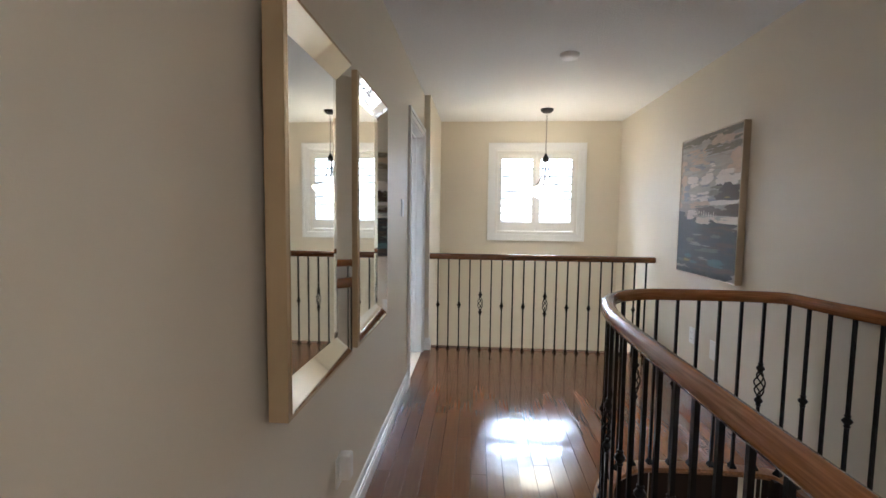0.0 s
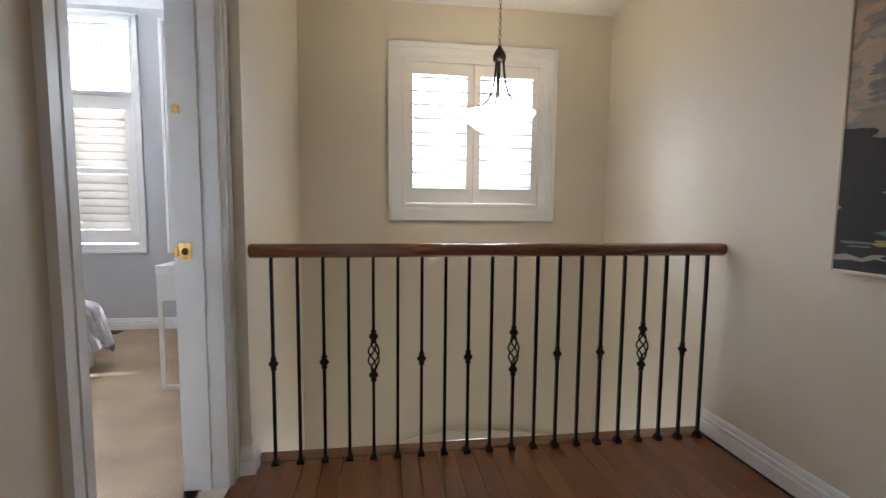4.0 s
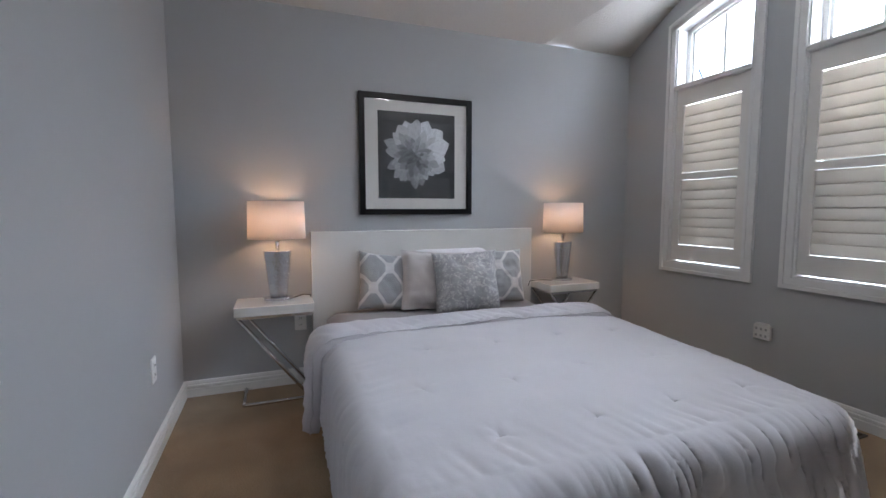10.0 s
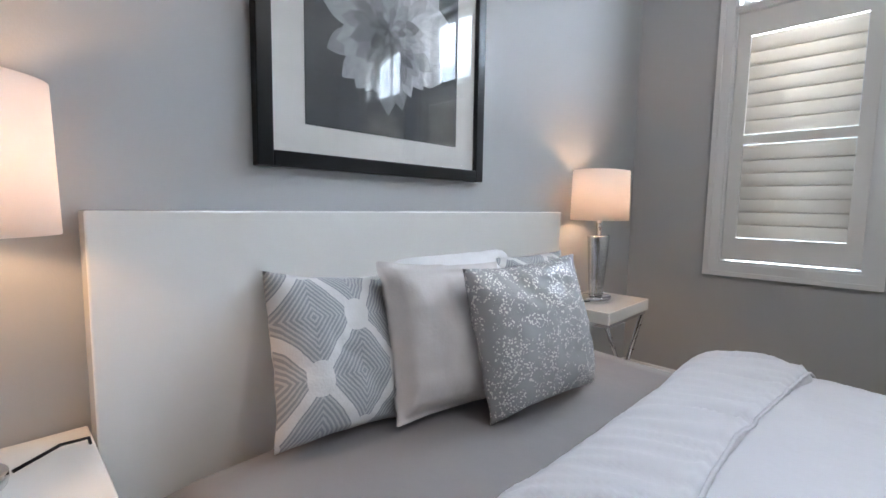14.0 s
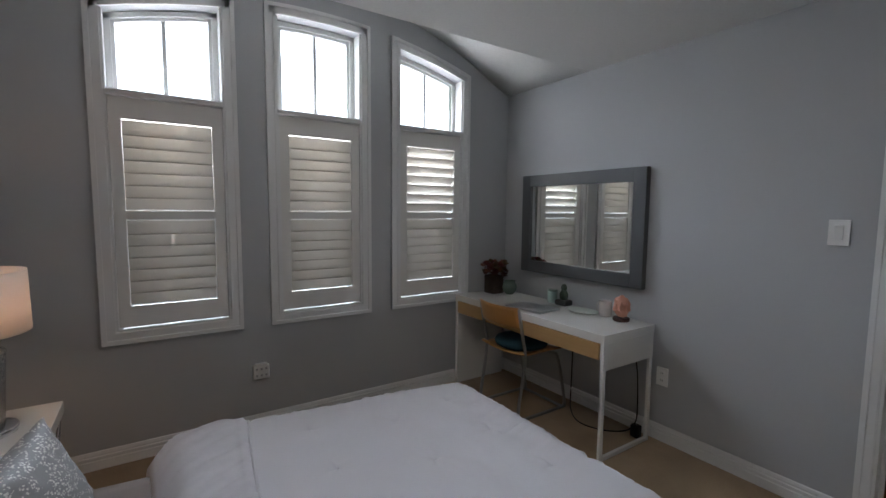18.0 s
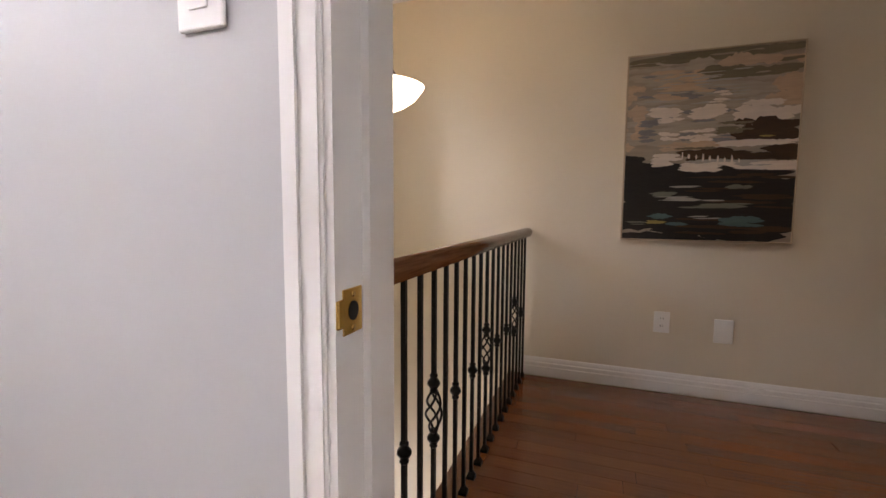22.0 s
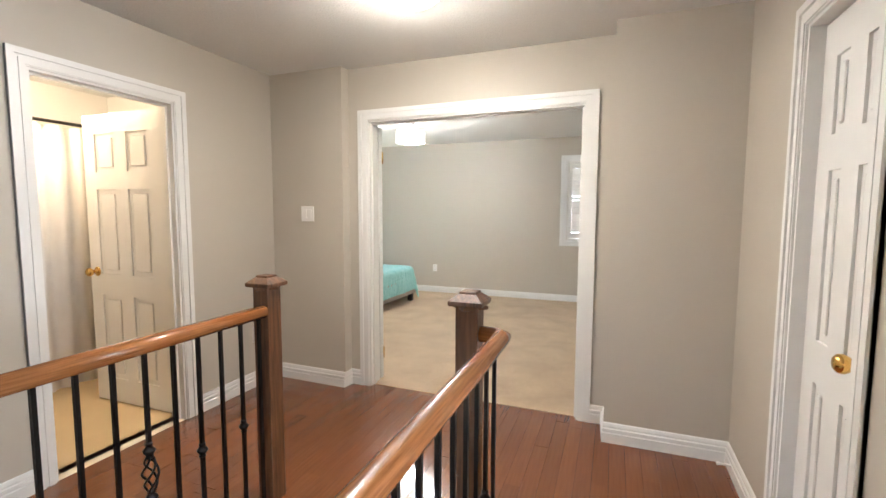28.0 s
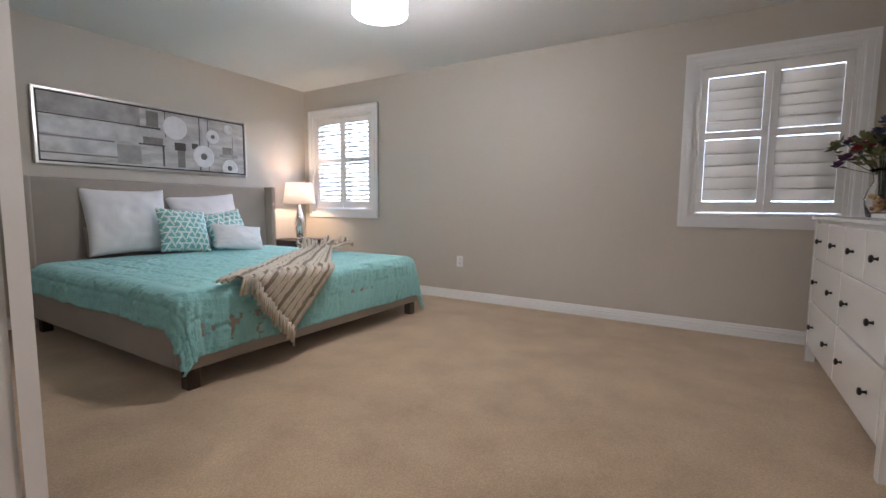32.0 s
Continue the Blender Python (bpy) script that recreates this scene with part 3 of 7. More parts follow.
door_leaf("door_1", 0.755, "white six panel bedroom door standing open with brass knob", pose(-0.60, 3.602, 0, 0, 0, 180))
door_leaf("door_2", 0.51, "closed white panelled closet door with brass knob", pose(-0.455, -1.425, 0, 0, 0, 90))
door_leaf("door_3", 0.75, "white six panel door standing open into the side room", pose(-0.60, -0.31, 0, 0, 0, 170))
door_leaf("door_4", 0.74, "white six panel bathroom door standing ajar", pose(2.985, -1.475, 0, 0, 0, 1))
door_leaf("door_5", 0.755, "white panelled double door leaf swung into the main bedroom", pose(1.985, -2.555, 0, 0, 0, -14), knob=False)
door_leaf("door_6", 0.755, "white panelled double door leaf folded against the wall", pose(0.455, -2.560, 0, 0, 0, 186), knob=False)


# ---- windows ----
def shade_mat(name, col, strength, tint, rough=0.9):
    """A thin sheet that lets part of the light through."""
    m = bpy.data.materials.new(name)
    m.use_nodes = True
    n, L = m.node_tree.nodes, m.node_tree.links
    b = n["Principled BSDF"]
    b.inputs["Base Color"].default_value = (*col, 1)
    b.inputs["Roughness"].default_value = rough
    tr = n.new("ShaderNodeBsdfTranslucent")
    tr.inputs[0].default_value = (*tint, 1)
    mx = n.new("ShaderNodeMixShader")
    mx.inputs[0].default_value = strength
    L.new(b.outputs[0], mx.inputs[1])
    L.new(tr.outputs[0], mx.inputs[2])
    L.new(mx.outputs[0], n["Material Output"].inputs[0])
    return m


# translucency added so lamps behind brighten the closed slats
LOUV = shade_mat("louvre_translucent", (0.82, 0.80, 0.755), 0.13, (0.86, 0.80, 0.72), 0.45)


def louvre(bm, x0, x1, y, z, angle, depth=0.062, thick=0.009):
    """One rounded slat, tilted about its length."""
    m = pose(0, y, z, angle, 0, 0)
    n = 10
    ring = [(math.cos(2 * math.pi * k / n) * depth / 2, math.sin(2 * math.pi * k / n) * thick / 2) for k in range(n)]
    a = [bm.verts.new(m @ Vector((x0, p, q))) for p, q in ring]
    b = [bm.verts.new(m @ Vector((x1, p, q))) for p, q in ring]
    for k in range(n):
        bm.faces.new((a[k], a[(k + 1) % n], b[(k + 1) % n], b[k])).smooth = True
    bm.faces.new(a[::-1])
    bm.faces.new(b)


def shutter_panel(th, x0, x1, z0, z1, y, sections, stile=0.05, t=0.028, slat=None):
    """A framed panel; sections (z0, z1, count, angle)."""
    p = part("shutter_panel", bx(x0, x0 + stile, y - t / 2, y + t / 2, z0, z1), SHUT, th)
    bm = bmesh.new()
    box(bm, x1 - stile, x1, y - t / 2, y + t / 2, z0, z1)
    edges = [z0, *(v for s in sections for v in s[:2]), z1]
    for a, b in zip(edges[::2], edges[1::2]):
        box(bm, x0 + stile, x1 - stile, y - t / 2, y + t / 2, a, b)
    part("shutter_rail", bm, SHUT, p)
    for a, b, count, ang in sections:
        shut = abs(ang) > 70
        depth = (b - a) / count * (1.2 if shut else 1.12)
        end = 0.001 if shut else 0.002
        lip = 0.0022 + depth / 2 * abs(math.sin(radians(ang)))
        for i in range(count):
            bm = bmesh.new()
            louvre(bm, x0 + stile + end, x1 - stile - end, 0, 0, ang, depth)
            part("louvre", bm, slat or LOUV, p, at=pose(0, y, a + lip + (b - a - 2 * lip) * i / (count - 1)))
    return p


def pane(th, bm):
    ob = part("pane", bm, GLASS, th, "clear window glass")
    ob.visible_shadow = False
    return ob


def tall_window(name, a, b, angles, label):
    """Arched-head window: casing, lining, transom light with a glazing bar, louvred shutter below."""
    th = thing(name, label, "window", kind="structure")
    yo = YN
    # casing: swept stepped boards following the head
    bm = bmesh.new()
    n = 14
    for w0, w1, d in ((0.0, 0.068, 0.012), (0.0, 0.024, 0.022), (0.050, 0.066, 0.017)):
        box(bm, a + w0, a + w1, yo - d, yo, 0.69 + w0, headline(a) - w0)
        box(bm, b - w1, b - w0, yo - d, yo, 0.69 + w0, headline(b) - w0)
        box(bm, a + w1, b - w1, yo - d, yo, 0.69 + w0, 0.69 + w1)
        for i in range(n):
            s = a + w0 + (b - a - 2 * w0) * i / n
            t = a + w0 + (b - a - 2 * w0) * (i + 1) / n
            v = [bm.verts.new(p) for p in ((s, yo - d, headline(s) - w1), (t, yo - d, headline(t) - w1), (t, yo, headline(t) - w1), (s, yo, headline(s) - w1), (s, yo - d, headline(s) - w0), (t, yo - d, headline(t) - w0), (t, yo, headline(t) - w0), (s, yo, headline(s) - w0))]
            for q in ((0, 3, 2, 1), (4, 5, 6, 7), (0, 1, 5, 4), (2, 3, 7, 6), (1, 2, 6, 5), (3, 0, 4, 7)):
                bm.faces.new([v[k] for k in q])
    part("casing", bm, WHITE, th)
    i0, i1 = a + 0.068, b - 0.068
    # lining of the reveal
    bm = bmesh.new()
    box(bm, i0, i0 + 0.012, yo - 0.004, 7.06, 0.757, headline(i0) - 0.07)
    box(bm, i1 - 0.012, i1, yo - 0.004, 7.06, 0.757, headline(i1) - 0.07)
    box(bm, i0 + 0.012, i1 - 0.012, yo - 0.004, 7.06, 0.757, 0.770)
    part("lining", bm, WHITE, th)
    # transom rail and sash
    bm = bmesh.new()
    box(bm, i0 + 0.002, i1 - 0.002, yo - 0.018, yo + 0.12, 2.055, 2.088, 0.004)
    box(bm, i0 + 0.002, i1 - 0.002, yo - 0.026, yo - 0.016, 2.070, 2.086, 0.003)
    part("transom_rail", bm, WHITE, th)
    bm = bmesh.new()
    yg = yo + 0.13
    for w0, w1, dy in ((0.0, 0.030, 0.04), (0.030, 0.048, 0.022)):
        s0, s1 = i0 + 0.013, i1 - 0.013
        box(bm, s0 + w0, s0 + w1, yg - dy, yg + 0.02, 2.09 + w0 * 0.4, headline(s0 + w0) - 0.075 - w0)
        box(bm, s1 - w1, s1 - w0, yg - dy, yg + 0.02, 2.09 + w0 * 0.4, headline(s1 - w0) - 0.075 - w0)
        for i in range(n):
            s = s0 + w0 + (s1 - s0 - 2 * w0) * i / n
            t = s0 + w0 + (s1 - s0 - 2 * w0) * (i + 1) / n
            f0, f1 = (lambda x: headline(x) - 0.07 - w0), (lambda x: headline(x) - 0.07 - w1)
            v = [bm.verts.new(p) for p in ((s, yg - dy, f1(s)), (t, yg - dy, f1(t)), (t, yg + 0.02, f1(t)), (s, yg + 0.02, f1(s)), (s, yg - dy, f0(s)), (t, yg - dy, f0(t)), (t, yg + 0.02, f0(t)), (s, yg + 0.02, f0(s)))]
            for q in ((0, 3, 2, 1), (4, 5, 6, 7), (0, 1, 5, 4), (2, 3, 7, 6), (1, 2, 6, 5), (3, 0, 4, 7)):
                bm.faces.new([v[k] for k in q])
    part("sash", bm, WHITE, th)
    xm = (a + b) / 2
    part("glazing_bar", bx(xm - 0.011, xm + 0.011, yg - 0.012, yg + 0.008, 2.09, headline(xm) - 0.11), WHITE, th)
    pane(th, bx(i0 + 0.03, i1 - 0.03, yg + 0.010, yg + 0.014, 2.07, headline(xm) - 0.06))
    # hidden strips added behind the panel to stop light leaking round it
    bm = bmesh.new()
    for u0, u1, v0, v1 in ((i0 + 0.012, i0 + 0.034, 0.772, 2.054), (i1 - 0.034, i1 - 0.012, 0.772, 2.054), (i0 + 0.034, i1 - 0.034, 2.034, 2.054)):
        box(bm, u0, u1, yo + 0.040, yo + 0.055, v0, v1)
    part("shutter_stop", bm, WHITE, th)
    shutter_panel(th, i0 + 0.014, i1 - 0.014, 0.777, 2.050, yo + 0.022, ((0.895, 1.385, 7, angles[1]), (1.432, 1.935, 7, angles[0])), 0.058)
    return th


tall_window("window_1", *W3[0], (85, 86), "tall white window with closed louvred shutter and arched transom")
tall_window("window_2", *W3[1], (84, 86), "tall white window with closed louvred shutter and arched transom")
tall_window("window_3", *W3[2], (-60, 86), "tall white window with half-open upper louvres and arched transom")


def square_window(name, a0, a1, z0, z1, plane, out, sections, label, panels=2, slat=None):
    """Cased window in a wall across y; out: +1 when outdoors lies towards +y."""
    th = thing(name, label, "window", kind="structure")
    part("casing", frame_of(bmesh.new(), a0, a1, z0, z1, 0.075, 0.024, plane, -out, "y"), WHITE, th)
    bm = bmesh.new()
    far = plane + out * 0.2
    p, q = sorted((plane - out * 0.003, far))
    for u0, u1, v0, v1 in ((a0, a0 + 0.014, z0, z1), (a1 - 0.014, a1, z0, z1), (a0 + 0.014, a1 - 0.014, z0, z0 + 0.014), (a0 + 0.014, a1 - 0.014, z1 - 0.014, z1)):
        box(bm, u0, u1, p, q, v0, v1)
    part("lining", bm, WHITE, th)
    bm = bmesh.new()
    f = 0.042
    p, q = sorted((plane + out * 0.002, plane + out * 0.045))
    for u0, u1, v0, v1 in ((a0 + 0.014, a0 + f, z0 + 0.014, z1 - 0.014), (a1 - f, a1 - 0.014, z0 + 0.014, z1 - 0.014), (a0 + f, a1 - f, z0 + 0.014, z0 + f), (a0 + f, a1 - f, z1 - f, z1 - 0.014)):
        box(bm, u0, u1, p, q, v0, v1, 0.003, 1)
    part("shutter_frame", bm, SHUT, th)
    # unseen backing strips, added to block light at the panel gaps
    bm = bmesh.new()
    p, q = sorted((plane + out * 0.0455, plane + out * 0.055))
    m = (a0 + a1) / 2
    for u0, u1, v0, v1 in ((a0 + 0.014, a0 + f + 0.02, z0 + 0.014, z1 - 0.014), (a1 - f - 0.02, a1 - 0.014, z0 + 0.014, z1 - 0.014), (a0 + f + 0.02, a1 - f - 0.02, z1 - f - 0.02, z1 - 0.014), (m - 0.02, m + 0.02, z0 + 0.014, z1 - f - 0.02)):
        box(bm, u0, u1, p, q, v0, v1)
    part("shutter_stop", bm, WHITE, th)
    w = (a1 - a0 - 2 * f) / panels
    for i in range(panels):
        shutter_panel(th, a0 + f + i * w + 0.002, a0 + f + (i + 1) * w - 0.002, z0 + f + 0.004, z1 - f - 0.004, plane + out * 0.024, sections, 0.045, slat=slat)
    p, q = sorted((plane + out * 0.13, plane + out * 0.17))
    bm = bmesh.new()
    xm = (a0 + a1) / 2
    for u0, u1, v0, v1 in ((a0 + 0.014, a0 + 0.05, z0, z1), (a1 - 0.05, a1 - 0.014, z0, z1), (xm - 0.025, xm + 0.025, z0, z1), (a0 + 0.05, xm - 0.025, z0 + 0.014, z0 + 0.05), (xm + 0.025, a1 - 0.05, z0 + 0.014, z0 + 0.05)):
        box(bm, u0, u1, p, q, v0, v1)
    part("sash", bm, WHITE, th)
    pane(th, bx(a0 + 0.03, a1 - 0.03, (p + q) / 2 - 0.002, (p + q) / 2 + 0.002, z0 + 0.03, z1 - 0.03))
    return th


square_window("window_4", 0.263, 1.272, 1.10, 2.122, 5.63, 1, ((1.245, 2.005, 9, 24),), "white window with open louvred shutters over the well", slat=SHUT)
square_window("window_5", -0.06, 0.94, 0.935, 2.152, -6.40, -1, ((1.065, 1.555, 5, -87), (1.61, 2.035, 5, -87)), "white window with closed louvred shutters behind the dresser")
square_window("window_6", 4.29, 5.31, 0.935, 2.152, -6.40, -1, ((1.065, 1.555, 9, -42), (1.61, 2.035, 8, -42)), "white window with open louvred shutters beside the bed")
# arched window of the storey below
aw = thing("window_7", "arched window with beige trim on the storey below", "window", kind="structure")
bm = bmesh.new()
for i in range(24):
    s, t = -0.25 + 2.0 * i / 24 + 0.0, -0.25 + 2.0 * (i + 1) / 24
    s, t = max(s, -0.24), min(t, 1.74)
    f = lambda x: arch_head(x) + 0.003
    v = [bm.verts.new(p) for p in ((s, 5.605, f(s)), (t, 5.605, f(t)), (t, 5.629, f(t)), (s, 5.629, f(s)), (s, 5.605, f(s) + 0.06), (t, 5.605, f(t) + 0.06), (t, 5.629, f(t) + 0.06), (s, 5.629, f(s) + 0.06))]
    for q in ((0, 3, 2, 1), (4, 5, 6, 7), (0, 1, 5, 4), (2, 3, 7, 6), (1, 2, 6, 5), (3, 0, 4, 7)):
        bm.faces.new([v[k] for k in q])
part("casing", bm, BEIGE, aw)
pane(aw, bx(-0.18, 1.70, 5.74, 5.745, -2.3, -0.56))
bm = bmesh.new()
for x in (-0.18, 0.44, 1.08, 1.67):
    box(bm, x, x + 0.03, 5.72, 5.76, -2.3, -0.78)
part("sash", bm, WHITE, aw)

# unseen board added over the bedroom windows, cuts the sun to a sliver
setting("roof_eave", bx(-4.4, -0.2, 7.07, 7.50, 3.39, 3.49), WHITE, "unseen white board added outside to trim the sun", "eave")

# unseen window, added so the side room lamp has an opening
sw = thing("added_window", "plain white window added unseen in the side room", "window", kind="structure")
part("frame", frame_of(bmesh.new(), -0.55, 0.65, 0.95, 2.05, 0.07, 0.02, -2.4, 1, "x"), WHITE, sw)
pane(sw, bx(-2.47, -2.465, -0.54, 0.64, 0.96, 2.04))


# ---- railings and stairs ----
def rounded(pts, n=6, passes=2):
    for _ in range(passes):
        out = [pts[0]]
        for p, q in zip(pts, pts[1:]):
            p, q = Vector(p), Vector(q)
            out += [tuple(p * 0.75 + q * 0.25), tuple(p * 0.25 + q * 0.75)]
        out.append(pts[-1])
        pts = out
    return pts


RAIL_PROF = [(0.034 * math.cos(a) * (1.0 if math.sin(a) > 0 else 0.92), -0.030 + 0.030 * math.sin(a)) for a in [2 * math.pi * k / 14 for k in range(14)]]


def shoe_bm():
    bm = bmesh.new()
    turned(bm, [(0.0225, 0), (0.0225, 0.012), (0.013, 0.026), (0.0105, 0.030)], seg=4)
    bmesh.ops.rotate(bm, verts=bm.verts[:], cent=(0, 0, 0), matrix=Euler((0, 0, radians(45))).to_matrix())
    return bm


def knuckle_bm(z):
    bm = bmesh.new()
    rows = [(0.008, -0.030), (0.013, -0.026), (0.013, -0.021), (0.009, -0.018), (0.019, -0.005), (0.021, 0.0), (0.019, 0.005), (0.009, 0.018), (0.013, 0.021), (0.013, 0.026), (0.008, 0.030)]
    return turned(bm, rows, (0, 0, z), 8)


def basket_bm(z0, z1):
    bm = bmesh.new()
    for k in range(4):
        pts = []
        for i in range(13):
            t = i / 12
            a = 2 * math.pi * (k / 4 + t * 0.75)
            r = 0.004 + 0.021 * math.sin(math.pi * t)
            pts.append((r * math.cos(a), r * math.sin(a), z0 + (z1 - z0) * t))
        tube(bm, pts, 0.004, 5)
    return bm


def baluster_meshes(height):
    d = {}
    d["bar"] = mesh_of(bx(-0.0065, 0.0065, -0.0065, 0.0065, 0, height), "baluster", IRON)
    bm = bmesh.new()
    box(bm, -0.0065, 0.0065, -0.0065, 0.0065, 0, 0.385)
    box(bm, -0.0065, 0.0065, -0.0065, 0.0065, 0.535, height)
    d["split"] = mesh_of(bm, "baluster", IRON)
    d["shoe"] = mesh_of(shoe_bm(), "shoe", IRON)
    d["knuckle"] = mesh_of(knuckle_bm(0.44), "knuckle", IRON)
    d["low"] = mesh_of(knuckle_bm(0.375), "collar", IRON)
    d["high"] = mesh_of(knuckle_bm(0.545), "collar", IRON)
    d["basket"] = mesh_of(basket_bm(0.385, 0.535), "basket", IRON)
    return d


def child(name, me, parent, at=None):
    ob = new(name, me)
    ob.parent = parent
    if at is not None:
        ob.matrix_basis = at
    return ob


BAL = baluster_meshes(0.90)


def along(pts, step, start):
    """Places every step metres on a line."""
    out, need = [], start
    for p, q in zip(pts, pts[1:]):
        p, q = Vector(p), Vector(q)
        l = (q - p).length
        while need <= l:
            out.append((p + (q - p) * (need / l), math.atan2((q - p).y, (q - p).x)))
            need += step
        need -= l
    return out


def railing(name, line, top, label, wood, step=0.104, start=0.07, stop=None, phase=0, z0=0.0):
    th = thing(name, label, "railing")
    bm = sweep(bmesh.new(), [(x, y, top) for x, y, *_ in line], RAIL_PROF)
    rail = part("handrail", bm, wood, th, "polished stained oak handrail")
    smooth(rail)
    places = along([(x, y, 0) for x, y, *_ in (stop or line)], step, start)
    for i, (p, a) in enumerate(places):
        k = (i + phase) % 6
        b = child("baluster", BAL["split" if k == 4 else "bar"], th, pose(p.x, p.y, z0, 0, 0, math.degrees(a)))
        b.scale.z = (top - 0.045 - z0) / 0.90
        child("shoe", BAL["shoe"], b)
        if k in (0, 2):
            child("knuckle", BAL["knuckle"], b)
        if k == 4:
            child("collar", BAL["low"], b)
            child("collar", BAL["high"], b)
            child("basket", BAL["basket"], b)
    return th


railing("well_railing", [(-0.388, 4.49), (1.743, 4.49)], 0.95, "dark oak handrail on black iron balusters along the well", OAKD, start=0.081)
CURVE = [(0.605, -0.93), (0.60, -0.5), (0.60, 0.6), (0.60, 1.2), (0.60, 1.75), (0.615, 1.98), (0.65, 2.18), (0.70, 2.33), (0.775, 2.445), (0.87, 2.52), (0.98, 2.56), (1.15, 2.565), (1.40, 2.565), (1.58, 2.55), (1.64, 2.515), (1.655, 2.40), (1.68, 2.25), (1.743, 2.0)]
line = rounded([(x, y, 0) for x, y in CURVE])
railing("stair_railing", [(0.70, -0.985, 0), (0.64, -0.985, 0), (0.607, -0.965, 0)] + line, 0.95, "curved oak handrail on black iron balusters round the stairwell", OAKR, stop=line, step=0.106, start=0.073, phase=1)
railing("landing_railing", [(1.715, -0.02), (1.715, -0.97)], 0.95, "short oak handrail on black iron balusters beside the stairs", OAKR, start=0.09, phase=1)


def newel(label, x, y):
    th = thing("newel_post", label, "newel post", pose(x, y, 0), group="newel posts at the stair head")
    bm = bmesh.new()
    box(bm, -0.043, 0.043, -0.043, 0.043, -0.25, 1.03, 0.004)
    part("post", bm, OAKZ, th)
    bm = bmesh.new()
    box(bm, -0.052, 0.052, -0.052, 0.052, 1.015, 1.030, 0.004)
    turned(bm, [(0.088, 1.03), (0.092, 1.036), (0.092, 1.048), (0.050, 1.072), (0.046, 1.072), (0.046, 1.080), (0.040, 1.082)], seg=4)
    bmesh.ops.rotate(bm, verts=bm.verts[:], cent=(0, 0, 0), matrix=Euler((0, 0, radians(45))).to_matrix())
    part("cap", bm, OAKZ, th, "moulded oak cap with a raised square")
    return th


newel("dark oak newel post with a square cap beside the stair head", 0.735, -0.985)
newel("dark oak newel post with a square cap ending the landing railing", 1.735, -1.02)
# nosing of the floor round the stairwell
bm = sweep(bmesh.new(), [(0.62, -0.95, -0.004)] + [(x + 0.012, y - 0.012, -0.004) for x, y, _ in line[2:-1]] + [(1.742, 1.78, -0.004)], ((-0.045, 0.006), (0.03, 0.006), (0.038, -0.006), (0.03, -0.022), (-0.045, -0.022)))
solid("floor_nosing", bm, OAK, "rounded oak nosing along the stairwell edge", "trim", kind="structure")
bm = sweep(bmesh.new(), [(0.622, -0.95, 0)] + [(x + 0.014, y - 0.014, 0) for x, y, _ in line[2:-1]] + [(1.742, 1.77, 0)], ((0.0, -0.03), (0.012, -0.03), (0.012, -0.34), (0.0, -0.34)))
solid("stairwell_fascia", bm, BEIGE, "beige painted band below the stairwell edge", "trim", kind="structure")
bm = sweep(bmesh.new(), [(-0.388, 4.56, -0.004), (1.743, 4.56, -0.004)], ((-0.03, 0.006), (0.05, 0.006), (0.05, -0.022), (-0.03, -0.022))[::-1])
solid("well_nosing", bm, OAKX, "oak nosing along the open well", "trim", kind="structure")
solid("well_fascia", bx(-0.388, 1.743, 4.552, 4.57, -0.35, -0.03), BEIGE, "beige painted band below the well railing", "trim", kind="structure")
bm = sweep(bmesh.new(), [(1.74, -0.02, -0.004), (1.74, -0.97, -0.004)], ((-0.05, 0.006), (0.05, 0.006), (0.05, -0.022), (-0.05, -0.022)))
solid("landing_nosing", bm, OAK, "oak nosing below the landing railing", "trim", kind="structure")

RUN = mat("mottled_riser", (0.21, 0.135, 0.070), 0.6, col2=(0.045, 0.028, 0.015), scale=14, bump=0.4, bscale=120, stretch=(1, 1, 3))
stairs = thing("staircase", "oak staircase with mottled risers leading down", "staircase", kind="structure")
for i in range(14):
    y, z = -0.928 + 0.255 * i, -0.19 * (i + 1)
    part("tread", bx(0.645, 1.74, y - 0.0, y + 0.285, z - 0.032, z, bevel=0.006), OAK, stairs)
    part("riser", bx(0.645, 1.74, y - 0.018, y, z - 0.0, z + 0.158 + (0.02 if i == 0 else 0)), RUN, stairs, "mottled grey brown riser")
bm = bmesh.new()
for x0, x1 in ((0.641, 0.665), (1.72, 1.743)):
    v = [bm.verts.new((x, y, z)) for x in (x0, x1) for y, z in ((-0.98, -0.36), (-0.98, 0.0), (-0.90, 0.03), (2.62, -2.60), (2.62, -2.9))]
    for q in ((0, 1, 2, 3, 4), (9, 8, 7, 6, 5), (0, 5, 6, 1), (1, 6, 7, 2), (2, 7, 8, 3), (3, 8, 9, 4), (4, 9, 5, 0)):
        bm.faces.new([v[k] for k in q])
part("stringer", bm, OAK, stairs)

# ---- first bedroom: bed ----
bed = thing("bed", "white lacquered platform bed with a tall plain headboard", "bed")
part("headboard", bx(-3.94, -3.865, 4.205, 5.87, 0.02, 1.022, bevel=0.004), LAQ, bed)
part("base", bx(-3.865, -1.79, 4.25, 5.82, 0.02, 0.33, bevel=0.006), LAQ, bed)
part("plinth", bx(-3.80, -1.85, 4.30, 5.77, 0.0, 0.03), LAQ, bed)
SHEETM = mat("grey_sheet", (0.265, 0.245, 0.245), 0.85, col2=(0.24, 0.23, 0.235), scale=6, bump=0.4, bscale=14, sheen=0.3)


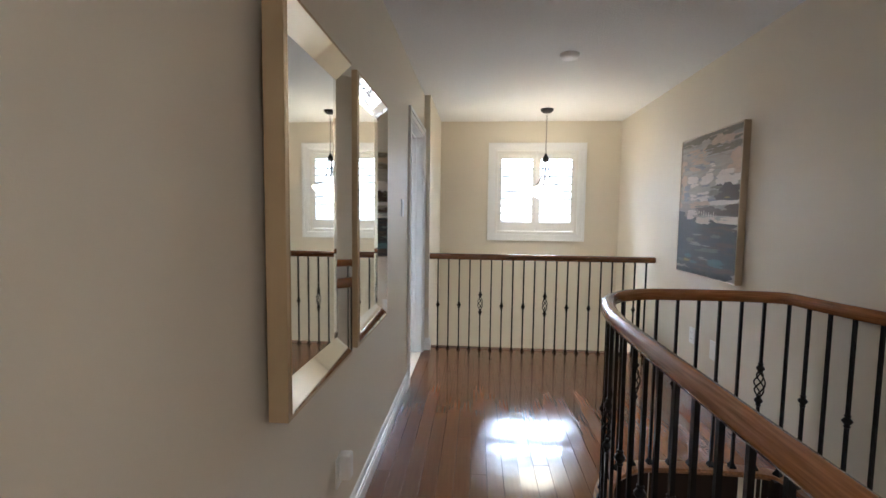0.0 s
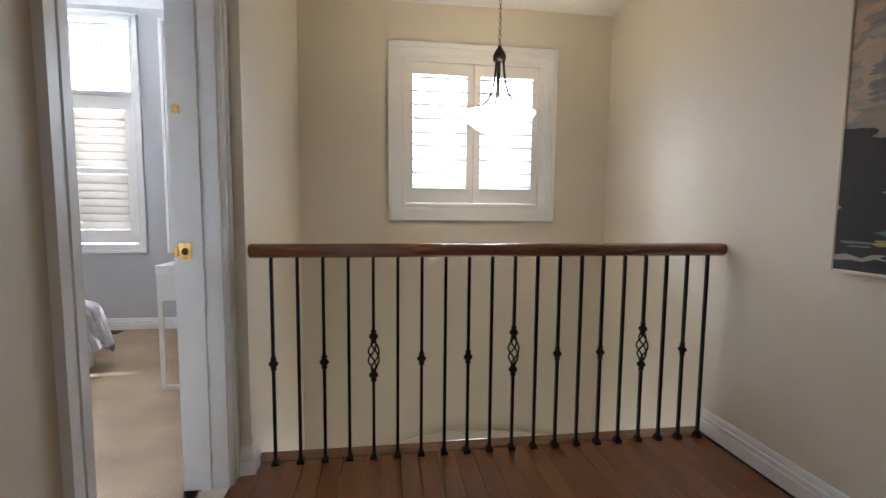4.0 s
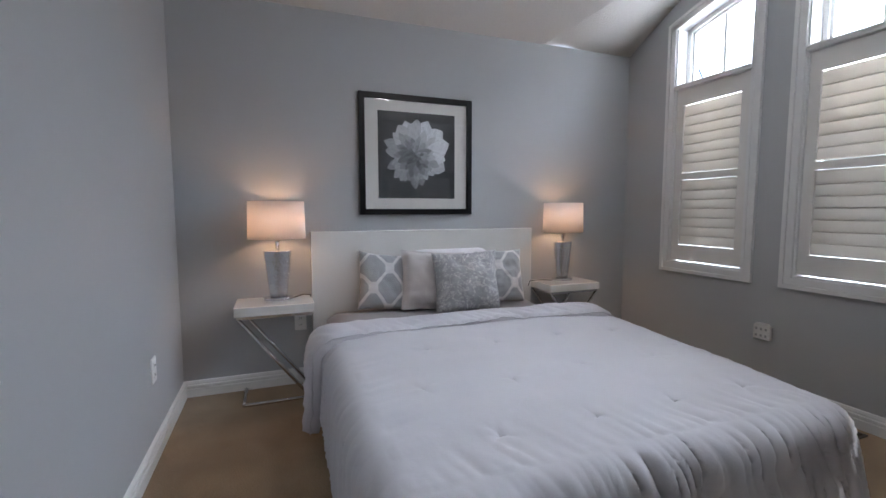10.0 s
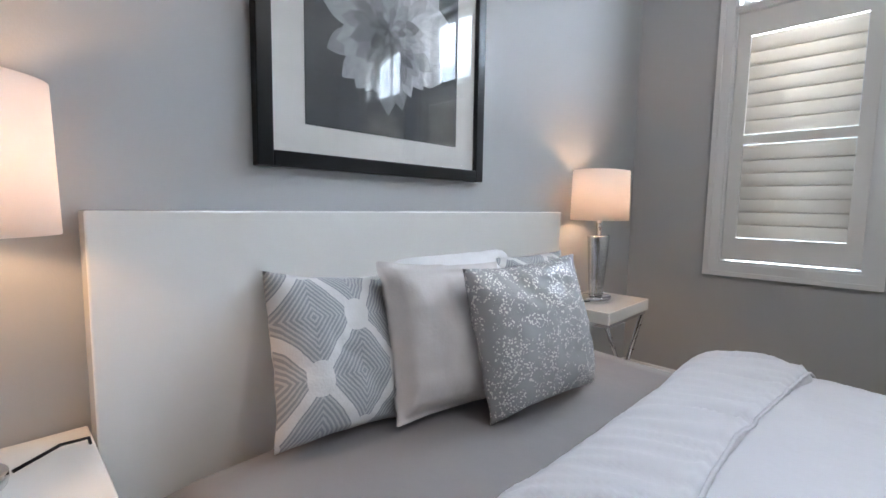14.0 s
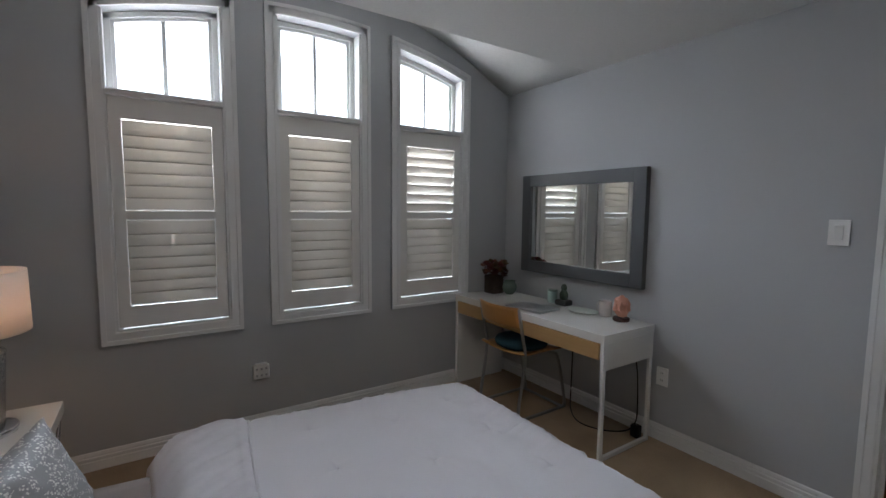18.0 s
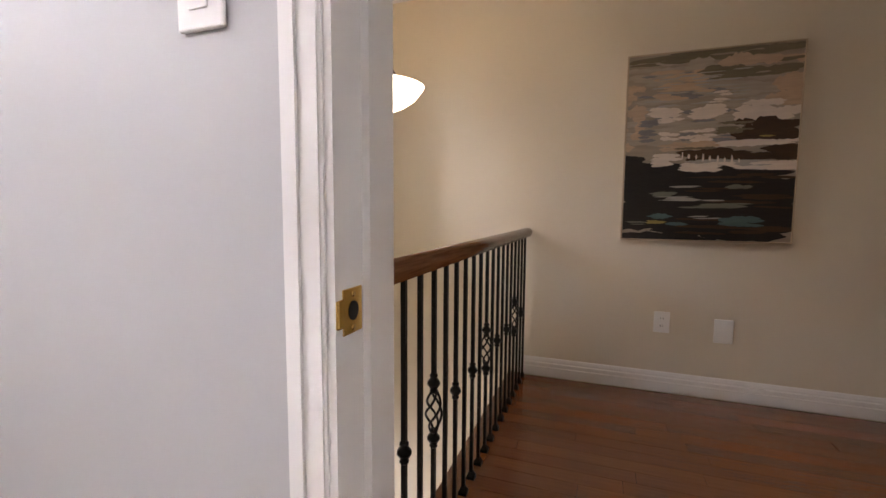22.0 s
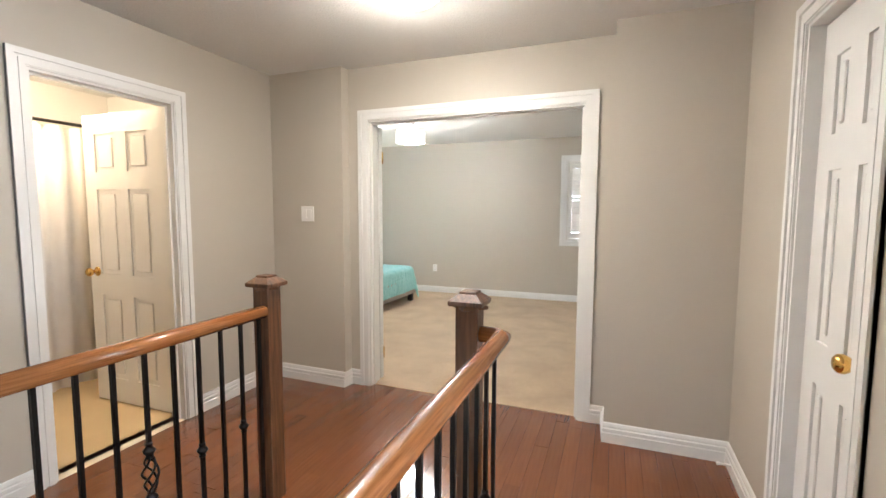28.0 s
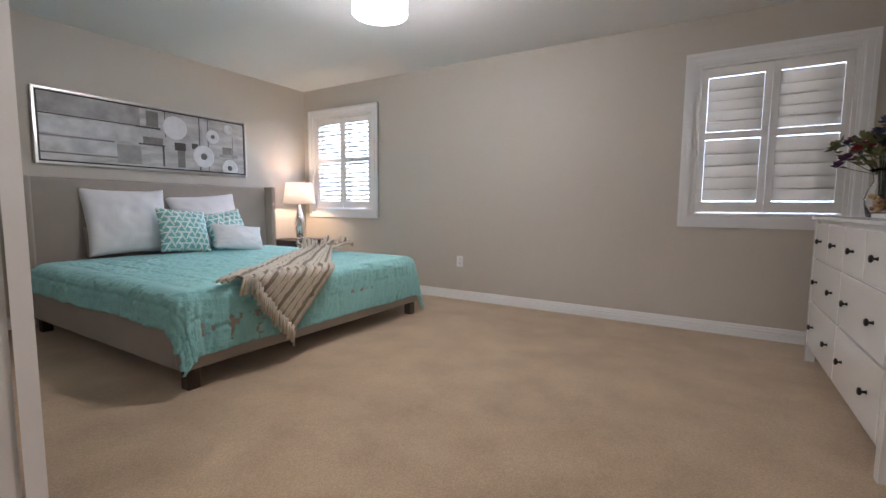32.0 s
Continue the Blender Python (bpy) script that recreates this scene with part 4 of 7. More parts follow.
def soft_box(x0, x1, y0, y1, z0, z1, r, wob=0.006, freq=7.0, nx=26, ny=26, slope=0.0):
    """A cushion-like slab with rounded rim and a slightly uneven top."""
    bm = bmesh.new()
    rows = []
    for i in range(nx + 1):
        row = []
        for j in range(ny + 1):
            u, v = i / nx, j / ny
            x, y = x0 + (x1 - x0) * u, y0 + (y1 - y0) * v
            d = min(x - x0, x1 - x, y - y0, y1 - y)
            k = 1 - math.sqrt(max(0, 1 - (1 - min(1, d / r)) ** 2))
            z = z1 - r * k + wob * noise.noise(Vector((x * freq, y * freq, z1))) * min(1, d / r) - slope * (x - x0)
            row.append(bm.verts.new((x, y, z)))
        rows.append(row)
    for a, b in zip(rows, rows[1:]):
        for j in range(ny):
            bm.faces.new((a[j], b[j], b[j + 1], a[j + 1])).smooth = True
    rim = [e for e in bm.edges if e.is_boundary]
    g = bmesh.ops.extrude_edge_only(bm, edges=rim)
    vs = [v for v in g["geom"] if isinstance(v, bmesh.types.BMVert)]
    for v in vs:
        v.co.z = z0
    bmesh.ops.contextual_create(bm, geom=[e for e in bm.edges if e.is_boundary])
    return bm


tagged(smooth(solid("mattress", soft_box(-3.855, -1.86, 4.29, 5.78, 0.335, 0.495, 0.06, slope=0.045), SHEETM, "mattress in a grey fitted sheet on the bed base", "mattress")))


def comforter(name, x0, x1, y0, y1, top, drops, material, label, seed, fold=0.03, nx=110, ny=110, puff=0.02, quilt=None, category="comforter", slope=0.0, crease=0.0, r=0.075, square=2.0):
    """Bedding laid over a bed: flat on top, hanging over the foot and the sides in folds. drops: low x, high x, low y, high y."""
    bm = bmesh.new()
    a0, a1, b0, b1 = x0 - drops[0], x1 + drops[1], y0 - drops[2], y1 + drops[3]
    rows = []
    off = Vector((seed * 7.3, seed * 3.1, seed))
    for i in range(nx + 1):
        row = []
        for j in range(ny + 1):
            s, t = a0 + (a1 - a0) * i / nx, b0 + (b1 - b0) * j / ny
            cx, cy = min(max(s, x0), x1), min(max(t, y0), y1)
            ex, ey = s - cx, t - cy
            h = math.hypot(ex, ey)
            lx, ly = (ex / h, ey / h) if h > 1e-9 else (0, 0)
            d = (abs(ex) ** square + abs(ey) ** square) ** (1 / square)
            if d < r * 1.57:
                out, down = r * math.sin(d / r), r * (1 - math.cos(d / r))
            else:
                out, down = r, r + d - r * 1.57
            per = (s if abs(ey) > abs(ex) else t)
            lean = per - 0.40 * d + 0.05 * noise.noise(Vector((per * 4, d * 5, 17)) + off)
            g = 1 - 2 * abs(noise.noise(Vector((lean * 13, d * 1.8, 3)) + off)) ** 0.8
            g += 0.95 * (1 - 2 * abs(noise.noise(Vector((lean * 29, d * 3, 9)) + off)) ** 0.7)
            g += 0.25 * noise.noise(Vector((lean * 60, d * 6, 5)) + off)
            bend = min(1, min(abs(ex), abs(ey)) / 0.10)
            w = fold * (1 - 0.6 * bend) * (0.35 if ey < 0 and abs(ey) > abs(ex) else 1) * min(1, (d + 0.02) / 0.10) * (0.5 * g * (0.75 + 0.9 * noise.noise(Vector((per * 2.2, d * 2, 21)) + off)) + 0.9 * noise.noise(Vector((per * 2.6, d, 7)) + off))
            if quilt and d > 0:
                w += quilt(s, t)
            out += w + down * (0.06 + 0.15 * bend)
            inn = min(s - x0 if drops[0] > 0 else 1, x1 - s, t - y0, y1 - t)
            z = top - down - slope * (cx - x0)
            k = min(1, max(0, inn) / 0.25)
            if d == 0:
                z += puff * (0.5 + noise.noise(Vector((s * 2.1, t * 2.1, 1)) + off)) * k + 0.008 * noise.noise(Vector((s * 7, t * 5, 2)) + off)
                if quilt:
                    z += quilt(s, t) * min(1, k * 3)
                # radiating creases near the rim
                edge_run = t if (x1 - s) < min(t - y0, y1 - t) else s
                z += (0.024 if x1 - s < min(t - y0, y1 - t) else 0.010) * (1 - k) ** 1.7 * (0.7 + noise.noise(Vector((edge_run * 2.3, inn * 2, 31)) + off)) * (0.3 - abs(noise.noise(Vector((edge_run * 17 + inn * 5, inn * 2, 5)) + off)) ** 0.8)
                z += crease * (abs(noise.noise(Vector((s * 3 + t * 1.2, t * 2.2 - s, 8)) + off)) ** 0.8 + 0.35 * noise.noise(Vector((s * 9 - t * 4, t * 6, 4)) + off))
            row.append(bm.verts.new((cx + lx * out, cy + ly * out, max(z, 0.035))))
        rows.append(row)
    for a, b in zip(rows, rows[1:]):
        for j in range(ny):
            bm.faces.new((a[j], b[j], b[j + 1], a[j + 1])).smooth = True
    ob = solid(name, bm, material, label, category)
    md = ob.modifiers.new("thickness", "SOLIDIFY")
    md.thickness, md.offset = 0.022, 1
    return ob


COMF = mat("white_comforter_cotton", (0.645, 0.635, 0.67), 0.8, col2=(0.61, 0.60, 0.635), scale=3, bump=0.5, bscale=16, sheen=0.25)


def tufts(s, t):
    z = 0.0
    for i in range(4):
        for j in range(4):
            px = -2.75 + 0.36 * i + 0.012 * math.sin(i * 5 + j * 3)
            py = 4.60 + 0.36 * j - 0.10 * (i % 2) + 0.012 * math.cos(i * 3 + j * 7)
            dx, dy = s - px, t - py
            q = dx * dx + dy * dy
            if q > 0.06:
                continue
            th = math.atan2(dy, dx) + i + 2 * j
            z -= 0.012 * math.exp(-q / 0.0003) + 0.007 * math.exp(-q / 0.010)
            # pinched rays round each tuft
            z += 0.005 * math.exp(-q / 0.0022) * (1 - math.exp(-q / 0.0006)) * (math.cos(3 * th) + 0.5 * math.cos(7 * th + 1))
    return z


quilted = comforter("comforter", -3.22, -1.87, 4.285, 5.835, 0.520, (0, 0.355, 0.38, 0.38), COMF, "white tufted comforter folded back over the bed", 1, fold=0.042, r=0.082, square=5.0, quilt=tufts, nx=190, ny=230, slope=0.055, crease=0.004)
# turned-back band with its piped seam, hanging over both sides
def band_line(s):
    """Height line across the bed: place and outward direction at s metres from its south end."""
    drop, r, wide = 0.32, 0.09, 1.535
    if s < drop:
        return 4.160 - 0.02 * (1 - s / drop), 0.432 - drop + s, -1.0, 0.0
    s -= drop
    arc = r * math.pi / 2
    if s < arc:
        k = s / r
        return 4.160 + r * (1 - math.cos(k)), 0.432 + r * math.sin(k), -math.cos(k), math.sin(k)
    s -= arc
    if s < wide:
        return 4.160 + r + s, 0.522, 0.0, 1.0
    s -= wide
    if s < arc:
        k = s / r
        return 4.160 + r + wide + r * math.sin(k), 0.432 + r * math.cos(k), math.sin(k), math.cos(k)
    s -= arc
    return 4.160 + 2 * r + wide, 0.432 - s, 1.0, 0.0


def seam_x(s):
    return -2.940 - 0.09 * math.sin(math.pi * min(1, max(0, (s - 0.2) / 1.9))) + 0.008 * noise.noise(Vector((s * 4, 1, 4)))


bm = bmesh.new()
rows, seam = [], []
NB, MB, LB = 20, 240, 2.40
for j in range(MB + 1):
    s = LB * j / MB
    y, z, ny, nz = band_line(s)
    end = max(0.0, 1 - s / 0.16)
    xf = seam_x(s) - 0.02 * end
    xh = -3.33 - 0.02 * math.sin(s * 3) + 0.17 * end ** 2.2
    row = []
    for i in range(NB + 1):
        u = i / NB
        x = xf + (xh - xf) * u
        body = 0.050 * math.sin(math.pi * min(1, 0.06 + u * 0.97)) ** 0.55
        body += 0.010 * math.exp(-((u - 0.09) / 0.05) ** 2) - 0.030 * math.exp(-u / 0.03)
        ray = abs(noise.noise(Vector((s * 22 + u * 4, u * 1.4, 7)))) ** 0.8
        body += (0.014 - 0.042 * ray) * math.exp(-u * 1.8) * (1 - math.exp(-u / 0.08)) + 0.006 * noise.noise(Vector((s * 24 + u * 5, u * 3, 2))) + 0.012 * noise.noise(Vector((s * 4, u * 2, 11)))
        down = 0.055 * max(0, u - 0.72) ** 1.5 / 0.28 ** 1.5
        row.append(bm.verts.new((x, y + ny * (body - down), z + nz * (body - down))))
    rows.append(row)
    p = row[1].co
    seam.append((p.x + 0.004, p.y, p.z))
for a, b in zip(rows, rows[1:]):
    for i in range(NB):
        bm.faces.new((a[i], a[i + 1], b[i + 1], b[i])).smooth = True
bmesh.ops.recalc_face_normals(bm, faces=bm.faces[:])
fold = part("folded_edge", bm, COMF, quilted, "gathered turned-back edge")
md = fold.modifiers.new("thickness", "SOLIDIFY")
md.thickness, md.offset = 0.03, -1
part("piping", bar(seam[::2], 0.005, 6), COMF, fold, "piped seam")


def pillow(name, w, h, t, material, label, m, category="pillow", flange=0.0, seed=0, n=26):
    """A plump pillow standing in its own xz plane, thickness along y."""
    bm = bmesh.new()
    for s in (-1, 1):
        rows = []
        for i in range(n + 1):
            row = []
            for j in range(n + 1):
                u, v = 2 * i / n - 1, 2 * j / n - 1
                fu = max(0, 1 - abs(u) ** 2.2) * max(0, 1 - abs(v) ** 2.2)
                corner = 1 - 0.02 * (abs(u) * abs(v)) ** 8
                pinch = corner - 0.075 * (1 - abs(v) ** 2.5) * abs(u) ** 3 + 0.012 * noise.noise(Vector((v * 4, seed, 3))) * abs(u)
                pinv = corner - 0.075 * (1 - abs(u) ** 2.5) * abs(v) ** 3 + 0.012 * noise.noise(Vector((u * 4, seed, 6))) * abs(v)
                y = s * t / 2 * fu ** 0.5 * (1 + 0.16 * noise.noise(Vector((u * 2.3, v * 2.3, seed + s)))) + s * 0.010 * (0.4 - abs(noise.noise(Vector((u * 3 + v * 2, v * 3 - u, seed + 9)))) * 2) * min(1, 3 * fu) + 0.020 * (u * v) ** 3 * math.sin(seed * 2 + u)
                if flange and max(abs(u), abs(v)) > 1 - flange:
                    y = s * 0.004 + 0.012 * noise.noise(Vector((u * 5, v * 5, seed)))
                row.append(bm.verts.new((u * w / 2 * pinch, y, h / 2 + v * h / 2 * pinv)))
            rows.append(row)
        for a, b in zip(rows, rows[1:]):
            for j in range(n):
                bm.faces.new((a[j], b[j], b[j + 1], a[j + 1])).smooth = True
    bmesh.ops.remove_doubles(bm, verts=bm.verts[:], dist=0.0006)
    return solid(name, bm, material, label, category, at=m)


def pattern_mat(name, kind, c1, c2, scale, c3=None, rough=0.85, bump=0.3):
    """Printed cloth on the pillow's own x and z: lattice of diamonds, stars, or blocks."""
    m = bpy.data.materials.new(name)
    m.use_nodes = True
    t = m.node_tree
    n, L = t.nodes, t.links
    b = n["Principled BSDF"]
    b.inputs["Roughness"].default_value = rough
    b.inputs["Sheen Weight"].default_value = 0.2
    tc = n.new("ShaderNodeTexCoord")
    sp = n.new("ShaderNodeSeparateXYZ")
    L.new(tc.outputs["Object"], sp.inputs[0])

    def mth(op, a, bb=None):
        k = n.new("ShaderNodeMath")
        k.operation = op
        for i, v in enumerate((a, bb)):
            if v is None:
                continue
            if isinstance(v, (int, float)):
                k.inputs[i].default_value = v
            else:
                L.new(v, k.inputs[i])
        return k.outputs[0]
    x, z = mth("MULTIPLY", sp.outputs[0], scale), mth("MULTIPLY", sp.outputs[2], scale * (0.8 if kind == "lattice" else 1))
    if kind == "lattice":
        p, q = mth("ADD", x, z), mth("SUBTRACT", x, z)
        fp = mth("ABSOLUTE", mth("SUBTRACT", mth("FRACT", p), 0.5))
        fq = mth("ABSOLUTE", mth("SUBTRACT", mth("FRACT", q), 0.5))
        edge = mth("MAXIMUM", fp, fq)
        wave = mth("ADD", mth("COSINE", mth("MULTIPLY", p, 2 * math.pi)), mth("COSINE", mth("MULTIPLY", q, 2 * math.pi)))
        big = mth("MAXIMUM", mth("GREATER_THAN", edge, 0.44), mth("GREATER_THAN", wave, 1.25))
        inner = mth("GREATER_THAN", mth("FRACT", mth("MULTIPLY", edge, 19.0)), 0.55)
        fac = mth("MAXIMUM", big, mth("MULTIPLY", inner, 0.45))
    else:
        # triangular net of lines, each broken where it would cross the heart of a lozenge
        fac = None
        for k in range(3):
            a = radians(60 * k)
            run = mth("ADD", mth("MULTIPLY", x, math.cos(a)), mth("MULTIPLY", z, math.sin(a)))
            side = mth("ADD", mth("MULTIPLY", x, -math.sin(a)), mth("MULTIPLY", z, math.cos(a)))
            row = mth("DIVIDE", side, 0.866)
            line = mth("LESS_THAN", mth("ABSOLUTE", mth("SUBTRACT", mth("FRACT", row), 0.5)), 0.13)
            shift = mth("ADD", run, mth("MULTIPLY", mth("FLOOR", row), 0.5))
            third = mth("FRACT", mth("DIVIDE", mth("ADD", shift, mth("FLOOR", row)), 3.0))
            one = mth("MULTIPLY", line, mth("LESS_THAN", third, 0.667))
            fac = one if fac is None else mth("MAXIMUM", fac, one)
    mix = n.new("ShaderNodeMix")
    mix.data_type = "RGBA"
    mix.inputs["A"].default_value, mix.inputs["B"].default_value = (*c1, 1), (*c2, 1)
    L.new(fac, mix.inputs["Factor"])
    L.new(mix.outputs["Result"], b.inputs["Base Color"])
    nz = n.new("ShaderNodeTexNoise")
    nz.inputs["Scale"].default_value = 180
    L.new(tc.outputs["Object"], nz.inputs["Vector"])
    bp = n.new("ShaderNodeBump")
    bp.inputs["Strength"].default_value = bump
    bp.inputs["Distance"].default_value = 0.003
    L.new(nz.outputs["Fac"], bp.inputs["Height"])
    L.new(bp.outputs[0], b.inputs["Normal"])
    return m


def sequin_mat():
    m = bpy.data.materials.new("sequin_cloth")
    m.use_nodes = True
    n, L = m.node_tree.nodes, m.node_tree.links
    b = n["Principled BSDF"]
    tc = n.new("ShaderNodeTexCoord")
    vo = n.new("ShaderNodeTexVoronoi")
    vo.inputs["Scale"].default_value = 150
    nz = n.new("ShaderNodeTexNoise")
    nz.inputs["Scale"].default_value = 16
    nz.inputs["Distortion"].default_value = 2.5
    L.new(tc.outputs["Object"], vo.inputs["Vector"])
    L.new(tc.outputs["Object"], nz.inputs["Vector"])
    a = n.new("ShaderNodeMath")
    a.operation = "LESS_THAN"
    a.inputs[1].default_value = 0.42
    L.new(vo.outputs["Distance"], a.inputs[0])
    c = n.new("ShaderNodeMath")
    c.operation = "GREATER_THAN"
    c.inputs[1].default_value = 0.50
    L.new(nz.outputs["Fac"], c.inputs[0])
    d = n.new("ShaderNodeMath")
    d.operation = "MULTIPLY"
    L.new(a.outputs[0], d.inputs[0])
    L.new(c.outputs[0], d.inputs[1])
    mix = n.new("ShaderNodeMix")
    mix.data_type = "RGBA"
    mix.inputs["A"].default_value, mix.inputs["B"].default_value = (0.37, 0.37, 0.38, 1), (0.86, 0.85, 0.82, 1)
    L.new(d.outputs[0], mix.inputs["Factor"])
    L.new(mix.outputs["Result"], b.inputs["Base Color"])
    L.new(d.outputs[0], b.inputs["Metallic"])
    r = n.new("ShaderNodeMapRange")
    r.inputs["To Min"].default_value, r.inputs["To Max"].default_value = 0.75, 0.42
    L.new(d.outputs[0], r.inputs["Value"])
    L.new(r.outputs[0], b.inputs["Roughness"])
    bp = n.new("ShaderNodeBump")
    bp.inputs["Strength"].default_value = 0.6
    bp.inputs["Distance"].default_value = 0.004
    L.new(vo.outputs["Color"], bp.inputs["Height"])
    L.new(bp.outputs[0], b.inputs["Normal"])
    return m


DIAM = pattern_mat("grey_diamond_cotton", "lattice", (0.30, 0.31, 0.33), (0.68, 0.67, 0.66), 4.6)
LINEN = mat("cream_pillow_cotton", (0.66, 0.62, 0.61), 0.85, col2=(0.61, 0.575, 0.56), scale=4, bump=0.3, bscale=60)
WPILL = mat("white_pillow_cotton", (0.80, 0.79, 0.80), 0.85, col2=(0.76, 0.75, 0.76), scale=4, bump=0.25, bscale=60)
pillow("pillow", 0.40, 0.40, 0.15, DIAM, "grey and white diamond patterned pillow against the headboard", pose(-3.70, 4.67, 0.500, -24, 6, 90), seed=1)
pillow("pillow", 0.40, 0.40, 0.15, DIAM, "grey and white diamond patterned pillow against the headboard", pose(-3.69, 5.50, 0.49, -20, 0, 80), seed=2)
pillow("pillow", 0.62, 0.42, 0.16, WPILL, "white pillow leaning on the headboard", pose(-3.73, 5.20, 0.505, -22, 0, 92), seed=3)
pillow("pillow", 0.46, 0.42, 0.17, LINEN, "cream flanged pillow leaning in the row", pose(-3.62, 4.97, 0.488, -20, 4, 84), flange=0.12, seed=4)
pillow("cushion", 0.45, 0.41, 0.16, sequin_mat(), "silver grey sequinned cushion at the front of the pillows", pose(-3.47, 5.16, 0.495, -18, -2, 80), "cushion", seed=5)


# ---- first bedroom: bedside tables and lamps ----
def nightstand(y, label, cross):
    th = thing("nightstand", label, "nightstand", pose(-3.785, y, 0), group="nightstands beside the bed")
    part("tabletop", bx(-0.152, 0.152, -0.225, 0.225, 0.545, 0.600, bevel=0.004), LAQ, th)
    part("subframe", bx(-0.143, 0.143, -0.212, 0.212, 0.528, 0.545), CHROME, th)
    for x in (-0.132, 0.132):
        for s in cross:
            bm = bmesh.new()
            a, b = Vector((x, -s * 0.205, 0.53)), Vector((x, s * 0.19, 0.012))
            tube(bm, [a, b], 0.0115, 4)
            leg = part("leg", bm, CHROME, th)
            for k in range(1, 10):
                p = a + (b - a) * (k / 10)
                part("stud", lathe([(0.001, 0), (0.004, 0.001), (0.004, 0.003), (0.001, 0.005)], seg=8), CHROME, leg, at=pose(p.x + (0.011 if x > 0 else -0.011), p.y, p.z, 0, 90 if x > 0 else -90, 0)) if x > 0 else None
    for s in (-1, 1):
        part("foot_bar", bar([(-0.137, s * 0.19, 0.011), (0.137, s * 0.19, 0.011)], 0.0115, 4), CHROME, th)
    part("foot_bar", bar([(0.132, -0.19, 0.011), (0.132, 0.19, 0.011)], 0.0115, 4), CHROME, th)
    return th


nightstand(3.975, "white lacquered nightstand on slanted chrome legs", (1,))
nightstand(6.12, "white lacquered nightstand on crossed chrome legs", (-1, 1))
HAMM = mat("hammered_silver", (0.74, 0.75, 0.77), 0.14, 1.0, bump=1.0, bscale=60, stretch=(1, 1, 1.8), col2=(0.6, 0.61, 0.63))


SHADE = shade_mat("pale_lamp_fabric", (0.90, 0.87, 0.85), 0.5, (0.97, 0.90, 0.85))


def ring_bm(rows, seg=40, sx=1, sy=1):
    """Open thin shell: rows of radius and height."""
    bm = bmesh.new()
    rings = [[bm.verts.new((sx * r * math.cos(2 * math.pi * i / seg), sy * r * math.sin(2 * math.pi * i / seg), z)) for i in range(seg)] for r, z in rows]
    for a, b in zip(rings, rings[1:]):
        for i in range(seg):
            bm.faces.new((a[i], a[(i + 1) % seg], b[(i + 1) % seg], b[i])).smooth = True
    return bm


def table_lamp(x, y, label):
    th = thing("table_lamp", label, "lamp", pose(x, y, 0.601), group="lamps on the nightstands")
    part("base", lathe([(0.085, 0), (0.087, 0.006), (0.087, 0.018), (0.082, 0.022), (0.02, 0.022)], seg=40, sx=0.75), CHROME, th)
    rows = []
    for i in range(45):
        t = i / 44
        rows.append((0.046 + 0.033 * t ** 0.9 + 0.0075 * (i % 2), 0.022 + 0.29 * t))
    part("body", lathe(rows + [(0.03, 0.313)], seg=40, sx=0.5), HAMM, th, "hammered silver lamp body")
    part("neck", lathe([(0.010, 0.31), (0.010, 0.34), (0.014, 0.343), (0.014, 0.40), (0.008, 0.402)], seg=20), CHROME, th)
    sh = part("shade", ring_bm([(0.170, 0.385), (0.165, 0.615)], sx=0.72), SHADE, th, "pale oval fabric shade glowing warm")
    md = sh.modifiers.new("thickness", "SOLIDIFY")
    md.thickness = 0.002
    bm = bmesh.new()
    turned(bm, [(0.012, 0.40), (0.028, 0.45), (0.030, 0.48), (0.022, 0.51), (0.002, 0.52)], seg=16)
    bu = part("bulb", bm, mat("lit_bulb", (1, 0.9, 0.8), 0.5, emit=((1, 0.66, 0.36), 6.0)), th, "lit frosted bulb")
    bu.visible_shadow = False
    return th


table_lamp(-3.80, 4.0, "silver hammered table lamp with a glowing oval shade")
table_lamp(-3.80, 6.115, "silver hammered table lamp with a glowing oval shade")
solid("lamp_cord", bar([(-3.80, 4.09, 0.612), (-3.82, 4.15, 0.625), (-3.84, 4.19, 0.615), (-3.86, 4.2, 0.56)], 0.003, 6), BLACK, "black lamp cord on the nightstand", "cord")
solid("lamp_cord", bar([(-3.78, 6.01, 0.612), (-3.80, 5.93, 0.618), (-3.83, 5.84, 0.612), (-3.85, 5.835, 0.57)], 0.003, 6), BLACK, "black lamp cord on the nightstand", "cord")


# ---- framed flower picture ----
def picture_frame(th, axis_m, w, h, bw, depth, material, name="frame"):
    for x0, x1, z0, z1 in ((-w / 2, -w / 2 + bw, 0, h), (w / 2 - bw, w / 2, 0, h), (-w / 2 + bw, w / 2 - bw, 0, bw), (-w / 2 + bw, w / 2 - bw, h - bw, h)):
        part(name, bx(x0, x1, -depth, 0, z0, z1, bevel=0.003), material, th)


art = thing("framed_picture", "black framed photograph of a pale flower with white mat", "picture", pose(XW, 4.957, 1.130, 0, 0, 90))
picture_frame(art, None, 0.835, 0.83, 0.040, 0.032, BLACK)
part("mat_board", bx(-0.385, 0.385, -0.012, -0.006, 0.035, 0.795), mat("white_mat_board", (0.78, 0.77, 0.75), 0.8), art, "white mat board")
part("print", bx(-0.285, 0.285, -0.014, -0.012, 0.115, 0.715), mat("dark_photo_ground", (0.018, 0.020, 0.023), 0.5, col2=(0.03, 0.033, 0.037), scale=5), art, "dark photographic ground")


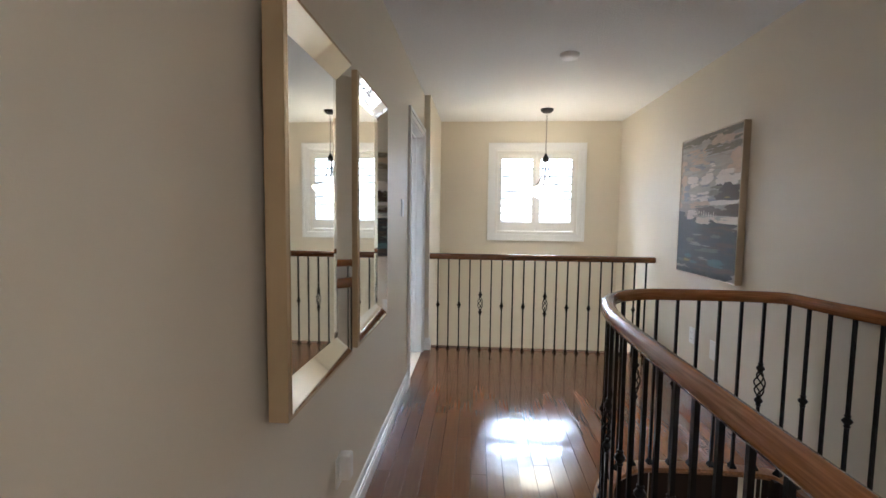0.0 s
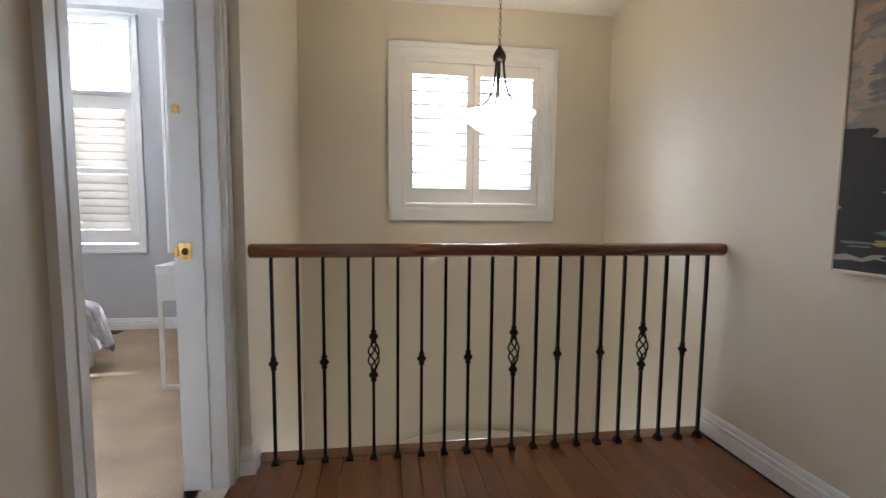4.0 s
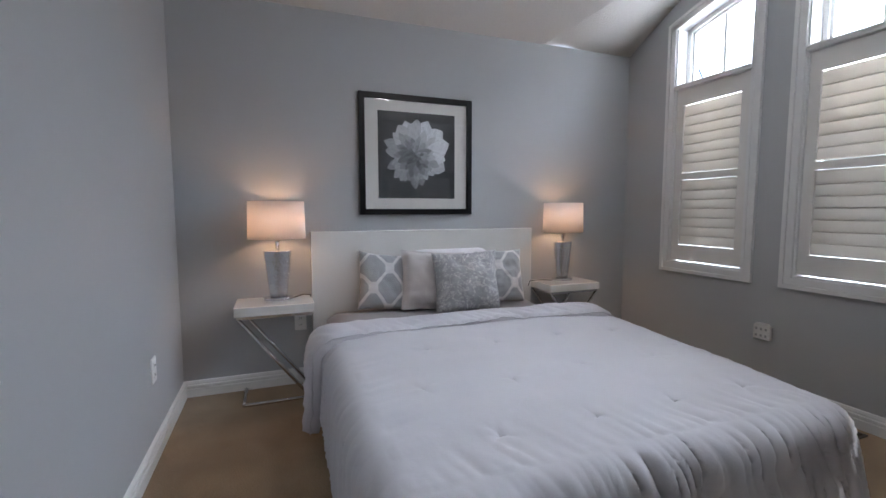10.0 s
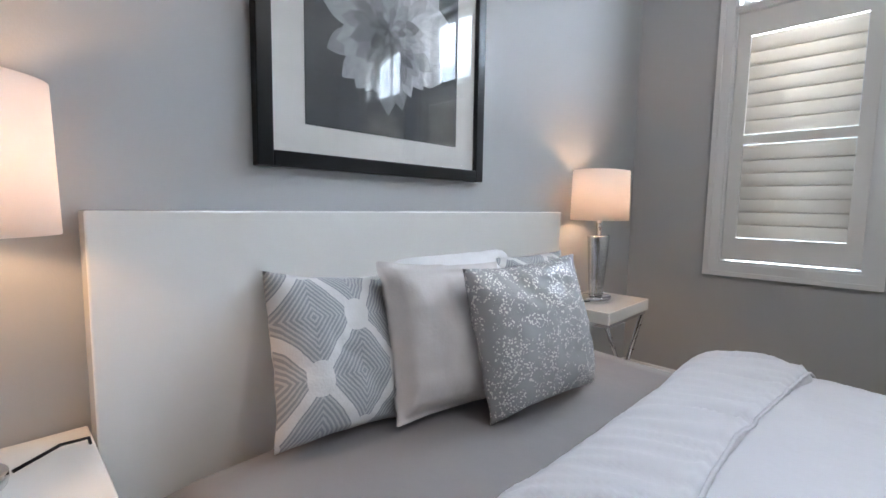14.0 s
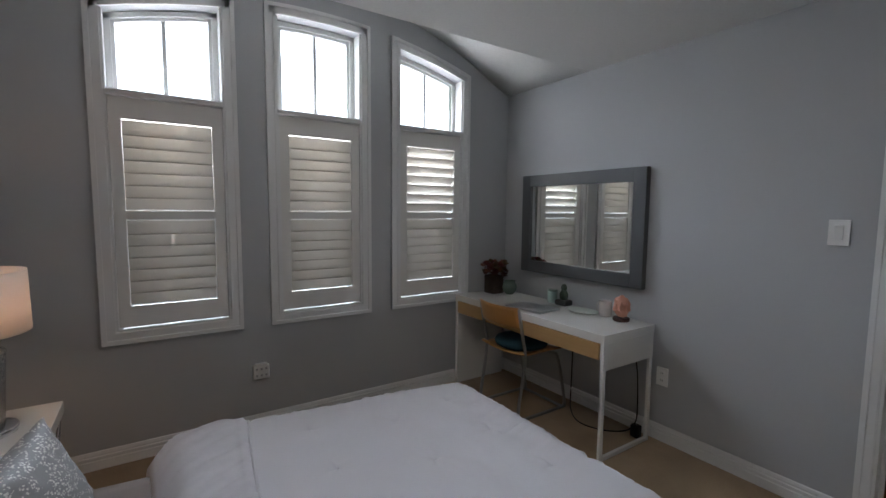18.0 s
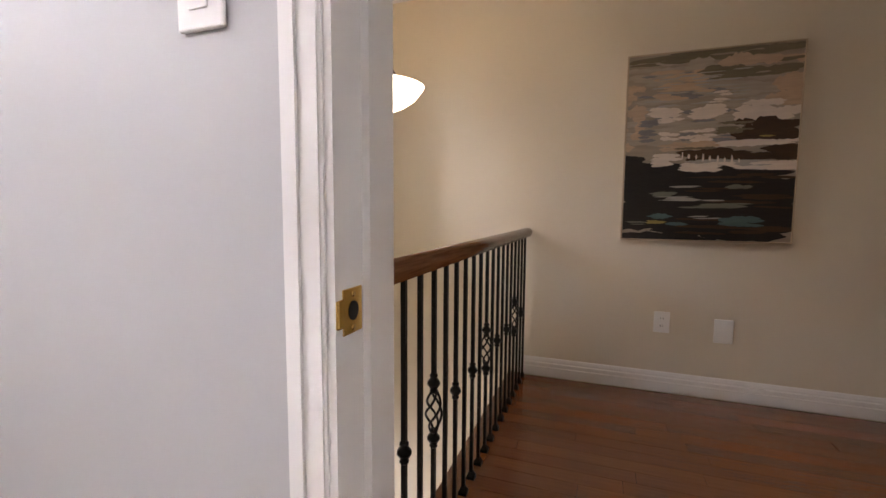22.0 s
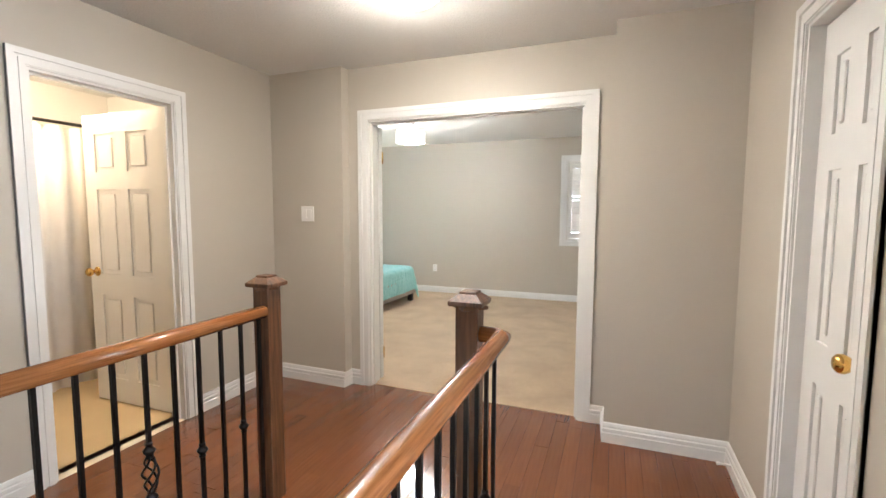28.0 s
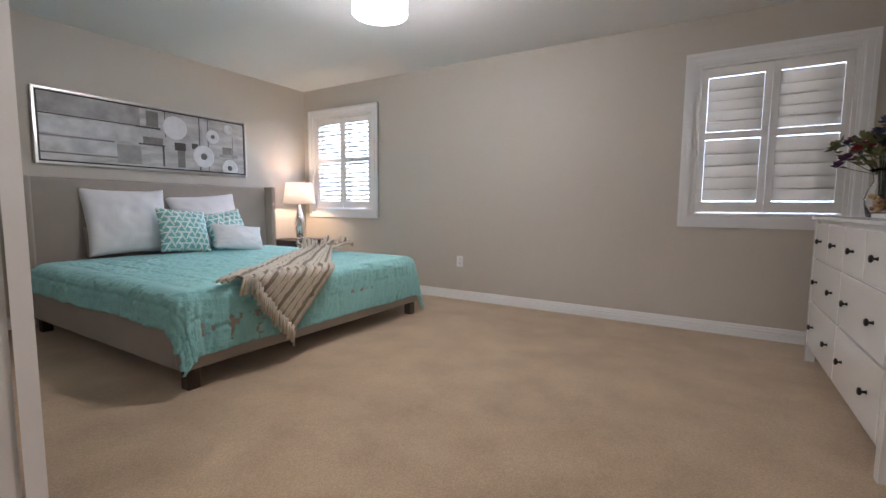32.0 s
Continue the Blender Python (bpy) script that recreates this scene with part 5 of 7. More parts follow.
def flower(parent):
    """Pointed petals as thin curved leaves, ring within ring, paler towards the upper right."""
    random.seed(4)
    greys = [mat("petal_grey_%d" % i, (v, v * 1.02, v * 1.06), 0.7, col2=(v * 0.62, v * 0.64, v * 0.68), scale=22, stretch=(1, 3, 1), contrast=1.8) for i, v in enumerate((0.80, 0.60, 0.42, 0.29, 0.19, 0.11))]
    shape = ((0.0, 0.25), (0.2, 0.5), (0.45, 0.86), (0.62, 1.0), (0.77, 0.80), (0.89, 0.42), (0.97, 0.12))
    rings = ((16, 0.225, 0.160, 0.037), (17, 0.205, 0.150, 0.034), (17, 0.180, 0.135, 0.030), (15, 0.152, 0.115, 0.026), (14, 0.124, 0.095, 0.021), (12, 0.095, 0.074, 0.017), (10, 0.068, 0.054, 0.013), (8, 0.045, 0.038, 0.009), (6, 0.026, 0.024, 0.006))
    for li, (count, tip, ln, wd) in enumerate(rings):
        for k in range(count):
            a = 2 * math.pi * (k + 0.5 * (li % 2)) / count + random.uniform(-0.12, 0.12)
            bright = math.cos(a - radians(48))
            far = tip * random.uniform(0.90, 1.08) * (1.13 if li < 3 and bright > 0.2 else 1.0)
            l, w = ln * random.uniform(0.9, 1.1), wd * random.uniform(0.85, 1.15) * (1.45 if li < 2 and bright > 0.2 else 1)
            bend = random.uniform(-0.10, 0.10)
            bm = bmesh.new()
            cols = []
            for u, v in shape:
                off = bend * l * u * u
                cols.append([bm.verts.new((l * u, off + w * v * q, -0.0010 * abs(q) + 0.0007 * u)) for q in (-1, -0.55, 0, 0.55, 1)])
            end = bm.verts.new((l, bend * l, 0.0009))
            for p, q in zip(cols, cols[1:]):
                for i in range(4):
                    bm.faces.new((p[i], q[i], q[i + 1], p[i + 1])).smooth = True
            for i in range(4):
                bm.faces.new((cols[-1][i], end, cols[-1][i + 1])).smooth = True
            depth = (0, 0, 0, 1, 2, 2, 3, 2, 3)[li]
            tone = depth + (0 if bright > 0.35 else 1 if bright > -0.3 else 2) + random.choice((0, 0, 1))
            m = pose(-0.018 + (far - l) * math.cos(a), -0.0152 - 0.0007 * li - 0.0004 * random.random(), 0.422 + (far - l) * math.sin(a) * 1.04) @ pose(0, 0, 0, 90, 0, 0) @ pose(0, 0, 0, 0, 0, math.degrees(a))
            part("petal", bm, greys[min(5, tone)], parent, at=m)


flower(art)
gl = part("glazing", bx(-0.385, 0.385, -0.024, -0.022, 0.04, 0.79), GLASS, art, "clear picture glass")
gl.visible_shadow = False

# ---- desk corner ----
desk = thing("desk", "white desk with birch drawer fronts and steel side frame", "desk")
BIRCH = mat("birch_veneer", (0.52, 0.33, 0.14), 0.45, col2=(0.44, 0.26, 0.10), scale=6, stretch=(1, 1, 14), bump=0.05, bscale=60)
part("tabletop", bx(-1.175, -0.675, 5.375, 6.835, 0.705, 0.755, bevel=0.003), LAQ, desk)
part("carcass", bx(-1.15, -0.70, 5.395, 6.80, 0.60, 0.705, bevel=0.002), LAQ, desk)
part("side_panel", bx(-1.172, -0.68, 6.80, 6.834, 0.0, 0.705, bevel=0.002), LAQ, desk)
part("end_panel", bx(-1.172, -0.68, 5.377, 5.397, 0.545, 0.705, bevel=0.002), LAQ, desk)
for y0, y1 in ((5.41, 6.10), (6.106, 6.795)):
    part("drawer_front", bx(-1.178, -1.160, y0, y1, 0.605, 0.700, bevel=0.002), BIRCH, desk, "birch veneer drawer front")
for x0, x1 in ((-1.172, -1.142), (-0.71, -0.68)):
    part("leg", bx(x0, x1, 5.378, 5.398, 0.0, 0.545, bevel=0.004), LAQ, desk)
part("foot_rail", bx(-1.142, -0.71, 5.378, 5.398, 0.0, 0.028, bevel=0.004), LAQ, desk)

chair = thing("chair", "tubular steel chair with bent birch seat and back", "chair")
STEEL = mat("dull_steel_tube", (0.42, 0.42, 0.43), 0.3, 1.0)
for y in (5.99, 6.40):
    part("side_frame", bar(rounded([(-1.25, y, 0.795), (-1.21, y, 0.60), (-1.17, y, 0.45), (-1.25, y, 0.012), (-1.2, y, 0.011), (-0.78, y, 0.011), (-0.76, y, 0.02), (-0.86, y, 0.42), (-0.90, y, 0.44)], passes=2), 0.011, 8), STEEL, chair)
part("cross_bar", bar([(-0.79, 5.99, 0.011), (-0.79, 6.40, 0.011)], 0.010, 8), STEEL, chair)
part("cross_bar", bar([(-0.88, 5.99, 0.43), (-0.88, 6.40, 0.43)], 0.010, 8), STEEL, chair)
PLY = mat("honey_plywood", (0.48, 0.24, 0.07), 0.35, col2=(0.40, 0.19, 0.05), scale=5, stretch=(2, 12, 2))
bm = bmesh.new()
rows = []
for i in range(9):
    u = i / 8
    rows.append([bm.verts.new((-1.23 + 0.40 * u, 5.985 + 0.42 * v, 0.445 + 0.018 * (abs(v - 0.5) * 2) ** 2 + (0.015 * (1 - u * 5) ** 2 if u < 0.2 else 0) - 0.03 * max(0, u - 0.8))) for v in [k / 10 for k in range(11)]])
for a, b in zip(rows, rows[1:]):
    for j in range(10):
        bm.faces.new((a[j], b[j], b[j + 1], a[j + 1])).smooth = True
s = part("seat", bm, PLY, chair, "honey coloured bent plywood seat")
s.modifiers.new("thickness", "SOLIDIFY").thickness = 0.012
bm = bmesh.new()
rows = []
for i in range(7):
    u = i / 6
    rows.append([bm.verts.new((-1.225 - 0.035 * u - 0.05 * (1 - (2 * v - 1) ** 2), 5.99 + 0.41 * v, 0.655 + 0.145 * u)) for v in [k / 12 for k in range(13)]])
for a, b in zip(rows, rows[1:]):
    for j in range(12):
        bm.faces.new((a[j], b[j], b[j + 1], a[j + 1])).smooth = True
s = part("backrest", bm, PLY, chair, "honey coloured bent plywood backrest")
s.modifiers.new("thickness", "SOLIDIFY").thickness = 0.011
TEAL = mat("teal_knit", (0.015, 0.065, 0.09), 0.95, col2=(0.008, 0.035, 0.05), scale=50, bump=1.0, bscale=150)
solid("seat_cushion", lathe([(0.001, 0), (0.15, 0.0), (0.188, 0.02), (0.195, 0.04), (0.185, 0.06), (0.13, 0.078), (0.05, 0.083), (0.001, 0.083)], seg=36), TEAL, "round teal knitted cushion on the chair", "cushion", at=pose(-1.03, 6.19, 0.462))

em = thing("wall_mirror", "rectangular wall mirror in a wide grey frame above the desk", "mirror", pose(XE, 6.047, 0.950, 0, 0, -90))
GFR = mat("grey_frame_lacquer", (0.13, 0.135, 0.14), 0.35, 0.3, col2=(0.10, 0.105, 0.11), scale=3)
picture_frame(em, None, 1.115, 0.79, 0.092, 0.046, GFR)
part("mirror_glass", bx(-0.468, 0.468, -0.030, -0.012, 0.09, 0.70), MIRROR, em, "clear mirror glass")


# ---- hall things ----
def hall_mirror(y0, y1, label):
    """Mirror with sloping mirrored sides on the hall wall, facing +x."""
    th = thing("hall_mirror", label, "mirror", pose(-0.45, (y0 + y1) / 2, 0.825, 0, 0, 90), group="pair of mirrors in the hall")
    w, h, bw = y1 - y0, 1.0, 0.072
    bm = bmesh.new()
    for x0, x1, z0, z1 in ((-w / 2, -w / 2 + 0.014, 0, h), (w / 2 - 0.014, w / 2, 0, h), (-w / 2 + 0.014, w / 2 - 0.014, 0, 0.014), (-w / 2 + 0.014, w / 2 - 0.014, h - 0.014, h)):
        box(bm, x0, x1, -0.088, -0.040, z0, z1)
    part("frame_edge", bm, mat("gilt_edge", (0.55, 0.42, 0.26), 0.38, 0.3, col2=(0.44, 0.33, 0.19), scale=6), th, "brushed gold frame edge")
    LEAF = mat("mirrored_bevel", (0.84, 0.83, 0.79), 0.035, 1.0, col2=(0.80, 0.79, 0.74), scale=9)
    x0, x1, z0, z1 = -w / 2 + 0.014, w / 2 - 0.014, 0.014, h - 0.014
    i = bw
    quads = (((x0, z0), (x1, z0), (x1 - i, z0 + i), (x0 + i, z0 + i)), ((x1, z0), (x1, z1), (x1 - i, z1 - i), (x1 - i, z0 + i)), ((x1, z1), (x0, z1), (x0 + i, z1 - i), (x1 - i, z1 - i)), ((x0, z1), (x0, z0), (x0 + i, z0 + i), (x0 + i, z1 - i)))
    for q in quads:
        bm = bmesh.new()
        f = [bm.verts.new((x, -0.092 if k < 2 else -0.058, z)) for k, (x, z) in enumerate(q)]
        b = [bm.verts.new((x, -0.040, z)) for x, z in q]
        bm.faces.new(f)
        bm.faces.new(b[::-1])
        for k in range(4):
            bm.faces.new((f[k], b[k], b[(k + 1) % 4], f[(k + 1) % 4]))
        part("frame", bm, LEAF, th, "sloping mirrored glass side")
    part("backing", bx(x0 + 0.06, x1 - 0.06, -0.041, -0.001, z0 + 0.06, z1 - 0.06), mat("plain_backing", (0.2, 0.16, 0.11), 0.8), th, "plain brown backing")
    part("mirror_glass", bx(x0 + i - 0.004, x1 - i + 0.004, -0.060, -0.050, z0 + i - 0.004, z1 - i + 0.004), MIRROR, th, "clear mirror glass")
    return th


hall_mirror(1.165, 1.695, "tall wall mirror with sloping mirrored sides and gold edge")
hall_mirror(1.765, 2.295, "tall wall mirror with sloping mirrored sides and gold edge")


def plate(name, m, label, category, w=0.075, h=0.118, kind="switch"):
    """A cover plate facing -y of its own pose."""
    th = thing(name, label, category, m)
    part("plate", bx(-w / 2, w / 2, -0.0085, 0, -h / 2, h / 2, bevel=0.003), PLATE, th)
    if kind == "switch":
        part("rocker", bx(-0.017, 0.017, -0.0125, -0.0085, -0.034, 0.034, bevel=0.0015), PLATE, th)
    elif kind == "double":
        for s in (-1, 1):
            part("rocker", bx(s * 0.023 - 0.016, s * 0.023 + 0.016, -0.0125, -0.0085, -0.034, 0.034, bevel=0.0015), PLATE, th)
    elif kind == "outlet":
        for z in (-0.022, 0.022):
            s = part("socket", bx(-0.016, 0.016, -0.0112, -0.0085, z - 0.016, z + 0.016, bevel=0.002), PLATE, th)
            for x in (-0.006, 0.006):
                part("slot", bx(x - 0.0012, x + 0.0012, -0.0118, -0.0112, z - 0.004, z + 0.007), HOLE_SHADE, s)
    return th


EASTF, WESTF, NORTHF, SOUTHF = 90, -90, 0, 180  # plate faces: +x, -x, -y, +y
plate("light_switch", pose(-0.45, 3.215, 1.365, 0, 0, 90), "white rocker light switch on the hall wall", "light switch")
plate("wall_outlet", pose(-0.45, 1.80, 0.33, 0, 0, 90), "white outlet with a plug-in on the hall wall", "outlet", kind="outlet")
solid("plug_in", bx(-0.438, -0.395, 1.775, 1.825, 0.30, 0.40, bevel=0.008), PLATE, "small white plug-in adapter in the outlet", "adapter")
plate("wall_outlet", pose(1.745, 3.695, 0.415, 0, 0, -90), "white duplex outlet low on the hall wall", "outlet", 0.085, 0.125, "outlet")
plate("blank_plate", pose(1.745, 3.38, 0.39, 0, 0, -90), "white blank cover plate low on the hall wall", "cover plate", 0.095, 0.135, "blank")
plate("light_switch", pose(XE, 4.545, 1.365, 0, 0, -90), "white rocker light switch beside the bedroom door", "light switch", 0.08, 0.12)
plate("wall_outlet", pose(-3.25, YS, 0.415, 0, 0, 180), "white outlet low on the grey wall", "outlet", kind="outlet")
plate("wall_outlet", pose(XE, 5.345, 0.415, 0, 0, -90), "white outlet beside the desk", "outlet", kind="outlet")
plate("wall_outlet", pose(XW, 4.13, 0.42, 0, 0, 90), "cream outlet behind the nightstand", "outlet", kind="outlet")
plate("light_switch", pose(2.495, -2.30, 1.355, 0, 0, 180), "white double rocker switch by the double doors", "light switch", 0.118, 0.118, "double")
plate("wall_outlet", pose(3.08, -6.40, 0.418, 0, 0, 180), "white outlet low on the greige wall", "outlet", kind="outlet")
six = thing("outlet_adapter", "white six-way outlet adapter under the windows", "outlet", pose(-2.715, YN, 0.395))
part("body", bx(-0.050, 0.050, -0.030, 0, -0.050, 0.040, bevel=0.005), PLATE, six)
part("ledge", bx(-0.036, 0.036, -0.036, 0, 0.038, 0.050, bevel=0.003), PLATE, six)
for x in (-0.029, 0, 0.029):
    for z in (-0.026, 0.016):
        part("slot", bx(x - 0.006, x + 0.006, -0.0312, -0.0295, z - 0.007, z + 0.007), mat("grey_slot", (0.45, 0.45, 0.45), 0.6), six)
fr = thing("plug_in_freshener", "white plug-in freshener on the landing wall", "air freshener", pose(2.84, -2.06, 0.42, 0, 0, -90))
part("body", bx(-0.032, 0.032, -0.05, 0, -0.07, 0.06, bevel=0.016), PLATE, fr)
part("cap", bx(-0.022, 0.022, -0.045, -0.01, 0.055, 0.085, bevel=0.008), PLATE, fr)

# abstract landscape canvas
cv = thing("canvas_painting", "abstract landscape canvas in pale and dark bands with champagne frame", "painting", pose(1.745, 3.523, 0.895, 0, 0, -90))
CHAMP = mat("champagne_frame", (0.52, 0.42, 0.30), 0.35, 0.5)
picture_frame(cv, None, 0.834, 1.036, 0.008, 0.045, CHAMP)
CW, CH = 0.818, 1.020
part("canvas", bx(-0.409, 0.409, -0.040, -0.004, 0.008, 1.028), mat("primed_canvas", (0.40, 0.335, 0.265), 0.6, col2=(0.27, 0.235, 0.19), scale=3, bump=0.5, bscale=70, stretch=(2, 1, 9), contrast=2.0), cv, "thickly brushed canvas of pale sky over dark water")
random.seed(12)


def oil(name, col, k=0.72):
    return mat("oil_" + name, col, 0.5, col2=tuple(v * k for v in col), scale=7, bump=0.9, bscale=45, stretch=(1.5, 1, 9), spec=0.4, contrast=1.6)


OIL = {"peach": oil("peach", (0.60, 0.44, 0.31)), "cream": oil("cream", (0.80, 0.71, 0.63), 0.8), "greige": oil("greige", (0.47, 0.41, 0.34)), "slate": oil("slate", (0.25, 0.25, 0.26)), "olive": oil("olive", (0.20, 0.17, 0.115)), "brown": oil("brown", (0.075, 0.038, 0.018), 0.5), "black": oil("black", (0.020, 0.016, 0.015), 0.6), "teal": oil("teal", (0.09, 0.16, 0.17)), "ochre": oil("ochre", (0.40, 0.30, 0.09)), "moss": oil("moss", (0.19, 0.195, 0.155)), "pale": oil("pale", (0.46, 0.44, 0.40))}
layer = [0]
paint = bmesh.new()


def strokes(col, u0, u1, v0, v1, count, long, thick, rag=0.35):
    """Ragged level strokes of one colour laid over a stretch of the canvas; u runs across, v down."""
    layer[0] += 1
    bm = paint
    for _ in range(count):
        w, h = CW * long * random.uniform(0.6, 1.3), CH * thick * random.uniform(0.6, 1.3)
        w = min(w, CW * (u1 - u0))
        a, b = u0 - (0.10 if u0 <= 0 else 0), u1 + (0.10 if u1 >= 0.99 else 0)
        x = -CW / 2 + CW * a + random.uniform(0, max(0.0, CW * (b - a) - w))
        z = 1.028 - CH * random.uniform(v0, v1)
        n, tilt = 9, random.uniform(-0.03, 0.03) * w
        y = -0.0402 - 0.00016 * layer[0] - random.uniform(0, 0.0005)
        top, low = [], []
        for i in range(n + 1):
            t = i / n
            end = min(1.0, 4.5 * min(t, 1 - t) + 0.12)
            px = max(-0.408, min(0.408, x + w * t + random.uniform(-0.3, 0.3) * w / n))
            up, dn = (h / 2 * end * random.uniform(1 - rag, 1 + rag) for _ in range(2))
            mid = z + tilt * (t - 0.5)
            top.append(bm.verts.new((px, y, min(1.0275, mid + up))))
            low.append(bm.verts.new((px, y, max(0.0085, mid - dn))))
        for i in range(n):
            bm.faces.new((top[i], low[i], low[i + 1], top[i + 1])).material_index = list(OIL).index(col)


# sky
strokes("greige", 0.0, 1.0, 0.02, 0.50, 70, 0.30, 0.030)
strokes("olive", 0.0, 1.0, 0.005, 0.05, 14, 0.40, 0.022)
strokes("slate", 0.05, 0.75, 0.08, 0.48, 26, 0.12, 0.016)
strokes("peach", 0.0, 0.14, 0.16, 0.52, 22, 0.09, 0.035)
strokes("peach", 0.10, 0.62, 0.08, 0.24, 22, 0.18, 0.016)
strokes("olive", 0.36, 1.0, 0.075, 0.155, 20, 0.26, 0.022)
strokes("peach", 0.52, 1.0, 0.045, 0.085, 16, 0.12, 0.034)
strokes("greige", 0.36, 0.52, 0.05, 0.08, 5, 0.12, 0.032)
strokes("peach", 0.80, 1.0, 0.17, 0.31, 20, 0.13, 0.036)
strokes("pale", 0.06, 0.80, 0.09, 0.30, 30, 0.14, 0.007)
strokes("cream", 0.46, 0.72, 0.20, 0.27, 8, 0.08, 0.010)
strokes("cream", 0.12, 0.36, 0.29, 0.36, 10, 0.16, 0.020)
strokes("cream", 0.37, 0.62, 0.29, 0.34, 9, 0.15, 0.026)
strokes("cream", 0.63, 0.99, 0.28, 0.37, 18, 0.15, 0.030)
# far shore, pier and surf
strokes("brown", 0.62, 1.0, 0.375, 0.47, 26, 0.24, 0.030)
strokes("olive", 0.52, 0.78, 0.37, 0.44, 14, 0.12, 0.014)
strokes("slate", 0.06, 0.21, 0.35, 0.46, 14, 0.10, 0.014)
strokes("cream", 0.20, 0.58, 0.41, 0.47, 16, 0.10, 0.016)
strokes("ochre", 0.78, 0.90, 0.455, 0.462, 2, 0.07, 0.008)
strokes("cream", 0.50, 1.0, 0.475, 0.50, 16, 0.18, 0.016)
strokes("peach", 0.20, 0.60, 0.47, 0.52, 12, 0.14, 0.018)
strokes("black", 0.0, 1.0, 0.61, 1.0, 130, 0.45, 0.050)
strokes("black", 0.0, 0.15, 0.55, 0.62, 8, 0.14, 0.032)
strokes("brown", 0.30, 1.0, 0.515, 0.57, 24, 0.24, 0.024)
strokes("olive", 0.30, 0.66, 0.50, 0.54, 8, 0.12, 0.012)
strokes("cream", 0.15, 0.38, 0.53, 0.60, 16, 0.11, 0.018)
strokes("pale", 0.34, 0.92, 0.575, 0.60, 14, 0.20, 0.016)
strokes("cream", 0.30, 1.0, 0.59, 0.625, 26, 0.18, 0.018)
for k in range(9):
    strokes("cream", 0.345 + 0.042 * k, 0.362 + 0.042 * k, 0.545 + 0.004 * k, 0.546 + 0.004 * k, 1, 0.014, 0.034)
# water
strokes("brown", 0.30, 1.0, 0.64, 0.97, 22, 0.30, 0.012)
strokes("moss", 0.16, 0.34, 0.745, 0.76, 5, 0.14, 0.016)
strokes("moss", 0.60, 0.78, 0.705, 0.72, 4, 0.12, 0.014)
strokes("moss", 0.34, 0.80, 0.80, 0.825, 7, 0.30, 0.010)
strokes("pale", 0.28, 0.48, 0.705, 0.715, 3, 0.16, 0.004)
strokes("pale", 0.17, 0.50, 0.765, 0.80, 7, 0.18, 0.006)
strokes("pale", 0.48, 0.64, 0.78, 0.787, 3, 0.12, 0.006)
strokes("pale", 0.34, 0.64, 0.87, 0.885, 5, 0.14, 0.004)
strokes("teal", 0.15, 0.33, 0.865, 0.882, 5, 0.13, 0.016)
strokes("ochre", 0.14, 0.30, 0.895, 0.912, 4, 0.11, 0.013)
strokes("teal", 0.26, 0.42, 0.91, 0.925, 4, 0.11, 0.016)
strokes("teal", 0.58, 0.86, 0.875, 0.925, 10, 0.20, 0.018)
strokes("moss", 0.02, 0.16, 0.90, 0.97, 4, 0.12, 0.006)
g = bmesh.ops.extrude_face_region(paint, geom=paint.faces[:])
for v in g["geom"]:
    if isinstance(v, bmesh.types.BMVert):
        v.co.y += 0.0009
tagged(part("brush_strokes", paint, list(OIL.values()), cv), kind="stuff")

# pendant over the well
BRONZE = mat("brushed_bronze", (0.010, 0.008, 0.007), 0.5, 0.2)
BOWL = mat("frosted_bowl_glass", (0.9, 0.85, 0.75), 0.4, emit=((1.0, 0.86, 0.62), 5.0))
pen = thing("pendant_lamp", "bronze chain pendant with a lit frosted glass bowl", "pendant lamp", pose(0.78, 5.02, 0))
part("canopy", lathe([(0.012, 2.405), (0.045, 2.412), (0.066, 2.43), (0.068, 2.449)], seg=24), BRONZE, pen)
for i in range(19):
    z = 1.985 + 0.0225 * i
    bm = bmesh.new()
    tube(bm, [(0.008 * math.cos(a), 0, z + 0.014 * math.sin(a)) for a in [2 * math.pi * k / 8 for k in range(8)]], 0.0018, 5, True)
    part("chain_link", bm, BRONZE, pen, at=pose(0, 0, 0, 0, 0, 90 * (i % 2)))
part("hub", lathe([(0.010, 1.90), (0.034, 1.905), (0.036, 1.93), (0.024, 1.955), (0.010, 1.975), (0.008, 1.985)], seg=20), BRONZE, pen)
part("stem", bar([(0, 0, 1.70), (0, 0, 1.91)], 0.007, 8), BRONZE, pen)
for k in range(3):
    a = radians(120 * k + 90)
    pts = [(r * math.cos(a), r * math.sin(a), z) for r, z in ((0.022, 1.905), (0.028, 1.83), (0.045, 1.74), (0.085, 1.675), (0.14, 1.640), (0.175, 1.634), (0.186, 1.622))]
    part("arm", bar(rounded(pts), 0.0065, 6), BRONZE, pen)
sh = part("bowl", ring_bm([(0.004, 1.508), (0.055, 1.518), (0.11, 1.541), (0.157, 1.573), (0.189, 1.614), (0.197, 1.626)]), BOWL, pen, "lit frosted alabaster glass bowl")
sh.modifiers.new("thickness", "SOLIDIFY").thickness = 0.005
part("finial", lathe([(0.002, 1.498), (0.011, 1.503), (0.013, 1.512), (0.016, 1.519), (0.004, 1.523)], seg=14), BRONZE, pen)


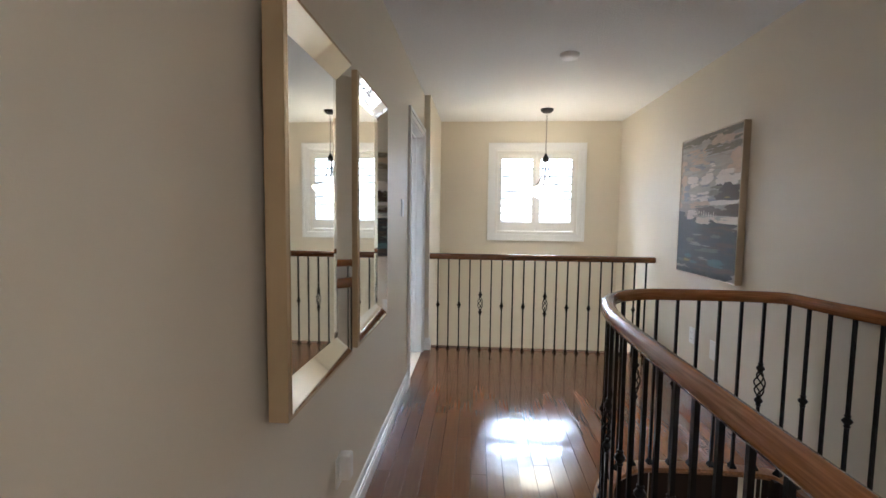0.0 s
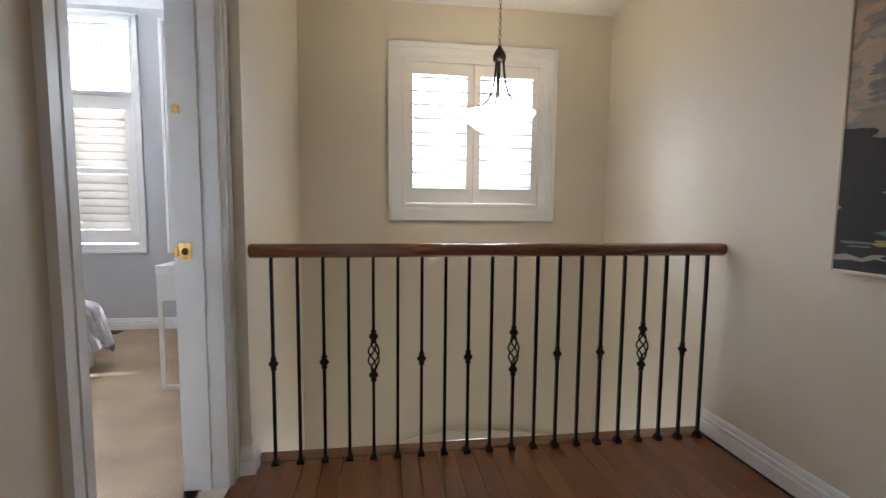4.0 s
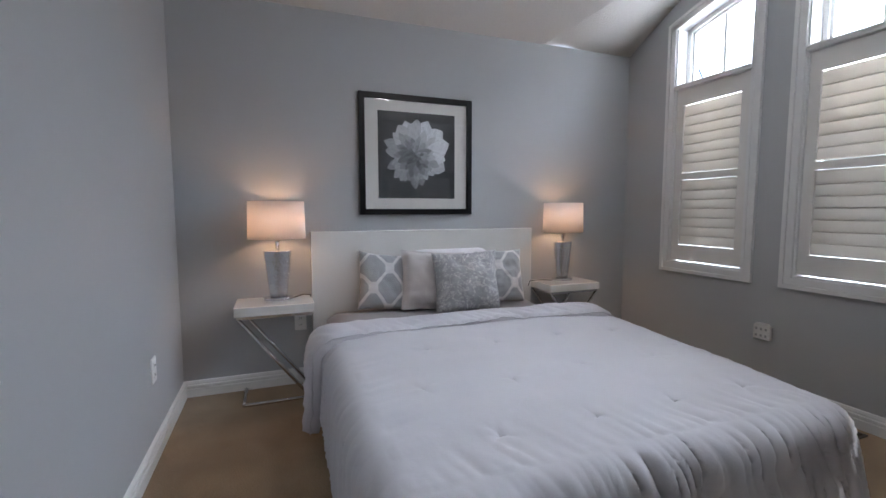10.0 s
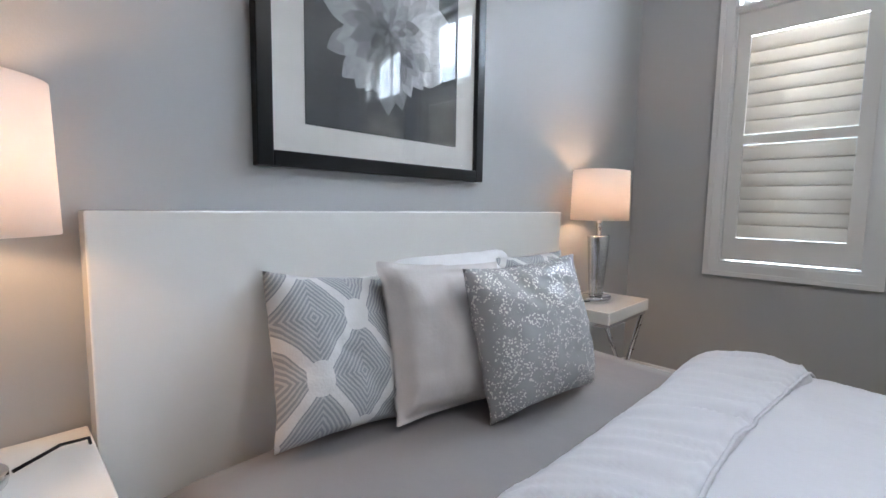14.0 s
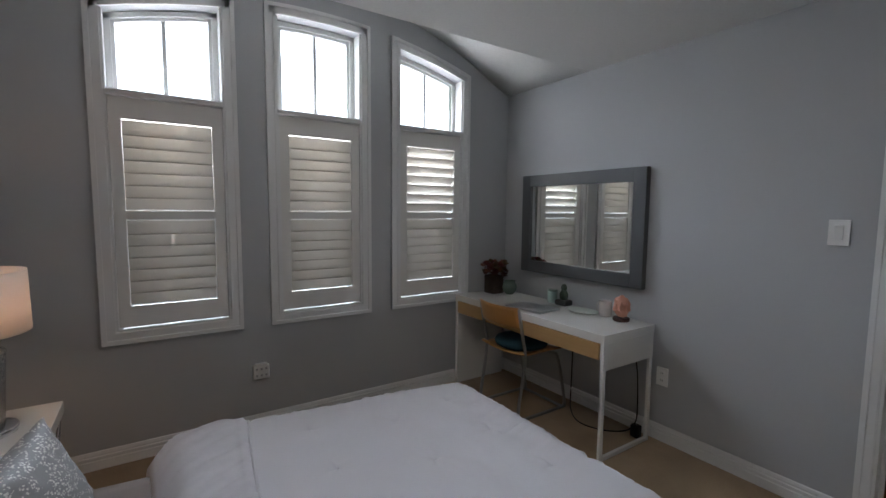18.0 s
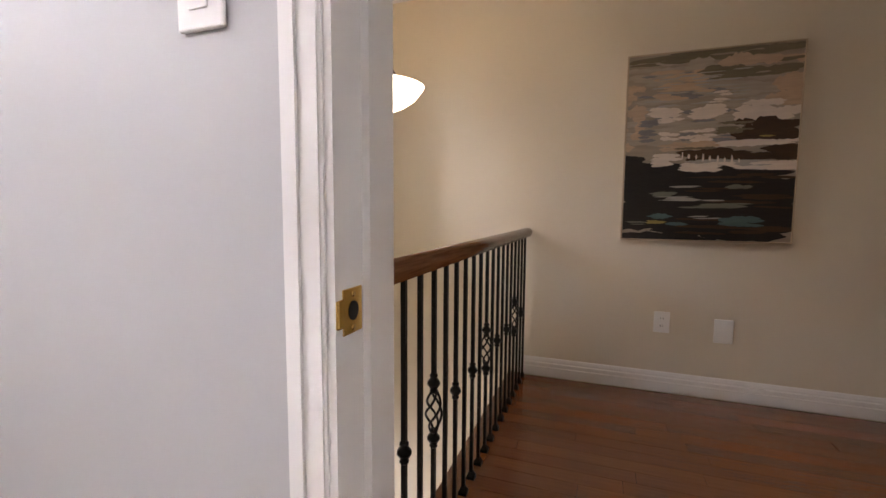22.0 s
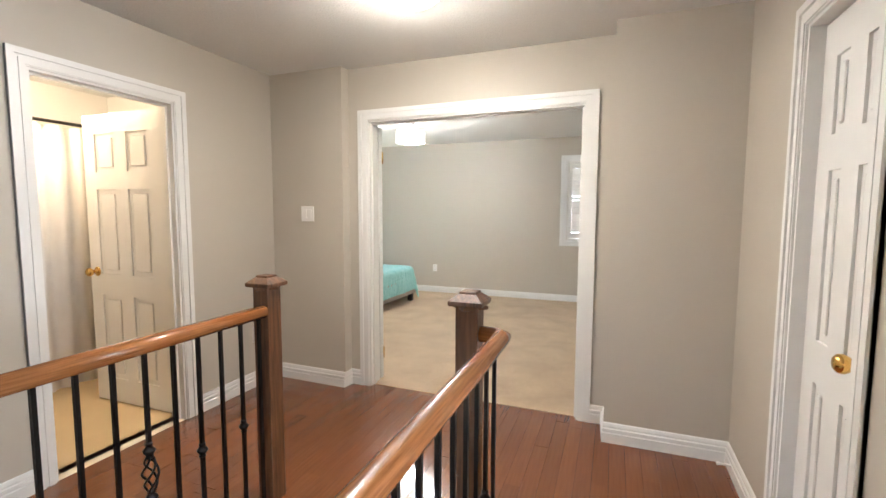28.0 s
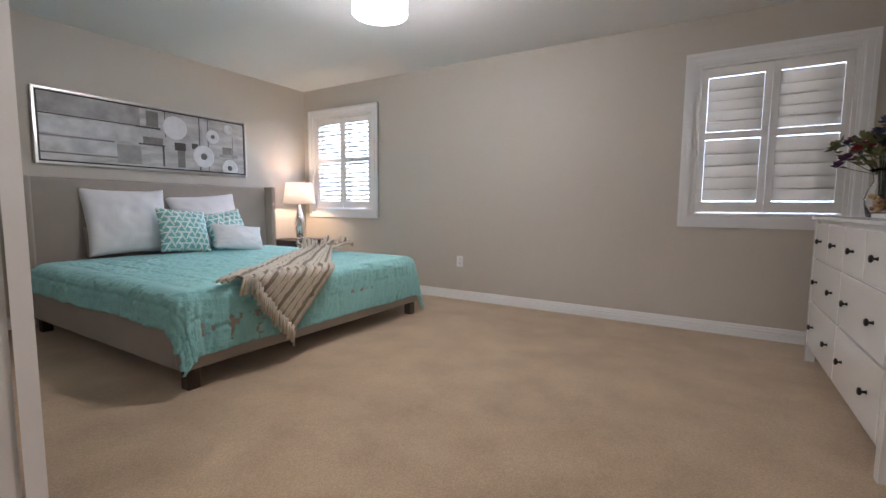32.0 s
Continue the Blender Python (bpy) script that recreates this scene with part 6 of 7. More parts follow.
def flush_lamp(x, y, r, label, glow):
    th = thing("ceiling_lamp", label, "ceiling lamp", pose(x, y, H))
    part("pan", lathe([(r * 0.88, -0.026), (r * 0.90, -0.018), (r * 0.90, -0.001), (r * 0.85, 0)], seg=40), WHITE, th, "white ceiling pan")
    part("diffuser", lathe([(0.004, -0.088), (r * 0.5, -0.082), (r * 0.85, -0.064), (r * 0.97, -0.045), (r * 0.98, -0.024)], seg=40), glow, th, "lit opal glass diffuser")
    part("band", ring_bm([(r * 1.0, -0.034), (r * 1.0, -0.024)]), CHROME, th, "chrome band")
    return th


OPAL = mat("lit_opal_glass", (0.9, 0.88, 0.82), 0.4, emit=((1.0, 0.92, 0.80), 3.5))
flush_lamp(1.19, -1.40, 0.165, "round flush ceiling lamp with a lit opal diffuser", OPAL)
flush_lamp(-2.28, 5.15, 0.165, "round flush ceiling lamp with a lit opal diffuser", OPAL)
sd = thing("smoke_detector", "white round smoke detector on the hall ceiling", "smoke detector", pose(0.69, 3.43, H))
part("body", lathe([(0.03, -0.032), (0.055, -0.030), (0.064, -0.020), (0.066, -0.001), (0.06, 0)], seg=30), PLATE, sd)


def floor_vent(m, w, d, label, material):
    th = thing("floor_vent", label, "floor vent", m)
    bm = bmesh.new()
    for x0, x1, y0, y1 in ((-w / 2, w / 2, -d / 2, -d / 2 + 0.014), (-w / 2, w / 2, d / 2 - 0.014, d / 2), (-w / 2, -w / 2 + 0.014, -d / 2 + 0.014, d / 2 - 0.014), (w / 2 - 0.014, w / 2, -d / 2 + 0.014, d / 2 - 0.014)):
        box(bm, x0, x1, y0, y1, 0.001, 0.008)
    part("frame", bm, material, th)
    n = int(w / 0.018)
    for i in range(1, n):
        x = -w / 2 + 0.014 + (w - 0.028) * i / n
        part("slat", bx(x - 0.003, x + 0.003, -d / 2 + 0.014, d / 2 - 0.014, 0.001, 0.0065), material, th)
    part("bar", bx(-w / 2 + 0.014, w / 2 - 0.014, -0.004, 0.004, 0.001, 0.0068), material, th)
    # flat dark sheet in place of the duct's shade
    part("duct", bx(-w / 2 + 0.014, w / 2 - 0.014, -d / 2 + 0.014, d / 2 - 0.014, 0.0002, 0.001), HOLE_SHADE, th, "dark sheet painted as the shaded duct")
    return th


floor_vent(pose(-0.30, -0.85, 0.0, 0, 0, 90), 0.30, 0.15, "brown slotted metal floor vent beside the closet", mat("brown_vent_metal", (0.12, 0.055, 0.028), 0.4, 0.4))
floor_vent(pose(-2.26, 6.74, 0.0), 0.26, 0.10, "dark bronze slotted floor vent under the windows", mat("dark_vent_metal", (0.06, 0.05, 0.04), 0.4, 0.5))
ds = thing("door_stop", "white sprung door stop on the baseboard", "door stop", pose(-0.374, -2.02, 0.06))
part("spring", bar([(0, 0, 0), (0.055, 0, 0)], 0.006, 8), PLATE, ds)
part("tip", bar([(0.055, 0, 0), (0.068, 0, 0)], 0.009, 8), PLATE, ds)


# ---- things on the desk ----
DZ = 0.756
lp = thing("laptop", "closed silver laptop lying on the desk", "laptop", pose(-1.02, 6.10, DZ, 0, 0, 96))
ALU = mat("silver_aluminium", (0.55, 0.56, 0.57), 0.35, 0.9)
part("base", bx(-0.16, 0.16, -0.11, 0.11, 0.0, 0.009, bevel=0.004), ALU, lp)
part("lid", bx(-0.16, 0.16, -0.11, 0.11, 0.0095, 0.015, bevel=0.003), ALU, lp)
part("emblem", lathe([(0.001, 0.015), (0.013, 0.015), (0.013, 0.0154), (0.001, 0.0155)], seg=18), PLATE, lp, "pale round emblem")
WICK = mat("dark_wicker", (0.05, 0.028, 0.018), 0.8, bump=0.8, bscale=90)
bk = thing("planter_box", "dark wicker planter holding dried flowers", "planter", pose(-0.86, 6.715, DZ))
bm = bmesh.new()
for x0, x1, y0, y1 in ((-0.055, -0.047, -0.055, 0.055), (0.047, 0.055, -0.055, 0.055), (-0.047, 0.047, -0.055, -0.047), (-0.047, 0.047, 0.047, 0.055)):
    box(bm, x0, x1, y0, y1, 0, 0.15)
box(bm, -0.047, 0.047, -0.047, 0.047, 0, 0.10)
part("body", bm, WICK, bk)
for i in range(7):
    z = 0.012 + 0.02 * i
    part("band", bar([(-0.057, -0.057, z), (0.057, -0.057, z), (0.057, 0.057, z), (-0.057, 0.057, z)], 0.005, 6, True), WICK, bk)
random.seed(21)
RED = [mat("dried_petal_%d" % i, c, 0.85) for i, c in enumerate(((0.16, 0.035, 0.03), (0.10, 0.02, 0.02), (0.24, 0.10, 0.06), (0.12, 0.075, 0.03)))]


def blossom(parent, x, y, z, r, material, n=9, name="blossom"):
    bm = bmesh.new()
    for k in range(n):
        a, e = random.uniform(0, 6.28), random.uniform(-0.3, 1.3)
        d = Vector((math.cos(a) * math.cos(e), math.sin(a) * math.cos(e), math.sin(e)))
        s = Vector((-math.sin(a), math.cos(a), 0))
        c = Vector((x, y, z))
        u = d.cross(s)
        w = r * 0.42
        vs = [bm.verts.new(c + p) for p in (Vector((0, 0, 0)), d * r * 0.55 + s * w + u * r * 0.12, d * r, d * r * 0.55 - s * w + u * r * 0.12, d * r * 0.5 - u * r * 0.1)]
        bm.faces.new((vs[0], vs[1], vs[4]))
        bm.faces.new((vs[1], vs[2], vs[4]))
        bm.faces.new((vs[2], vs[3], vs[4]))
        bm.faces.new((vs[3], vs[0], vs[4]))
    part(name, bm, material, parent)


for i in range(44):
    blossom(bk, random.uniform(-0.09, 0.08), random.uniform(-0.13, 0.07), random.uniform(0.16, 0.255), random.uniform(0.028, 0.048), random.choice(RED))
for i in range(8):
    a = random.uniform(0, 6.28)
    part("stalk", bar([(0.02 * math.cos(a), 0.02 * math.sin(a), 0.10), (0.04 * math.cos(a), 0.04 * math.sin(a), 0.18)], 0.0025, 5), RED[3], bk)
solid("glass_bowl", lathe([(0.03, 0), (0.036, 0.004), (0.055, 0.03), (0.062, 0.06), (0.052, 0.09), (0.044, 0.10), (0.050, 0.112), (0.046, 0.112), (0.040, 0.10), (0.048, 0.088), (0.056, 0.06), (0.03, 0.01), (0.002, 0.01)], seg=28), mat("green_ribbed_glass", (0.16, 0.22, 0.18), 0.12, col2=(0.10, 0.15, 0.12), scale=30), "rounded green ribbed glass bowl on the desk", "bowl", at=pose(-0.785, 6.60, DZ))
can = thing("candle_jar", "pale green jar candle on the desk", "candle", pose(-0.735, 6.17, DZ))
part("jar", lathe([(0.034, 0), (0.037, 0.003), (0.038, 0.085), (0.036, 0.088)], seg=24), mat("pale_green_ceramic", (0.30, 0.40, 0.36), 0.3), can)
part("lid", lathe([(0.038, 0.088), (0.039, 0.092), (0.039, 0.100), (0.036, 0.102)], seg=24), mat("grey_green_lid", (0.22, 0.28, 0.25), 0.4), can)
cac = thing("cactus_ornament", "small dark green cactus in a dark pot", "ornament", pose(-0.74, 6.055, DZ))
part("pot", bx(-0.045, 0.045, -0.05, 0.05, 0, 0.04, bevel=0.01), mat("dark_clay", (0.03, 0.03, 0.028), 0.6), cac)
CAC = mat("cactus_green", (0.030, 0.05, 0.03), 0.7, bump=0.6, bscale=200)
part("stem", lathe([(0.018, 0.04), (0.03, 0.055), (0.032, 0.085), (0.022, 0.105), (0.016, 0.112)], seg=14), CAC, cac)
part("head", lathe([(0.014, 0.11), (0.022, 0.12), (0.022, 0.14), (0.012, 0.155), (0.002, 0.158)], seg=14), CAC, cac)
solid("shallow_dish", lathe([(0.05, 0), (0.075, 0.004), (0.085, 0.012), (0.080, 0.012), (0.06, 0.007), (0.002, 0.006)], seg=30, sy=1.35), mat("pale_green_glaze", (0.55, 0.60, 0.54), 0.3), "pale green oval dish on the desk", "dish", at=pose(-0.80, 5.83, DZ))
mug = thing("mug", "white marbled mug on the desk", "mug", pose(-0.765, 5.675, DZ))
MARB = mat("marbled_ceramic", (0.72, 0.69, 0.66), 0.25, col2=(0.45, 0.42, 0.40), scale=18)
part("cup", lathe([(0.034, 0), (0.040, 0.004), (0.042, 0.10), (0.040, 0.102), (0.037, 0.10), (0.035, 0.012), (0.002, 0.01)], seg=28), MARB, mug)
part("handle", bar(rounded([(0, 0.040, 0.08), (0, 0.068, 0.078), (0, 0.068, 0.03), (0, 0.040, 0.028)]), 0.005, 8), MARB, mug)
salt = thing("salt_lamp", "pink rock salt lamp on a dark wooden base", "salt lamp", pose(-0.785, 5.54, DZ))
bm = bmesh.new()
bmesh.ops.create_icosphere(bm, subdivisions=3, radius=1)
for v in bm.verts:
    k = 0.92 + 0.30 * noise.noise(v.co * 2.3) + 0.16 * noise.noise(v.co * 6)
    v.co = Vector((v.co.x * 0.052 * k, v.co.y * 0.052 * k, 0.095 + v.co.z * 0.074 * k))
part("rock", bm, mat("pink_salt", (0.62, 0.25, 0.16), 0.45, col2=(0.70, 0.38, 0.28), scale=16, bump=0.4, bscale=50), salt, "rough pink salt rock")
part("base", lathe([(0.048, 0), (0.052, 0.004), (0.052, 0.018), (0.046, 0.022)], seg=24), mat("dark_base_wood", (0.06, 0.018, 0.012), 0.4), salt)
solid("power_cable", bar(rounded([(-0.70, 5.50, 0.60), (-0.69, 5.47, 0.45), (-0.70, 5.45, 0.25), (-0.72, 5.44, 0.06), (-0.80, 5.55, 0.006), (-0.90, 5.75, 0.006), (-0.78, 5.93, 0.006), (-0.69, 6.0, 0.10), (-0.685, 6.0, 0.42)], passes=3), 0.0045, 6), BLACK, "black power cord looping under the desk", "cord")
solid("cord_plug", bx(-0.74, -0.69, 5.415, 5.475, 0.0, 0.085, bevel=0.012), BLACK, "black power brick on the carpet", "adapter")

# ---- main bedroom: bed ----
TAUPE = mat("taupe_upholstery", (0.36, 0.31, 0.265), 0.9, col2=(0.32, 0.275, 0.235), scale=6, bump=0.5, bscale=320, sheen=0.2)
WENGE = mat("dark_wood", (0.028, 0.017, 0.013), 0.4)
mb = thing("upholstered_bed", "king bed in taupe upholstery with a winged headboard", "bed")
part("headboard", bx(5.345, 5.455, -5.67, -3.50, 0.10, 1.22, bevel=0.025, seg=3), TAUPE, mb)
for y0, y1 in ((-3.505, -3.45), (-5.725, -5.67)):
    part("wing", bx(5.23, 5.455, y0, y1, 0.10, 1.22, bevel=0.02, seg=3), TAUPE, mb)
part("side_rail", bx(3.17, 5.345, -3.52, -3.45, 0.115, 0.375, bevel=0.018, seg=3), TAUPE, mb)
part("side_rail", bx(3.17, 5.345, -5.63, -5.56, 0.115, 0.375, bevel=0.018, seg=3), TAUPE, mb)
part("foot_rail", bx(3.10, 3.17, -5.63, -3.45, 0.115, 0.375, bevel=0.018, seg=3), TAUPE, mb)
part("deck", bx(3.17, 5.345, -5.56, -3.52, 0.20, 0.33), TAUPE, mb)
for x in (3.15, 5.2):
    for y in (-3.52, -5.56):
        part("leg", bx(x - 0.035, x + 0.035, y - 0.035, y + 0.035, 0, 0.12, bevel=0.004), WENGE, mb)
smooth(solid("mattress", soft_box(3.175, 5.33, -5.55, -3.53, 0.332, 0.525, 0.05), WPILL, "white mattress on the upholstered bed", "mattress"))
AQUA = mat("aqua_quilt_cotton", (0.33, 0.645, 0.63), 0.85, col2=(0.265, 0.56, 0.55), scale=5, bump=1.0, bscale=75, sheen=0.2)


def patches(s, t):
    s += 0.05 * math.floor(t / 0.17 + 0.3) % 0.11
    a, b = math.floor(s / 0.19), math.floor(t / 0.17)
    k = (s / 0.027) % 1 if (a + b) % 2 else (t / 0.027) % 1
    u, v = (s / 0.19) % 1, (t / 0.17) % 1
    seam = min(u, v, 1 - u, 1 - v)
    return 0.006 * math.sin(math.pi * k) - (0.006 if seam < 0.05 else 0) + 0.007 * noise.noise(Vector((s * 30, t * 30, 3))) + 0.007 * noise.noise(Vector((s * 9, t * 9, 6)))


q = comforter("quilt", 3.19, 5.13, -5.54, -3.53, 0.545, (0.40, 0, 0.36, 0.25), AQUA, "aqua patchwork quilt spread over the bed", 3, fold=0.022, nx=230, ny=230, puff=0.008, quilt=patches, category="quilt")
KNIT = mat("oatmeal_knit", (0.66, 0.60, 0.49), 0.95, col2=(0.46, 0.40, 0.30), scale=30, bump=1.0, bscale=60, stretch=(1, 1, 1))
bm = bmesh.new()
rows = []
A, B = Vector((4.22, -5.48)), Vector((2.98, -3.92))
D = (B - A).normalized()
NRM = Vector((-D.y, D.x)) * -1
NRM = NRM if NRM.x < 0 else -NRM


def drape(x, y, lift):
    o = max(0.0, 3.125 - x)
    return Vector((x if o == 0 else 3.125 - min(o, 0.05) - 0.045, y, 0.575 + lift - max(0, o - 0.03)))


ns, nt = 46, 44
for i in range(ns + 1):
    s = i / ns
    c = A + (B - A) * s
    knot = math.exp(-(s / 0.13) ** 2)
    w = 0.16 + 0.42 * s ** 0.8 + 0.42 * knot
    row = []
    for j in range(nt + 1):
        t = j / nt - 0.42
        p = c + NRM * (w * t) + D * 0.05 * noise.noise(Vector((t * 3, s * 2, 1)))
        lift = 0.012 + 0.16 * knot * abs(noise.noise(Vector((t * 6, s * 22, 8)))) + 0.030 * (1 - s) * abs(math.sin(t * 9)) + 0.013 * math.sin(j * 2.1) + 0.006 * math.sin(i * 2.4 + j) + 0.02 * noise.noise(Vector((s * 6, t * 5, 3)))
        row.append(bm.verts.new(drape(p.x, p.y, max(0.006, lift))))
    rows.append(row)
ends = [v.co.copy() for v in rows[-1]]
for a, b in zip(rows, rows[1:]):
    for j in range(nt):
        f = bm.faces.new((a[j], b[j], b[j + 1], a[j + 1]))
        f.smooth, f.material_index = True, int(j % 4 == 0)
throw = thing("throw_blanket", "fringed oatmeal knitted throw across the quilt", "blanket")
cl = part("cloth", bm, KNIT, throw)
cl.data.materials.append(mat("brown_knit_stripe", (0.25, 0.21, 0.155), 0.95, bump=1.0, bscale=60))
cl.modifiers.new("thickness", "SOLIDIFY").thickness = 0.012
random.seed(5)
for k in range(0, nt + 1):
    p = ends[k]
    dz = -0.10 if p.x < 3.12 else -0.012
    q2 = p + Vector((D.x * 0.08 if dz > -0.05 else -0.01, D.y * (0.11 if dz > -0.05 else 0.03), dz)) + Vector((0, random.uniform(-0.015, 0.015), 0))
    part("fringe", bar([p, (p + q2) / 2 + Vector((random.uniform(-0.006, 0.006), 0, 0.004)), q2], 0.0085, 6), KNIT, throw)
STAR = pattern_mat("aqua_star_cotton", "star", (0.20, 0.47, 0.45), (0.74, 0.80, 0.76), 17.0)
pillow("pillow", 0.70, 0.62, 0.21, WPILL, "large white square pillow against the headboard", pose(5.17, -4.17, 0.555, -18, 0, -90), seed=11)
pillow("pillow", 0.72, 0.58, 0.21, WPILL, "large white square pillow against the headboard", pose(5.17, -4.92, 0.555, -17, -4, -90), seed=12)
pillow("cushion", 0.46, 0.44, 0.16, STAR, "aqua and white patterned cushion among the pillows", pose(4.94, -4.50, 0.555, -22, 5, -93), "cushion", seed=13)
pillow("cushion", 0.44, 0.42, 0.16, STAR, "aqua and white patterned cushion among the pillows", pose(4.99, -5.02, 0.555, -24, -8, -88), "cushion", seed=14)
pillow("cushion", 0.52, 0.28, 0.14, WPILL, "small white oblong cushion at the front", pose(4.76, -4.93, 0.56, -30, 7, -97), "cushion", seed=15)
pillow("pillow", 0.30, 0.26, 0.18, TAUPE, "taupe pillow tucked behind the white pillow", pose(5.25, -3.98, 0.555, -10, 0, -90), seed=16)
ns_ = thing("bedside_table", "dark wood bedside table beside the upholstered bed", "nightstand", pose(5.19, -6.04, 0))
part("top", bx(-0.24, 0.24, -0.26, 0.26, 0.555, 0.585, bevel=0.004), WENGE, ns_)
part("body", bx(-0.22, 0.24, -0.24, 0.24, 0.10, 0.555, bevel=0.003), WENGE, ns_)
for z in (0.12, 0.345):
    part("drawer_front", bx(-0.232, -0.22, -0.225, 0.225, z, z + 0.19, bevel=0.003), WENGE, ns_)
for x in (-0.19, 0.2):
    for y in (-0.21, 0.21):
        part("leg", bx(x - 0.02, x + 0.02, y - 0.02, y + 0.02, 0, 0.10), WENGE, ns_)
ml = thing("table_lamp", "mirrored glass table lamp with a glowing white shade", "lamp", pose(5.19, -6.04, 0.586))
part("base", lathe([(0.07, 0), (0.072, 0.006), (0.07, 0.02), (0.045, 0.03)], seg=30), CHROME, ml)
part("body", lathe([(0.042, 0.03), (0.045, 0.06), (0.062, 0.13), (0.066, 0.19), (0.056, 0.27), (0.034, 0.35), (0.022, 0.40), (0.018, 0.43)], seg=12), mat("mercury_glass", (0.7, 0.7, 0.68), 0.12, 0.9, bump=0.2, bscale=40), ml, "mirrored glass body")
sh = part("shade", ring_bm([(0.195, 0.44), (0.155, 0.70)]), SHADE, ml, "white tapered fabric shade")
sh.modifiers.new("thickness", "SOLIDIFY").thickness = 0.002
bu = part("bulb", lathe([(0.012, 0.50), (0.028, 0.55), (0.030, 0.58), (0.022, 0.61), (0.002, 0.62)], seg=16), MATS["lit_bulb"], ml, "lit frosted bulb")
bu.visible_shadow = False

# long abstract panel over the bed
ap = thing("wall_art", "long abstract grey painting with silver discs in silver frame", "painting", pose(5.48, -4.55, 1.33, 0, 0, -90))
SILV = mat("silver_frame", (0.62, 0.60, 0.56), 0.3, 0.7)
picture_frame(ap, None, 1.90, 0.62, 0.022, 0.045, SILV)
part("inner_edge", bx(-0.928, 0.928, -0.030, -0.004, 0.022, 0.598), BLACK, ap, "black inner edge")
part("canvas", bx(-0.912, 0.912, -0.036, -0.030, 0.036, 0.584), mat("silver_grey_ground", (0.60, 0.585, 0.58), 0.4, 0.15, col2=(0.30, 0.28, 0.275), scale=5, bump=1.0, bscale=45, stretch=(1, 1, 3), contrast=2.2), ap, "scraped silver grey canvas")
BLK = [mat("art_block_%d" % i, c, 0.45, 0.15, col2=tuple(v * k for v in c), scale=9, bump=1.0, bscale=60, contrast=2.2) for i, (c, k) in enumerate((((0.60, 0.60, 0.61), 0.6), ((0.24, 0.225, 0.21), 0.5), ((0.075, 0.068, 0.06), 0.5), ((0.38, 0.37, 0.365), 0.55)))]
# blocks across the canvas: start, end, top, bottom as shares of its size, tone
for a, b, c, d, k in ((0.0, 0.41, 0.0, 0.30, 3), (0.0, 0.40, 0.305, 0.325, 2), (0.0, 0.46, 0.35, 0.60, 0), (0.02, 0.30, 0.66, 0.86, 0), (0.0, 0.29, 0.62, 0.645, 1), (0.0, 0.31, 0.875, 0.90, 1), (0.44, 0.50, 0.03, 0.30, 1), (0.39, 0.51, 0.305, 0.335, 2), (0.30, 0.41, 0.66, 0.97, 3), (0.42, 0.52, 0.48, 0.60, 1), (0.40, 0.53, 0.60, 0.625, 2), (0.515, 0.525, 0.62, 0.97, 2), (0.58, 0.64, 0.52, 0.66, 2), (0.595, 0.635, 0.66, 0.97, 1), (0.675, 0.71, 0.50, 0.60, 2), (0.532, 0.536, 0.0, 0.45, 2), (0.718, 0.724, 0.0, 1.0, 2), (0.735, 0.765, 0.06, 0.98, 0), (0.77, 0.774, 0.02, 1.0, 2), (0.86, 0.92, 0.50, 0.66, 1), (0.925, 0.928, 0.28, 0.72, 2), (0.84, 0.96, 0.64, 0.70, 3)):
    part("paint_block", bx(-0.912 + 1.824 * a, -0.912 + 1.824 * b, -0.0385 - 0.0002 * k, -0.0362, 0.584 - 0.548 * d, 0.584 - 0.548 * c, bevel=0.0012, seg=1), BLK[k], ap)
LEAF = mat("silver_leaf_disc", (0.80, 0.80, 0.82), 0.35, 0.15, col2=(0.62, 0.62, 0.63), scale=18, bump=0.5, bscale=60)
for x, z, r, hub in ((0.155, 0.44, 0.115, 0), (0.545, 0.405, 0.072, 1), (0.725, 0.505, 0.052, 0), (0.44, 0.185, 0.115, 1), (0.735, 0.085, 0.092, 1)):
    rows = [(0.002, 0.008)]
    for i in range(7):
        rr = r * (i + 1) / 7
        rows += [(rr - r * 0.085, 0.009), (rr - r * 0.03, 0.003), (rr, 0.009)]
    rows += [(r, 0.0)]
    bm = lathe(rows[::-1], seg=40)
    if z < r + 0.036:
        bmesh.ops.bisect_plane(bm, geom=bm.verts[:] + bm.edges[:] + bm.faces[:], plane_co=(0, -(z - 0.037), 0), plane_no=(0, -1, 0), clear_outer=True)
    bmesh.ops.transform(bm, matrix=pose(x, -0.0365, z, 90, 0, 0), verts=bm.verts[:])
    d = part("disc", bm, LEAF, ap, "ringed pale silver disc")
    if hub:
        bm = lathe([(r * 0.30, 0.0), (r * 0.30, 0.0105), (0.002, 0.0115)], seg=24)
        bmesh.ops.transform(bm, matrix=pose(x, -0.0365, z, 90, 0, 0), verts=bm.verts[:])
        part("hub", bm, BLK[1], d, "scraped dark hub")

# ---- main bedroom: dresser and what stands on it ----
dr = thing("dresser", "white eight drawer dresser with dark knobs", "dresser")
part("top", bx(-0.322, 0.205, -6.005, -4.375, 0.945, 0.965, bevel=0.004), LAQ, dr)
part("carcass", bx(-0.312, 0.172, -5.985, -4.395, 0.10, 0.945, bevel=0.002), LAQ, dr)
